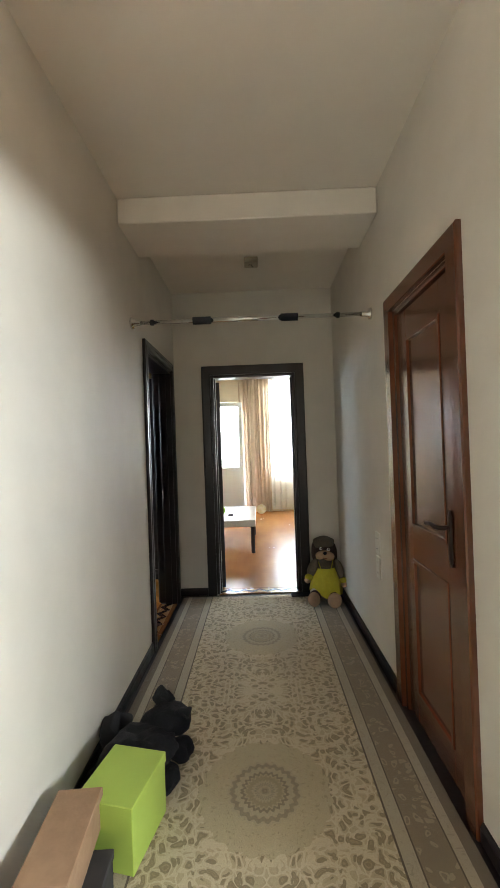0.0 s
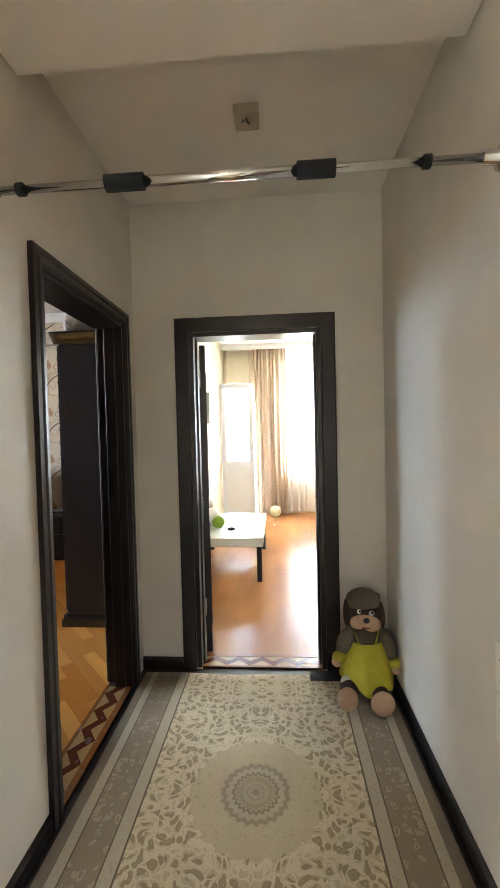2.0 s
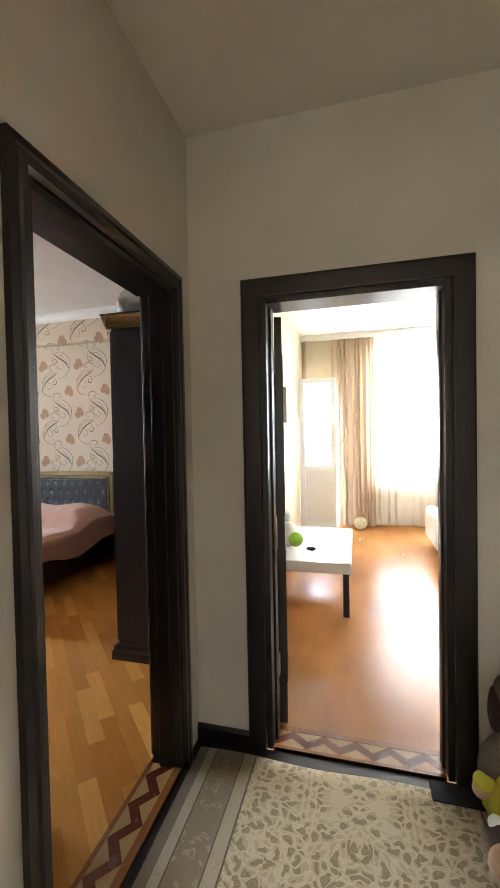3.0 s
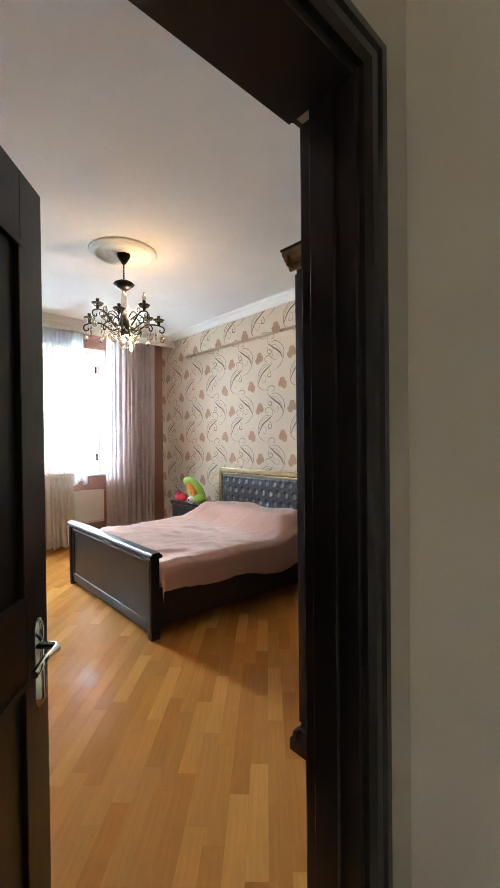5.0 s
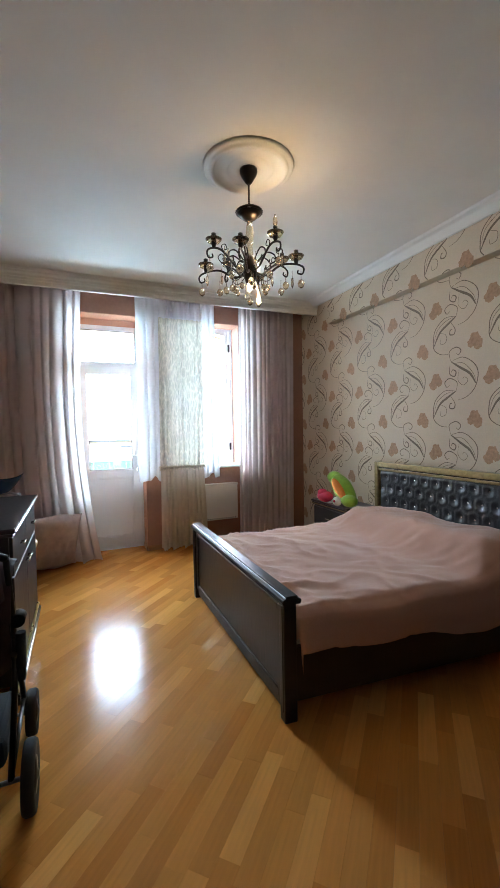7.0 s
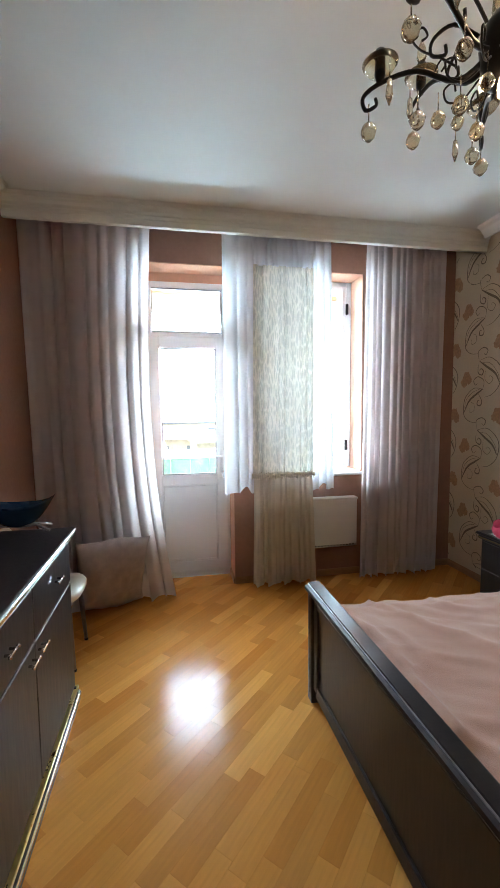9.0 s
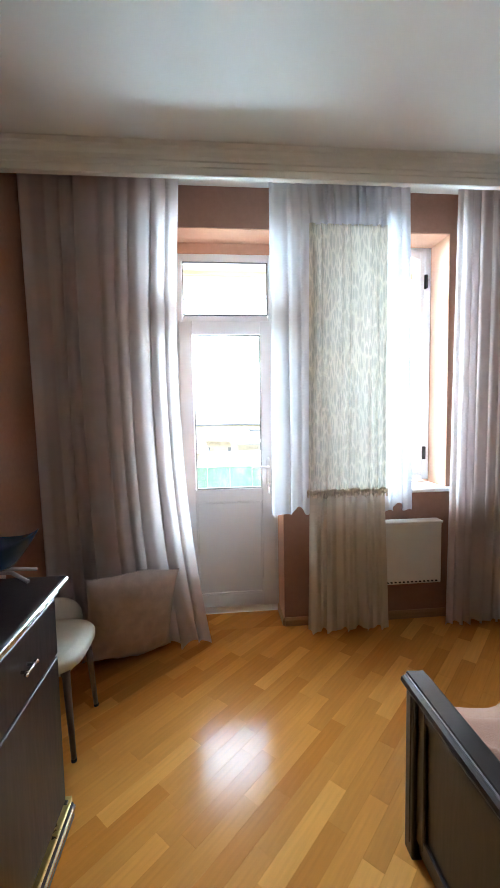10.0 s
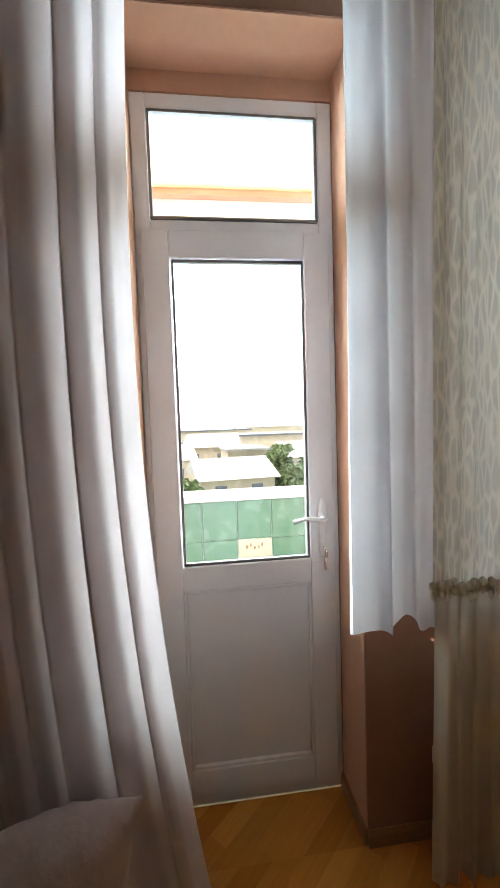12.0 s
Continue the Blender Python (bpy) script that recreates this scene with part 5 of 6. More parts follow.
soft("foot", [((-0.15, -0.195, 0.09), (0.06, 0.03, 0.072)), ((0.04, -0.225, 0.088), (0.068, 0.03, 0.074))], TANF, tb, "tan foot sole")
soft("sock_trim", [((-0.12, -0.07, 0.12), (0.055, 0.045, 0.03))], SOCKET, tb, "white trim")
tb.scale = (0.9, 0.9, 0.9)
tb.location.x += 0.02
# thin dark door mat edge by the living room doorway
part("floor_mat", box(0.30, 0.52, 3.70, 3.80, 0.004, 0.012, bevel=0.003), FOAM, None, "edge of a dark rubber mat near the doorway", "mat")

# ---- wallpaper print ----
def smooth(pts, n=6):
    out = []
    P = [pts[0]] + list(pts) + [pts[-1]]
    for i in range(1, len(P) - 2):
        p0, p1, p2, p3 = (Vector(q) for q in P[i - 1:i + 3])
        for k in range(n):
            t = k / n
            out.append(0.5 * ((2 * p1) + (p2 - p0) * t + (2 * p0 - 5 * p1 + 4 * p2 - p3) * t * t + (3 * p1 - p0 - 3 * p2 + p3) * t ** 3))
    out.append(Vector(P[-1]))
    return out


STROKES = [  # leaf leaning one way, measured from its flower: points (across, up) in metres, widest width
    ([(-.22, -.13), (-.11, -.11), (-.01, -.17), (.03, -.25), (.005, -.36), (-.07, -.43), (-.15, -.45)], 0.007),
    ([(-.22, -.13), (-.13, -.19), (-.04, -.25), (.01, -.33)], 0.017),
    ([(-.19, -.15), (-.10, -.16), (-.02, -.24), (.012, -.31)], 0.004),
    ([(-.22, -.13), (-.235, -.05), (-.17, -.02), (-.125, -.05), (-.145, -.085), (-.17, -.07)], 0.007),
    ([(-.23, -.16), (-.23, -.23), (-.185, -.255), (-.17, -.22), (-.20, -.20), (-.215, -.22)], 0.009),
    ([(-.14, -.20), (-.15, -.29), (-.10, -.335), (-.06, -.30), (-.09, -.27), (-.11, -.29)], 0.004),
]
STROKES2 = [
    ([(.20, -.10), (.09, -.09), (-.01, -.17), (-.03, -.28), (-.015, -.34), (.05, -.385), (.14, -.395)], 0.007),
    ([(-.025, -.31), (.04, -.20), (.13, -.14), (.20, -.10)], 0.016),
    ([(-.02, -.27), (.01, -.18), (.09, -.12), (.17, -.10)], 0.004),
    ([(.20, -.10), (.21, -.03), (.14, .01), (.09, -.02), (.11, -.06), (.14, -.045)], 0.007),
    ([(.15, -.14), (.19, -.20), (.18, -.24), (.14, -.235), (.145, -.20), (.165, -.20)], 0.009),
    ([(.03, -.20), (.10, -.23), (.10, -.29), (.05, -.30), (.045, -.26)], 0.004),
]
wb, fbm = bmesh.new(), bmesh.new()


def wall_y(x, z):
    return (BN - 0.1015) if (x > -5.34 and z > 2.66) else BN - 0.0015


def inside(x, z):
    return BW + 0.01 < x < -1.62 and 0.1 < z < 2.93 and abs(z - 2.66) > 0.002


for ci in range(-2, 10):
    for ri in range(-1, 5):
        for bx0, bz0, sts in ((-2.96, 1.48, STROKES), (-3.33, 1.81, STROKES2)):
            fx, fz = bx0 - 0.52 * ci + 0.52, bz0 + 0.607 * ri - 0.607
            for pts, w in sts:
                line = smooth([(fx + a, 0, fz + b) for a, b in pts])
                n = len(line)
                prev = None
                for k, p in enumerate(line):
                    d = (line[min(k + 1, n - 1)] - line[max(k - 1, 0)])
                    if d.length < 1e-6:
                        continue
                    d.normalize()
                    s = Vector((-d.z, 0, d.x)) * (w * (0.18 + 0.82 * math.sin(math.pi * min(0.999, (k + 0.4) / n)) ** 0.8) / 2 * 1.15)
                    a, b = p + s, p - s
                    if prev and inside(p.x, p.z):
                        mid = (p + (prev[0] + prev[1]) / 2) / 2
                        y = wall_y(mid.x, mid.z)
                        vs = [wb.verts.new((q.x, y, q.z)) for q in (prev[0], prev[1], b, a)]
                        wb.faces.new(vs)
                    prev = (a, b)
            if inside(fx, fz):
                for ox, oz, r, sd in ((0.0, 0.02, 0.046, 1), (0.028, -0.028, 0.044, 2), (-0.03, -0.015, 0.034, 3)):
                    if sts is STROKES2:
                        ox = -ox
                    y = wall_y(fx, fz) - 0.0004 * sd
                    cen = fbm.verts.new((fx + ox, y, fz + oz))
                    ring = [fbm.verts.new((fx + ox + r * (1 + 0.16 * math.sin(k * 1.9 + sd * 2)) * math.cos(k * math.pi / 9), y, fz + oz + r * (1 + 0.14 * math.sin(k * 2.3 + sd)) * math.sin(k * math.pi / 9))) for k in range(18)]
                    for k in range(18):
                        fbm.faces.new((cen, ring[k], ring[(k + 1) % 18]))
part("wallpaper_swirls", wb, MOTIF_BROWN, None, "brown grey swirling leaf print on the wallpaper", kind="stuff")
part("wallpaper_flowers", fbm, MOTIF_ROSE, None, "faded orange flower print on the wallpaper", kind="stuff")

# ---- chandelier ----
CX, CYY = -3.56, 4.50
md = bmesh.new()
prof = []
for r, h in ((0.36, 0), (0.355, -0.012), (0.34, -0.02), (0.325, -0.014), (0.315, -0.024), (0.295, -0.032), (0.275, -0.022), (0.265, -0.014), (0.20, -0.010), (0.185, -0.02), (0.165, -0.012), (0.11, -0.012), (0.095, -0.024), (0.08, -0.012), (0.01, -0.012)):
    prof.append((r * 0.77, h))
lathe(md, prof, (CX, CYY, BZ - 0.0005), n=64)
part("ceiling_medallion", md, BED_CEIL, None, "round white plaster ceiling medallion with stepped rings", "ceiling medallion", loose=True)
chd = thing("chandelier", (CX, CYY, 2.12), "dark bronze eight-arm chandelier with smoky crystal drops", "chandelier")
CRYS = bpy.data.materials.new("smoky_crystal")
CRYS.use_nodes = True
_b = CRYS.node_tree.nodes["Principled BSDF"]
_b.inputs["Base Color"].default_value = (0.80, 0.68, 0.50, 1)
_b.inputs["Transmission Weight"].default_value, _b.inputs["Roughness"].default_value, _b.inputs["IOR"].default_value = 0.9, 0.03, 1.5
b_ = bmesh.new()
lathe(b_, [(0.012, 2.915), (0.022, 2.925), (0.05, 2.97), (0.058, 2.99), (0.058, BZ - 0.013)], (CX, CYY, 0), n=24)
part("canopy", b_, BLACK_METAL, chd)
b_ = bmesh.new()
for k in range(9):
    z = 2.905 - k * 0.014
    lathe(b_, [(0.004, z - 0.009), (0.008, z), (0.004, z + 0.009)], (CX, CYY, 0), n=6)
part("chain", b_, BLACK_METAL, chd)
b_ = bmesh.new()
rws = []
for j in range(5):
    r, z = ((0.015, 2.775), (0.05, 2.765), (0.075, 2.75), (0.088, 2.738), (0.082, 2.73))[j]
    rws.append([(CX + (r + (0.004 if k % 2 else 0) * (j > 1)) * math.cos(k * math.pi / 24), CYY + (r + (0.004 if k % 2 else 0) * (j > 1)) * math.sin(k * math.pi / 24), z) for k in range(49)])
sheet(b_, rws)
lathe(b_, [(0.02, 2.68), (0.05, 2.70), (0.078, 2.73)], (CX, CYY, 0), n=24)
part("top_dish", b_, BLACK_METAL, chd)
b_ = bmesh.new()
lathe(b_, [(0.012, 2.44), (0.022, 2.47), (0.018, 2.52), (0.028, 2.58), (0.022, 2.64), (0.014, 2.68)], (CX, CYY, 0), n=16)
part("glass_column", b_, CRYS, chd, "smoky glass column")
b_ = bmesh.new()
lathe(b_, [(0.012, 2.27), (0.03, 2.285), (0.045, 2.33), (0.05, 2.38), (0.04, 2.43), (0.02, 2.46)], (CX, CYY, 0), n=20)
part("hub", b_, BLACK_METAL, chd)


def V3(a, r, z):
    return (CX + r * math.cos(a), CYY + r * math.sin(a), z)


def crystal(bm, at, s=0.024, long=False):
    x, y, z = at
    tube(bm, [(x, y, z), (x, y, z - 0.05)], 0.0022, n=4)
    if long:
        lathe(bm, [(0.002, -0.115), (0.010, -0.09), (0.007, -0.05)], (x, y, z), n=6)
    else:
        lathe(bm, [(0.006, -0.05 - 2.3 * s), (s * 0.8, -0.05 - 1.8 * s), (s, -0.05 - 1.1 * s), (s * 0.7, -0.05 - 0.4 * s), (0.004, -0.05)], (x, y, z), n=8)


for k in range(8):
    a = 2 * math.pi * k / 8 + 0.2
    hi = k % 2 == 0
    R_, zc = (0.27, 2.50) if hi else (0.30, 2.43)
    b_ = bmesh.new()
    arm = smooth([V3(a, 0.03, 2.36), V3(a, 0.10, 2.325 if not hi else 2.36), V3(a, 0.20, 2.38 if not hi else 2.44), V3(a, R_ - 0.01, zc - 0.05), V3(a, R_ + 0.045, zc - 0.075), V3(a, R_ + 0.04, zc - 0.115), V3(a, R_ + 0.01, zc - 0.11), V3(a, R_ + 0.012, zc - 0.09)], 4)
    tube(b_, arm, [0.008 * (1 - 0.4 * i / len(arm)) for i in range(len(arm))], n=7)
    sc = smooth([V3(a, 0.05, 2.42), V3(a, 0.11, 2.47), V3(a, 0.16, 2.45), V3(a, 0.165, 2.41), V3(a, 0.13, 2.40), V3(a, 0.13, 2.425)], 4)
    tube(b_, sc, 0.005, n=6)
    curl = smooth([V3(a, 0.10, 2.36), V3(a, 0.14, 2.395), V3(a, 0.19, 2.43), V3(a, 0.215, 2.47), V3(a, 0.19, 2.49), V3(a, 0.175, 2.465), V3(a, 0.19, 2.455)], 4)
    tube(b_, curl, 0.0032, n=5)
    curl = smooth([V3(a + 0.25, 0.05, 2.33), V3(a + 0.3, 0.09, 2.30), V3(a + 0.35, 0.13, 2.31), V3(a + 0.38, 0.14, 2.345), V3(a + 0.36, 0.115, 2.355), V3(a + 0.34, 0.11, 2.33)], 4)
    tube(b_, curl, 0.003, n=5)
    armo = part("arm", b_, BLACK_METAL, chd)
    b_ = bmesh.new()
    lathe(b_, [(0.008, zc - 0.055), (0.016, zc - 0.03), (0.014, zc + 0.0), (0.015, zc + 0.035), (0.010, zc + 0.037)], V3(a, R_, 0), n=10)
    part("candle_holder", b_, BLACK_METAL, armo)
    b_ = bmesh.new()
    lathe(b_, [(0.016, zc - 0.025), (0.036, zc - 0.02), (0.05, zc - 0.002), (0.051, zc + 0.001), (0.036, zc - 0.014), (0.016, zc - 0.02)], V3(a, R_, 0), n=18)
    part("bobeche", b_, CRYS, armo, "smoky glass drip dish")
    if k in (0, 3, 4):
        b_ = bmesh.new()
        lathe(b_, [(0.008, zc + 0.037), (0.015, zc + 0.055), (0.013, zc + 0.08), (0.003, zc + 0.108)], V3(a, R_, 0), n=12)
        part("bulb", b_, CRYS if k != 3 else GLOW_LAMP, armo, "clear candle bulb" if k != 3 else "lit candle bulb")
    b_ = bmesh.new()
    crystal(b_, V3(a, R_ + 0.03, zc - 0.10), 0.024)
    part("crystal_drop", b_, CRYS, armo, "smoky crystal drop")
    b_ = bmesh.new()
    crystal(b_, V3(a + 0.2, R_ - 0.10, zc - 0.13), 0.022)
    part("crystal_drop", b_, CRYS, armo, "smoky crystal drop")
    b_ = bmesh.new()
    crystal(b_, V3(a + 0.4, 0.10, 2.31), 0.022 if k % 2 else 0.018, long=False)
    part("crystal_drop", b_, CRYS, armo, "smoky crystal drop")
    b_ = bmesh.new()
    crystal(b_, V3(a + 0.3, R_ - 0.02, zc - 0.06), 0.02, long=True)
    part("crystal_pendant", b_, CRYS, armo, "smoky crystal drops")
b_ = bmesh.new()
lathe(b_, [(0.008, 2.265), (0.012, 2.25), (0.014, 2.235), (0.012, 2.22), (0.004, 2.21)][::-1], (CX + 0.05, CYY - 0.03, 0), n=14)
part("lower_bulb", b_, GLOW_LAMP, chd, "lit warm lower bulb")
b_ = bmesh.new()
lathe(b_, [(0.004, 2.135), (0.011, 2.145), (0.013, 2.16), (0.010, 2.175), (0.007, 2.19)], (CX + 0.06, CYY + 0.03, 0), n=14)
tube(b_, [(CX + 0.06, CYY + 0.03, 2.19), (CX + 0.05, CYY + 0.02, 2.26)], 0.003, n=5)
part("lower_bulb", b_, GLOW_LAMP, chd, "lit warm lower bulb")
chd.scale = (0.94, 0.94, 0.94)
chd.location.z = 2.175
bulb("chandelier_light", (CX + 0.06, CYY + 0.10, 2.60), 2.4, (1.0, 0.66, 0.34), 0.02)

# ---- chair, cushion, toys, bowl ----
CREAMV = mat("cream_vinyl", (0.66, 0.62, 0.54), 0.4, grain=0.04, scale=25, bump=0.2, bscale=120, var=0.04)
GREYW = mat("grey_brown_wood", (0.17, 0.115, 0.09), 0.45, grain=0.2, scale=12, stretch=(8, 8, 0.7))
chair = thing("chair", (-5.27, 2.88, 0), "cream vinyl seat chair with tapered grey brown wooden legs", "chair")
b_ = bmesh.new()
rws = []
for j, (s, z) in enumerate(((0.0, 0.415), (0.96, 0.415), (1.0, 0.43), (1.0, 0.45), (0.96, 0.463), (0.7, 0.47), (0.0, 0.472))):
    row = []
    for k in range(41):
        a = 2 * math.pi * k / 40
        ca_, sa_ = math.cos(a), math.sin(a)
        rx_ = 0.225 * (abs(ca_) ** 0.6) * (1 if ca_ > 0 else -1) * (1.0 if sa_ > -0.2 else 0.9)
        ry_ = 0.225 * (abs(sa_) ** 0.75) * (1 if sa_ > 0 else -1)
        row.append((-5.27 + s * rx_, 2.90 + s * ry_, z))
    rws.append(row)
sheet(b_, rws)
bmesh.ops.remove_doubles(b_, verts=b_.verts, dist=1e-5)
part("seat", b_, CREAMV, chair, "cream vinyl padded seat")
for x, y in ((-5.42, 3.06), (-5.12, 3.06), (-5.42, 2.73), (-5.12, 2.73)):
    b_ = bmesh.new()
    tube(b_, [(x + (x + 5.27) * 0.16, y + (y - 2.9) * 0.16, 0.0), (x, y, 0.42)], [0.011, 0.018], n=12)
    lg = part("leg", b_, GREYW, chair)
    b_ = bmesh.new()
    fx_, fy_ = x + (x + 5.27) * 0.16, y + (y - 2.9) * 0.16
    tube(b_, [(fx_, fy_, 0.0), (fx_, fy_, 0.014)], 0.0125, n=10)
    part("foot_cap", b_, FOAM, lg)
b_ = bmesh.new()
bx(b_, -5.43, -5.11, 2.72, 2.75, 0.37, 0.415, bevel=0.004)
part("seat_rail", b_, GREYW, chair)
b_ = bmesh.new()
bx(b_, -5.43, -5.11, 3.04, 3.06, 0.38, 0.415, bevel=0.004)
part("seat_rail", b_, GREYW, chair)
for x in (-5.40, -5.14):
    b_ = bmesh.new()
    tube(b_, [(x, 2.71, 0.40), (x, 2.68, 0.6), (x, 2.655, 0.80)], 0.013, n=10)
    part("back_post", b_, GREYW, chair)
b_ = bmesh.new()
blob(b_, (-5.27, 2.66, 0.74), (0.20, 0.022, 0.10), sub=3)
part("backrest", b_, CREAMV, chair, "cream vinyl backrest")

VELV = mat("mauve_velour", (0.52, 0.41, 0.39), 0.7, grain=0.12, scale=18, bump=0.5, bscale=70, var=0.12, sheen=0.5)
cu = bmesh.new()
pr = []
for sgn in (1, -1):
    for j in range(25):
        row = []
        for i in range(29):
            u, v = -1 + 2 * i / 28, -1 + 2 * j / 24
            puff = (max(0, 1 - abs(u) ** 3.2) * max(0, 1 - abs(v) ** 2.6)) ** 0.55
            pinch = 1 - 0.10 * (1 - abs(v) ** 2) * abs(u) ** 4
            pinch2 = 1 - 0.07 * (1 - abs(u) ** 2) * abs(v) ** 4
            wr = 0.028 * noise.noise(Vector((u * 3.2, v * 2.6, sgn * 2))) + 0.012 * noise.noise(Vector((u * 7, v * 6, sgn))) + 0.045 * math.exp(-((u - 0.62) ** 2 + (v + 0.35) ** 2) / 0.07) * math.sin(14 * (u + v)) * (1 if sgn > 0 else 0)
            row.append((u * 0.275 * pinch, sgn * (0.125 * puff + wr * puff), v * 0.305 * pinch2 + 0.012 * math.sin(4 * u + 1) * v))
        pr.append(row)
        if j == 24 and sgn == 1:
            sheet(cu, pr)
            pr = []
sheet(cu, pr)
bmesh.ops.remove_doubles(cu, verts=cu.verts, dist=1e-4)
bmesh.ops.transform(cu, matrix=Matrix.Translation((-5.80, 3.21, 0.31)) @ Matrix.Rotation(radians(-70), 4, "Z") @ Matrix.Rotation(radians(-16), 4, "X") @ Matrix.Rotation(radians(-3), 4, "Y") @ Matrix.Rotation(radians(180), 4, "Z"), verts=cu.verts)
part("floor_cushion", cu, VELV, None, "large crumpled mauve velour cushion leaning on the curtain", "cushion")
ct = thing("plush_dog", (-5.74, 2.80, 0), "cream plush animal with dark spots sitting behind the chair", "plush toy")
b_ = bmesh.new()
blob(b_, (-5.74, 2.80, 0.13), (0.11, 0.11, 0.13), noise_amp=0.01)
part("body", b_, CREAMV, ct)
b_ = bmesh.new()
blob(b_, (-5.70, 2.82, 0.36), (0.11, 0.13, 0.12), noise_amp=0.006), blob(b_, (-5.62, 2.88, 0.30), (0.04, 0.05, 0.035))
part("head", b_, CREAMV, ct)
b_ = bmesh.new()
blob(b_, (-5.60, 2.87, 0.36), (0.016, 0.02, 0.014), sub=2)
part("nose_spot", b_, FOAM, ct)

NAVY = mat("navy_lacquer", (0.02, 0.075, 0.17), 0.22, grain=0.1, scale=12, coat=0.5, var=0.1)
bowl = thing("boat_bowl", (-4.86, 2.90, 0.94), "dark blue glossy boat-shaped bowl on a pale metal stand", "bowl")
LOC[bowl] = Vector((-4.86, 2.90, 0.895))
b_ = bmesh.new()
rws = []
for j in range(9):
    s = j / 8
    row = []
    for k in range(33):
        a = 2 * math.pi * k / 32
        L_, W_ = 0.19, 0.085
        f = (0.25 + 0.75 * s ** 0.6)
        xx = L_ * f * math.cos(a)
        yy = W_ * f * math.sin(a) * (1 - 0.35 * abs(math.cos(a)) ** 3)
        row.append((-4.86 + yy, 2.90 + xx, 0.915 + 0.11 * s + 0.05 * s * abs(math.cos(a)) ** 3))
    rws.append(row)
for s in (0.97, 0.6, 0.2):
    rws.append([(-4.86 + 0.085 * s * math.sin(2 * math.pi * k / 32) * 0.95, 2.90 + 0.19 * s * math.cos(2 * math.pi * k / 32) * 0.97, 0.93 + 0.08 * s + (0.05 * abs(math.cos(2 * math.pi * k / 32)) ** 3 if s > 0.9 else 0)) for k in range(33)])
sheet(b_, rws)
part("bowl", b_, NAVY, bowl)
b_ = bmesh.new()
tube(b_, [(-4.80, 3.07, 0.90), (-4.83, 3.0, 0.925), (-4.86, 2.90, 0.912), (-4.85, 2.80, 0.925), (-4.80, 2.73, 0.90)], 0.007, n=8)
tube(b_, [(-4.92, 3.05, 0.90), (-4.88, 2.98, 0.92), (-4.86, 2.90, 0.912), (-4.88, 2.82, 0.92), (-4.92, 2.75, 0.90)], 0.007, n=8)
part("stand", b_, SILVER, bowl, "pale metal stand")

# green plush on the nightstand
GRN = mat("lime_plush", (0.30, 0.52, 0.055), 0.95, bump=0.7, bscale=110, grain=0.1, scale=30, sheen=0.3)
ORG = mat("orange_plush", (0.75, 0.22, 0.03), 0.9, bump=0.7, bscale=110, grain=0.1, scale=30)
PNK = mat("pink_plush", (0.62, 0.04, 0.10), 0.9, bump=0.6, bscale=90, grain=0.1, scale=30)
WHT = mat("white_cotton", (0.72, 0.72, 0.70), 0.9, bump=0.5, bscale=60, grain=0.04, scale=30)
gp = thing("plush_cushion", (-5.0, 6.0, 0.55), "lime green plush toy with an orange belly lying on the nightstand", "plush toy")
NM = Matrix.Rotation(radians(38), 3, "Y")
b_ = bmesh.new()
blob(b_, (-4.98, 6.02, 0.71), (0.23, 0.09, 0.12), noise_amp=0.01, m=NM), blob(b_, (-5.14, 6.02, 0.83), (0.10, 0.07, 0.07), noise_amp=0.01), blob(b_, (-4.83, 5.98, 0.62), (0.10, 0.08, 0.065))
part("body", b_, GRN, gp)
b_ = bmesh.new()
blob(b_, (-4.97, 5.955, 0.73), (0.15, 0.045, 0.055), m=NM)
part("belly", b_, ORG, gp, "orange belly")
b_ = bmesh.new()
blob(b_, (-4.97, 5.93, 0.60), (0.055, 0.045, 0.05))
part("foot", b_, WHT, gp, "white foot")
b_ = bmesh.new()
blob(b_, (-4.965, 5.888, 0.605), (0.018, 0.01, 0.016), sub=2)
part("foot_pad", b_, PNK, gp, "pink foot pad")
gp.location += Vector((0.17, 0.06, 0.05))
b_ = bmesh.new()
blob(b_, (-5.15, 5.96, 0.615), (0.10, 0.075, 0.06), noise_amp=0.015), blob(b_, (-5.17, 5.94, 0.66), (0.05, 0.05, 0.04), noise_amp=0.01)
bmesh.ops.translate(b_, verts=b_.verts, vec=(0.09, 0.05, 0.045))
part("pink_toy", b_, PNK, None, "small crumpled bright pink plush on the nightstand", "plush toy")
b_ = bmesh.new()
rws = [[(-5.29 + 0.27 * i / 12, 5.87 + 0.16 * j / 8, 0.5525 + 0.010 * abs(noise.noise(Vector((i * 0.7, j * 0.7, 1)))) + 0.006) for i in range(13)] for j in range(9)]
sheet(b_, rws)
bmesh.ops.translate(b_, verts=b_.verts, vec=(0.09, 0.12, 0.048))
part("folded_cloth", b_, WHT, None, "small white folded cloth under the pink toy", "cloth")

# ---- stroller ----
strl = thing("stroller", (-3.12, 3.18, 0), "dark folding baby stroller with a plum fabric seat and black wheels", "stroller")
RUB = mat("tyre_rubber", (0.015, 0.015, 0.016), 0.8, bump=0.4, bscale=80, grain=0.1)
PLUM = mat("plum_canvas", (0.035, 0.016, 0.026), 0.75, bump=0.4, bscale=200, grain=0.1, scale=60, var=0.1)
S0 = Vector((-3.10, 3.15, 0))


def sp_(x, y, z):
    return (S0.x + x, S0.y + y, z)


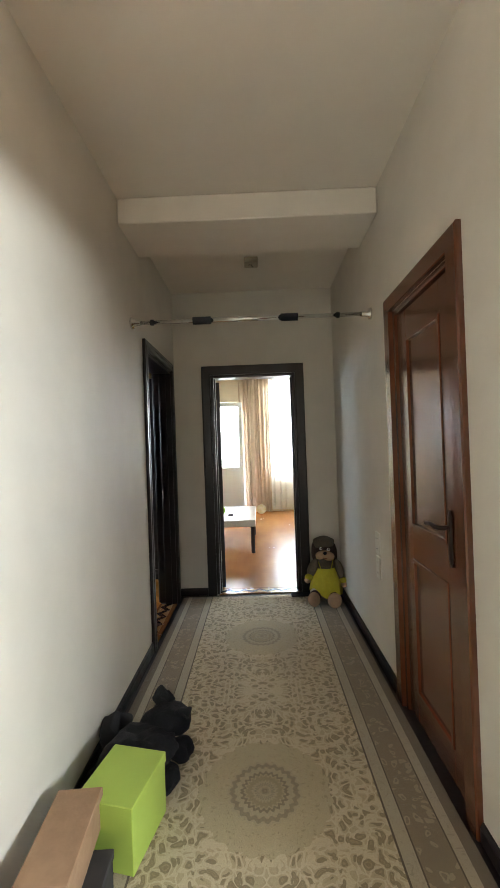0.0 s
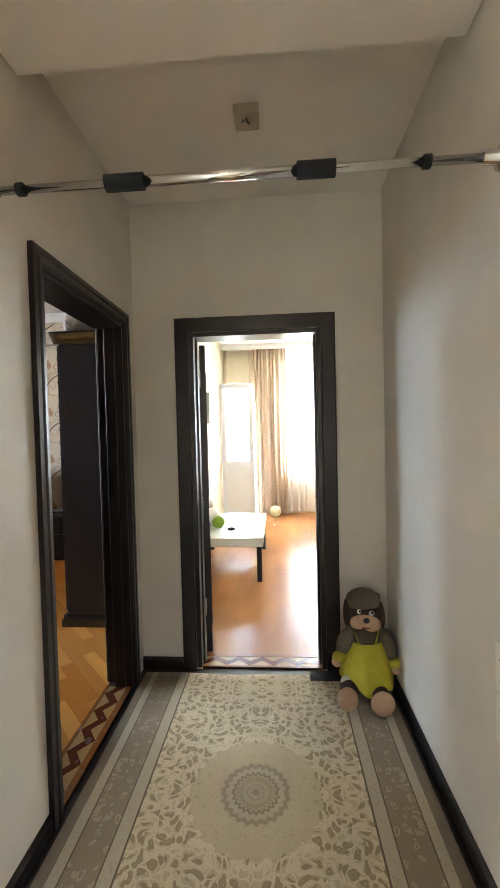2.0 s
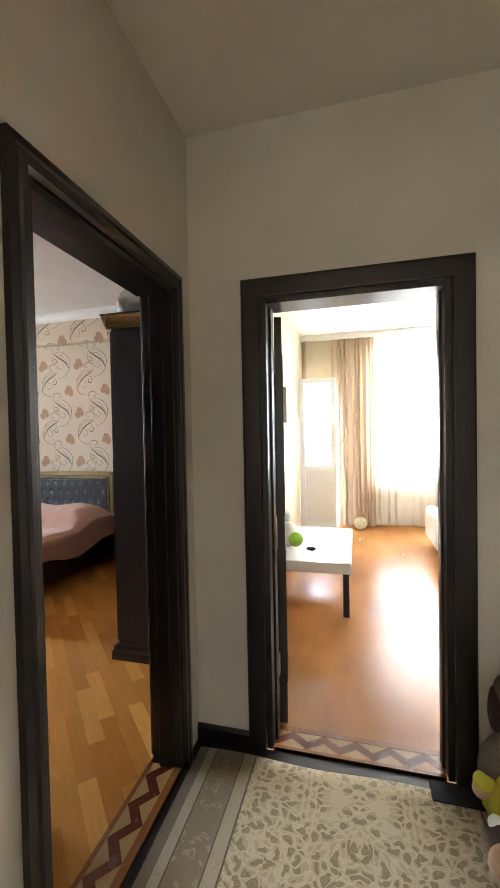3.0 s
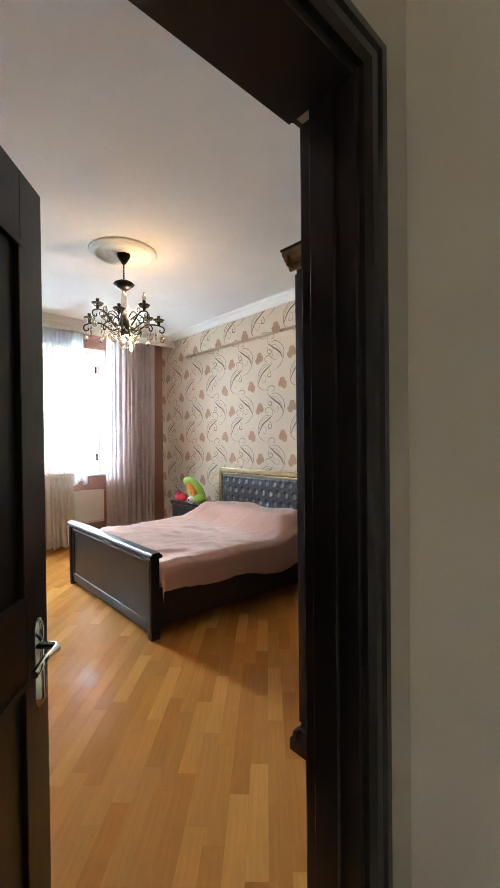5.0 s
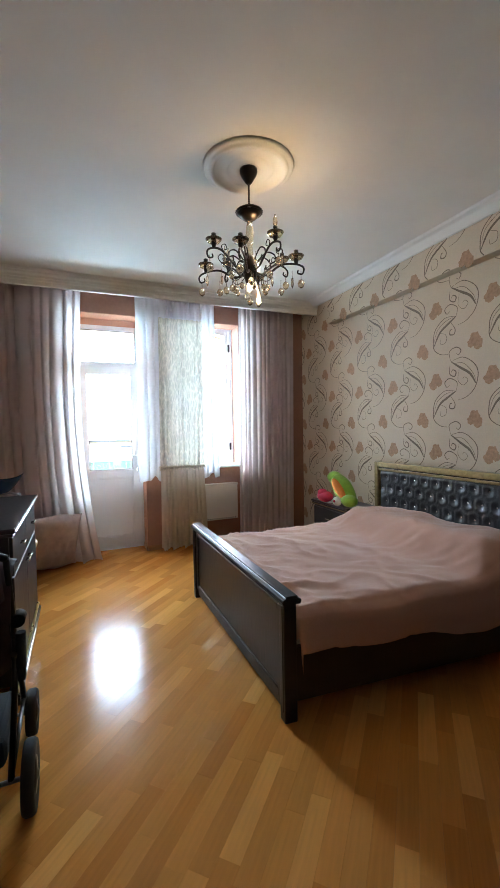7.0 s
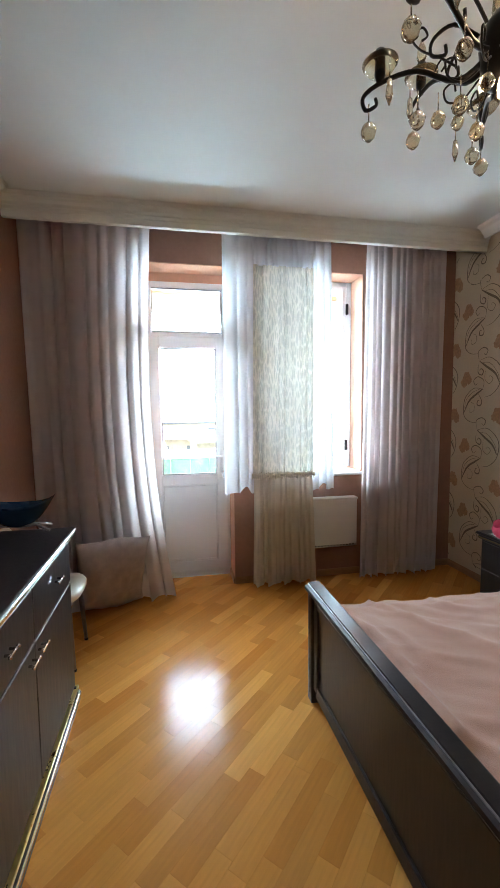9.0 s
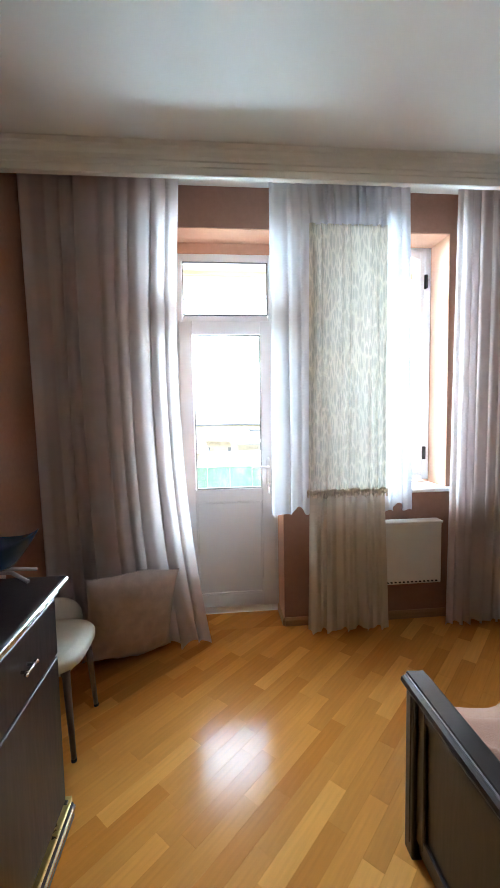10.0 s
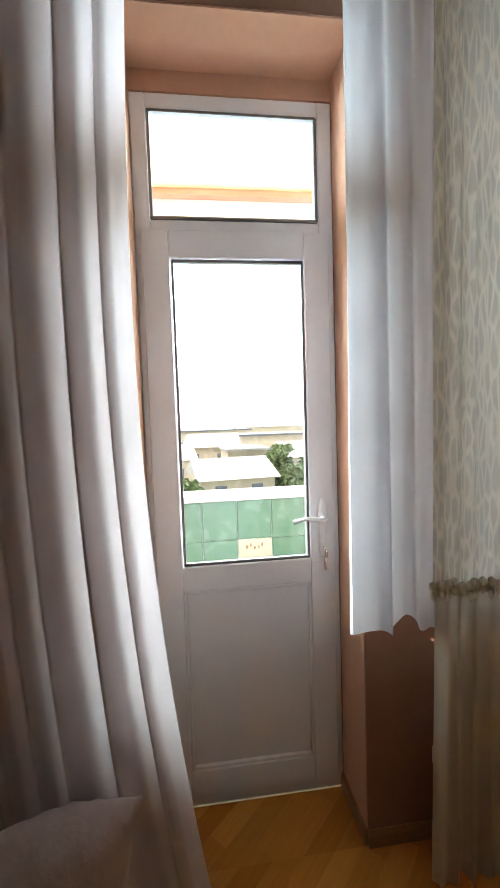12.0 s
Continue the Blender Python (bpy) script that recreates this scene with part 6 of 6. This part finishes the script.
for x, y in ((0.20, 0.235), (0.20, -0.20), (-0.24, 0.20), (-0.24, -0.20)):
    r = 0.125 if x > 0 else 0.10
    w = bmesh.new()
    lathe(w, [(r * 0.55, -0.018), (r * 0.8, -0.022), (r * 0.94, -0.022), (r, -0.012), (r, 0.012), (r * 0.94, 0.022), (r * 0.8, 0.022), (r * 0.55, 0.018)], sp_(x, y, r), n=28, m=Matrix.Rotation(radians(90), 3, "X"))
    wl = part("wheel", w, RUB, strl)
    w = bmesh.new()
    lathe(w, [(0.012, -0.03), (0.02, -0.024), (r * 0.5, -0.02), (r * 0.5, 0.02), (0.02, 0.024), (0.012, 0.03)], sp_(x, y, r), n=16, m=Matrix.Rotation(radians(90), 3, "X"))
    part("hub", w, BLACK_METAL, wl)
for s in (1, -1):
    w = bmesh.new()
    yy = 0.17 * s
    tube(w, [sp_(0.20, yy, 0.125), sp_(0.02, yy, 0.38), sp_(-0.02, yy, 0.55), sp_(0.02, yy, 0.72), sp_(0.12, yy, 0.95)], 0.012, n=10)
    tube(w, [sp_(-0.24, yy, 0.10), sp_(-0.18, yy, 0.28), sp_(0.02, yy, 0.52)], 0.012, n=10)
    tube(w, [sp_(0.20, yy, 0.125), sp_(-0.24, yy, 0.20)], 0.009, n=8)
    part("side_frame", w, BLACK_METAL, strl)
    w = bmesh.new()
    tube(w, [sp_(0.0, yy + 0.02 * s, 0.40), sp_(0.0, yy + 0.025 * s, 0.60)], 0.02, n=10)
    tube(w, [sp_(0.03, yy + 0.02 * s, 0.66), sp_(-0.03, yy + 0.02 * s, 0.66)], 0.028, n=12)
    part("joint_cover", w, FOAM, strl)
w = bmesh.new()
tube(w, [sp_(0.20, -0.20, 0.125), sp_(0.20, 0.235, 0.125)], 0.009, n=8)
part("axle", w, SILVER, strl)
w = bmesh.new()
tube(w, [sp_(-0.24, -0.20, 0.10), sp_(-0.24, 0.20, 0.10)], 0.008, n=8)
part("axle", w, SILVER, strl)
w = bmesh.new()
tube(w, [sp_(0.12, -0.17, 0.95), sp_(0.15, -0.12, 0.985), sp_(0.15, 0.12, 0.985), sp_(0.12, 0.17, 0.95)], 0.015, n=10)
part("push_handle", w, FOAM, strl)
w = bmesh.new()
rws = []
for j in range(15):
    s = j / 14
    x_, z_ = (-0.20 + 0.30 * s, 0.42 - 0.06 * s) if s < 0.5 else (-0.05 + 0.22 * (s - 0.5) * 2, 0.39 + 0.48 * (s - 0.5) * 2)
    rws.append([sp_(x_ + 0.05 * (1 - (2 * i / 14 - 1) ** 2), -0.16 + 0.32 * i / 14, z_ + 0.05 * abs(2 * i / 14 - 1) ** 2) for i in range(15)])
sheet(w, rws)
so = part("seat", w, PLUM, strl, "plum coloured fabric seat")
so.modifiers.new("thick", "SOLIDIFY").thickness = 0.02
w = bmesh.new()
rws = []
for j in range(9):
    a = radians(10 + 100 * j / 8)
    rws.append([sp_(0.06 + 0.20 * math.cos(a) - 0.12, -0.18 + 0.36 * i / 8, 0.66 + 0.26 * math.sin(a) * (1 - 0.12 * (2 * i / 8 - 1) ** 2)) for i in range(9)])
sheet(w, rws)
ho = part("hood", w, PLUM, strl, "black fabric hood")
ho.modifiers.new("thick", "SOLIDIFY").thickness = 0.012
w = bmesh.new()
bx(w, *[c for p in ((S0.x - 0.20, S0.x + 0.16), (S0.y - 0.15, S0.y + 0.15), (0.14, 0.26)) for c in p], bevel=0.03, seg=2)
part("basket", w, FOAM, strl)
strl.location += Vector((-0.05, -0.10, 0))

# ---- living room ----
WHITE_L = mat("white_lacquer", (0.80, 0.78, 0.74), 0.3, grain=0.02, scale=8)
tbl = thing("low_table", (-0.47, 5.85, 0), "low white rectangular table with black square legs", "table")
part("top", box(-0.93 + 0.12, -0.035, 5.27, 6.50, 0.36, 0.45, bevel=0.006), WHITE_L, tbl)
for x in (-0.76, -0.10):
    for y in (5.30, 6.42):
        part("leg", box(x, x + 0.05, y, y + 0.05, 0, 0.36, bevel=0.003), WENGE_FLAT, tbl)
pt = thing("plush_rabbit", (-0.62, 5.72, 0.45), "white and green plush toy sitting on the low table", "plush toy")
b_ = bmesh.new()
blob(b_, (-0.62, 5.72, 0.56), (0.12, 0.12, 0.12), noise_amp=0.02), blob(b_, (-0.66, 5.74, 0.72), (0.08, 0.08, 0.07)), blob(b_, (-0.68, 5.74, 0.80), (0.03, 0.03, 0.04))
part("body", b_, WHT, pt)
b_ = bmesh.new()
blob(b_, (-0.52, 5.62, 0.535), (0.07, 0.06, 0.07), noise_amp=0.01)
part("bow", b_, GRN, pt, "pale green bow")
b_ = bmesh.new()
blob(b_, (-0.38, 5.55, 0.475), (0.05, 0.035, 0.025), sub=2, noise_amp=0.01)
part("toy_car", b_, BLACK_METAL, None, "tiny dark toy lying on the low table", "toy")
lc = curtain("living_curtain", "x", BEIGE_DRAPE, 0, lerp(-0.36, -0.36), lerp(0.29, 0.29), 0.02, 2.98, 9, 0.04, seed=21)
ls = curtain("living_sheer", "x", LIV_SHEER, 0, lerp(0.26, 0.26), lerp(2.8, 2.8), 0.05, 2.98, 20, 0.025, seed=22)
lf = curtain("living_curtain", "x", BEIGE_DRAPE, 0, lerp(-0.83, -0.83), lerp(-0.76, -0.77), 0.02, 2.98, 3, 0.03, seed=23)
for c_, yl, lb in ((lc, 8.58, "long beige living room curtain gathered beside the window"), (ls, 8.63, "translucent white sheer curtain across the living room window"), (lf, 8.60, "narrow beige curtain beside the living room balcony door")):
    c_.location = (0, 0, c_.location.z)
    me_ = c_.data
    off = LOC[c_]
    for v in me_.vertices:
        wx, wy = v.co.x + off.x, v.co.y + off.y
        v.co.x, v.co.y = wy, yl + wx
    cxm = sum(v.co.x for v in me_.vertices) / len(me_.vertices)
    for v in me_.vertices:
        v.co.x -= cxm
        v.co.y -= yl
    c_.location = (cxm, yl, c_.location.z)
    tagged(c_, lb, "curtain", "living room curtains")
# open white balcony door leaf
ld = thing("door_living_balcony", (-0.60, 8.25, 0), "white glazed balcony door leaf standing open in the living room", "door", kind="structure")
b_ = bmesh.new()
for a in ((-0.87, -0.79, 0.03, 2.33), (-0.40, -0.32, 0.03, 2.33), (-0.79, -0.40, 0.03, 0.12), (-0.79, -0.40, 2.25, 2.33), (-0.79, -0.40, 0.92, 1.0)):
    bx(b_, a[0] + 0.04, a[1] + 0.04, 8.22, 8.27, a[2], a[3], bevel=0.003)
part("frame", b_, PVC, ld)
part("lower_panel", box(-0.75, -0.36, 8.235, 8.255, 0.12, 0.92), PVC, ld)
part("pane", box(-0.75, -0.36, 8.24, 8.246, 1.0, 2.25), PANE, ld)
lever("handle", ld, (-0.32, 8.22, 1.12), (-1, 0, 0), (0, -1, 0), PVC)
b_ = bmesh.new()
blob(b_, (0.06, 8.40, 0.10), (0.10, 0.10, 0.10), sub=3)
part("ball", b_, mat("yellow_ball", (0.60, 0.55, 0.25), 0.4, grain=0.15, scale=14, second=(0.75, 0.75, 0.7)), None, "small yellow and white ball on the living room floor", "ball")
# couch under a white cover, built with an armchair's shape
sf = thing("armchair", (1.45, 7.9, 0), "low white couch, shaped as an armchair, near the living room window", "armchair")
part("base", box(1.05, 1.85, 7.5, 8.3, 0.08, 0.36, bevel=0.05, seg=3), WHT, sf)
part("armrest", box(0.98, 1.14, 7.5, 8.3, 0.1, 0.52, bevel=0.06, seg=3), WHT, sf)
part("backrest", box(1.1, 1.85, 8.15, 8.32, 0.3, 0.85, bevel=0.06, seg=3), WHT, sf)
part("plinth", box(1.08, 1.82, 7.53, 8.27, 0, 0.08), WENGE_FLAT, sf)
sf.location += Vector((-0.10, -0.55, 0))
pd = thing("pendant_lamp", (0.87, 6.33, 2.6), "small pale glass pendant lamp hanging from the living room ceiling", "pendant lamp")
b_ = bmesh.new()
tube(b_, [(0.87, 6.33, 2.72), (0.87, 6.33, LZ)], 0.006, n=8)
part("rod", b_, CHROME, pd)
b_ = bmesh.new()
lathe(b_, [(0.05, LZ - 0.03), (0.06, LZ - 0.02), (0.06, LZ)], (0.87, 6.33, 0), n=20)
part("canopy", b_, CHROME, pd)
b_ = bmesh.new()
lathe(b_, [(0.03, 2.50), (0.075, 2.53), (0.095, 2.60), (0.075, 2.68), (0.03, 2.72)], (0.87, 6.33, 0), n=24)
part("shade", b_, WHITE_L, pd, "pale glass shade")
# flat screen on the living room wall with a pale case
hx_ = thing("wall_speaker", (LX0, 6.6, 1.75), "dark flat wall screen with a pale box beside it", "wall screen")
part("screen", box(LX0, LX0 + 0.05, 6.2, 6.5, 1.62, 2.02, bevel=0.006), BLACK_METAL, hx_)
part("case", box(LX0, LX0 + 0.11, 6.5, 6.72, 1.62, 2.02, bevel=0.01), SOCKET, hx_, "pale plastic case")
structure("trim_living_crown", box(LX0, LX1, LY1 - 0.25, LY1 - 0.2, 2.96, LZ), BED_CEIL, "white pelmet board above the living room curtains")

# ---- balcony and outdoors ----
TILE = mat("green_marbled_tile", (0.09, 0.23, 0.15), 0.25, grain=0.25, scale=9, var=0.15, second=(0.20, 0.36, 0.27))
TILE2 = mat("pale_decor_tile", (0.55, 0.55, 0.42), 0.3, grain=0.1, scale=9)
AWN = mat("yellow_plaster", (0.80, 0.55, 0.27), 0.8, grain=0.06, scale=12, var=0.06)
structure("floor_balcony", box(-7.45, BW - 0.38, 1.6, 7.2, -0.16, -0.03), mat("balcony_screed", (0.35, 0.33, 0.30), 0.9, grain=0.1, scale=12), "grey balcony floor slab")
structure("ceiling_balcony", box(-7.40, BW - 0.38, 1.6, 7.2, 2.905, 2.98), AWN, "yellow painted balcony ceiling")
structure("beam_balcony_lip", box(-7.42, -7.36, 1.6, 7.2, 2.87, 2.904), PEACH, "peach painted lip of the balcony ceiling")
structure("beam_balcony", box(-7.56, -7.42, 1.6, 7.2, 2.70, 3.05), PVC, "white beam along the balcony edge")
parap = thing("parapet", (-7.46, 4.0, 0), "balcony parapet with green marbled tiles and a white cap", "parapet", kind="structure")
part("core", box(-7.54, -7.415, 1.6, 7.2, -0.03, 1.0), PVC, parap)
part("cap", box(-7.58, -7.38, 1.6, 7.2, 1.0, 1.045, bevel=0.006), PVC, parap, "white parapet cap")
for r in range(4):
    for c in range(9):
        y0 = 3.0 + c * 0.225
        z1 = 0.995 - r * 0.255
        part("tile", box(-7.413, -7.405, y0 + 0.002, y0 + 0.223, z1 - 0.252, z1, bevel=0.001), TILE2 if (r == 1 and c == 4) else TILE, parap, "pale decorated tile" if (r == 1 and c == 4) else "")
ds_ = bmesh.new()
for k in range(5):
    blob(ds_, (-7.404, 3.96 + k * 0.025, 0.69 + 0.012 * math.sin(k * 2)), (0.001, 0.008, 0.014), sub=1)
part("tile_print", ds_, MOTIF_ROSE, parap, "small faded flower print")

GRASS = mat("town_ground", (0.11, 0.12, 0.06), 1.0, grain=0.3, scale=0.3, second=(0.22, 0.19, 0.14))
gb = bmesh.new()
bx(gb, -3000, 3000, -3000, 3000, -10.2, -10)
structure("ground", gb, GRASS, "flat green and dusty ground of the town far below")
# leaf greens are lightened, with the distant haze put into the colour
CROWN = mat("haze_pale_leaves", (0.19, 0.26, 0.13), 0.9, grain=0.3, scale=1.2, second=(0.13, 0.19, 0.10), var=0.3)
TRUNK = mat("tree_bark", (0.10, 0.07, 0.05), 0.9, grain=0.2, scale=3)
HOUSE = mat("house_plaster", (0.62, 0.55, 0.44), 0.9, grain=0.06, scale=0.8, var=0.1)
ROOF = mat("tin_roof", (0.50, 0.50, 0.50), 0.6, grain=0.1, scale=1.5, var=0.1)
ROOF2 = mat("dark_roof", (0.16, 0.19, 0.23), 0.7, grain=0.1, scale=1.5)


def tree(x, y, h, w, seed):
    r = random.Random(seed)
    t = thing("tree", (x, y, -10), "leafy green tree in a garden among the houses", "tree", "garden trees")
    b1 = bmesh.new()
    tube(b1, [(x, y, -10), (x + 0.1, y, -10 + h * 0.4), (x, y, -10 + h * 0.8)], [w * 0.07, w * 0.05, w * 0.015], n=8)
    for k in range(5):
        a = r.random() * 6.28
        tube(b1, [(x, y, -10 + h * 0.35), (x + w * 0.35 * math.cos(a), y + w * 0.35 * math.sin(a), -10 + h * (0.5 + 0.3 * r.random()))], [w * 0.03, w * 0.008], n=5)
    part("trunk", b1, TRUNK, t)
    vs, fs = [], []
    for k in range(1500):
        a, u = r.random() * 6.28, r.random()
        rr = w * 0.5 * math.sqrt(r.random()) * (0.55 + 0.6 * math.sin(math.pi * min(1, 0.15 + u * 0.85)))
        rr *= 1 + 0.3 * noise.noise(Vector((math.cos(a) * 1.5, math.sin(a) * 1.5, u * 3 + seed)))
        c = Vector((rr * math.cos(a), rr * math.sin(a), h * (0.28 + 0.72 * u)))
        s = w * 0.045 * (0.6 + r.random())
        q = Euler((r.random() * 3, r.random() * 3, r.random() * 3)).to_matrix()
        i = len(vs)
        vs += [tuple(c + q @ Vector(p)) for p in ((-s, -s, 0), (s, -s * 0.6, s * 0.3), (s * 0.8, s, 0), (-s * 0.7, s * 0.8, s * 0.3))]
        fs.append((i, i + 1, i + 2, i + 3))
    me = bpy.data.meshes.new("crown")
    me.from_pydata(vs, [], fs)
    me.materials.append(CROWN)
    ob = new("crown", me)
    ob.parent = t


def house(x, y, w, d, h, roof, turn, rm, base=-10):
    t = thing("house", (x, y, base), "two-storey plastered house with a pitched roof" if roof else "flat-roofed pale plastered house among gardens", "house", "town houses")
    T = Matrix.Translation((x, y, 0)) @ Matrix.Rotation(radians(turn), 4, "Z")
    b1 = bmesh.new()
    bx(b1, -w / 2, w / 2, -d / 2, d / 2, base, base + h)
    bmesh.ops.transform(b1, matrix=T, verts=b1.verts)
    part("wall", b1, HOUSE, t)
    b1 = bmesh.new()
    if roof:
        e = 0.5
        v = [b1.verts.new(p) for p in ((-w / 2 - e, -d / 2 - e, base + h), (w / 2 + e, -d / 2 - e, base + h), (w / 2 + e, d / 2 + e, base + h), (-w / 2 - e, d / 2 + e, base + h), (0, -d / 2 - e, base + h + roof), (0, d / 2 + e, base + h + roof))]
        for f in ((0, 1, 4), (1, 2, 5, 4), (2, 3, 5), (3, 0, 4, 5), (3, 2, 1, 0)):
            b1.faces.new([v[k] for k in f])
    else:
        bx(b1, -w / 2 - 0.4, w / 2 + 0.4, -d / 2 - 0.4, d / 2 + 0.4, base + h, base + h + 0.35)
    bmesh.ops.transform(b1, matrix=T, verts=b1.verts)
    part("roof", b1, rm, t)
    n = max(2, int(d / 3.2))
    for fl in range(max(1, int(h / 3))):
        for k in range(n):
            yy = -d / 2 + (k + 0.5) * d / n
            b1 = bmesh.new()
            bx(b1, w / 2, w / 2 + 0.05, yy - 0.55, yy + 0.55, base + 1.0 + fl * 3, base + 2.4 + fl * 3)
            bmesh.ops.transform(b1, matrix=T, verts=b1.verts)
            part("window", b1, ROOF2, t)


house(-47, 6.5, 9, 7, 6.0, 1.6, 8, ROOF)
house(-85, 6.0, 10, 9, 6.6, 2.4, -12, ROOF)
house(-70, 10.3, 8, 6, 6.8, 0, 5, ROOF)
house(-95, 18.0, 12, 16, 8.0, 0, 0, ROOF2)
house(-130, 7.0, 14, 22, 8.4, 0, 4, ROOF2)
house(-60, 20.5, 10, 12, 6.5, 1.8, -6, ROOF)
house(-62, -4, 10, 12, 6.5, 1.8, 10, ROOF)
house(-160, 30.0, 14, 26, 8.6, 2.0, 2, ROOF)
house(-150, -12.0, 14, 26, 8.2, 2.0, 2, ROOF)
for k, (x, y, h, w) in enumerate(((-38, 9.5, 6.2, 5), (-50, 12.2, 8.6, 5), (-44, 12.5, 7.5, 5), (-56, 8.8, 6.0, 5), (-62, 9.0, 6.5, 6), (-34, 7.0, 4.6, 4), (-78, 12.0, 7.0, 6), (-48, 16.0, 8.0, 6), (-90, 10.5, 7.4, 7), (-40, 2.0, 7, 6), (-58, 14.5, 8.8, 6), (-105, 13.0, 8.4, 8))):
    tree(x, y, h * 0.9, w * 0.75, k + 5)
bd_ = bmesh.new()
for a in ((-420, -419, -700, 700), (-400, 700, 419, 420)):
    bx(bd_, a[0], a[1], a[2], a[3], -40, 900)
sky_card = structure("backdrop", bd_, glow("bright_haze", (0.78, 0.90, 1.0), 6.0), "plain bright hazy sky beyond the town")

# ---- parquet: diagonal planks, the nearest as pieces of their own ----
def clip_poly(poly, x0, x1, y0, y1):
    for ax, v, keep in ((0, x0, 1), (0, x1, -1), (1, y0, 1), (1, y1, -1)):
        out = []
        for k in range(len(poly)):
            p, q = poly[k], poly[(k + 1) % len(poly)]
            pin, qin = (p[ax] - v) * keep >= 0, (q[ax] - v) * keep >= 0
            if pin:
                out.append(p)
            if pin != qin:
                t = (v - p[ax]) / (q[ax] - p[ax])
                out.append((p[0] + (q[0] - p[0]) * t, p[1] + (q[1] - p[1]) * t))
        poly = out
        if len(poly) < 3:
            return []
    return poly


pl_parent = thing("parquet", (-3.5, 4.4, -0.004), "glossy honey coloured diagonal oak parquet flooring", "floor", kind="structure")
PW, PL_, GAP = 0.078, 0.48, 0.0003
rnd = random.Random(11)
joined = bmesh.new()
near = []
shared = bpy.data.meshes.new("plank")
sbm = bmesh.new()
bx(sbm, -PL_ / 2 + GAP, PL_ / 2 - GAP, -PW / 2 + GAP, PW / 2 - GAP, 0, 0.0045, bevel=0.0002)
sbm.to_mesh(shared)
sbm.free()
shared.materials.append(PARQUET)
c45 = math.cos(radians(45))
for r in range(-70, 75):
    off = rnd.random() * PL_
    for c in range(-9, 10):
        u, v = c * PL_ + off, r * PW
        # the long side runs towards -x, +y
        cx, cy = -3.5 + (-u - v) * c45, 4.4 + (u - v) * c45
        cor = []
        for a, b in ((-1, -1), (1, -1), (1, 1), (-1, 1)):
            uu, vv = u + a * (PL_ / 2 - GAP), v + b * (PW / 2 - GAP)
            cor.append((-3.5 + (-uu - vv) * c45, 4.4 + (uu - vv) * c45))
        poly = clip_poly(cor, BW + 0.002, BE - 0.002, BS + 0.002, BN - 0.002)
        door_bit = clip_poly(cor, BW - 0.236, BW + 0.002, 3.486, 4.214)
        if len(door_bit) > 2:
            bot = [joined.verts.new((x, y, -0.004)) for x, y in door_bit]
            tp_ = [joined.verts.new((x, y, 0.0005)) for x, y in door_bit]
            joined.faces.new(tp_)
        if len(poly) < 3:
            continue
        whole = len(poly) == 4 and all(abs(p[0] - q[0]) < 1e-6 and abs(p[1] - q[1]) < 1e-6 for p, q in zip(poly, cor))
        walkway = whole and cy < 4.45 + 0.12 * (-cx - 3) and cx > -5.9 and cy > 3.05
        if walkway:
            near.append((cx, cy))
        else:
            tp_ = [joined.verts.new((x, y, 0.0005)) for x, y in poly]
            joined.faces.new(tp_)
            bt = [joined.verts.new((x, y, -0.004)) for x, y in poly]
            n = len(poly)
            for k in range(n):
                joined.faces.new((bt[k], bt[(k + 1) % n], tp_[(k + 1) % n], tp_[k]))
for v in [v for v in joined.verts if not v.link_faces]:
    joined.verts.remove(v)


def rest_planks():
    """The joined planks carry their own frame, so that the grain runs along them."""
    for v in joined.verts:
        x, y = v.co.x + 3.5, v.co.y - 4.4
        v.co.x, v.co.y = (-x + y) * c45, (-x - y) * c45
    bmesh.ops.recalc_face_normals(joined, faces=joined.faces)
    me = bpy.data.meshes.new("parquet_rest")
    joined.to_mesh(me)
    joined.free()
    me.materials.append(PARQUET)
    ob = tagged(new("parquet_rest", me), kind="stuff")
    ob.parent = pl_parent
    ob.matrix_local = pose(0, 0, 0.004, 0, 0, 0) @ Matrix(((-c45, -c45, 0, 0), (c45, -c45, 0, 0), (0, 0, 1, 0), (0, 0, 0, 1)))
    return ob


rest_planks()
for cx, cy in near[:420]:
    ob = new("plank", shared)
    ob.parent = pl_parent
    ob.matrix_local = Matrix.Translation((cx + 3.5, cy - 4.4, 0.0)) @ Matrix.Rotation(radians(135), 4, "Z")
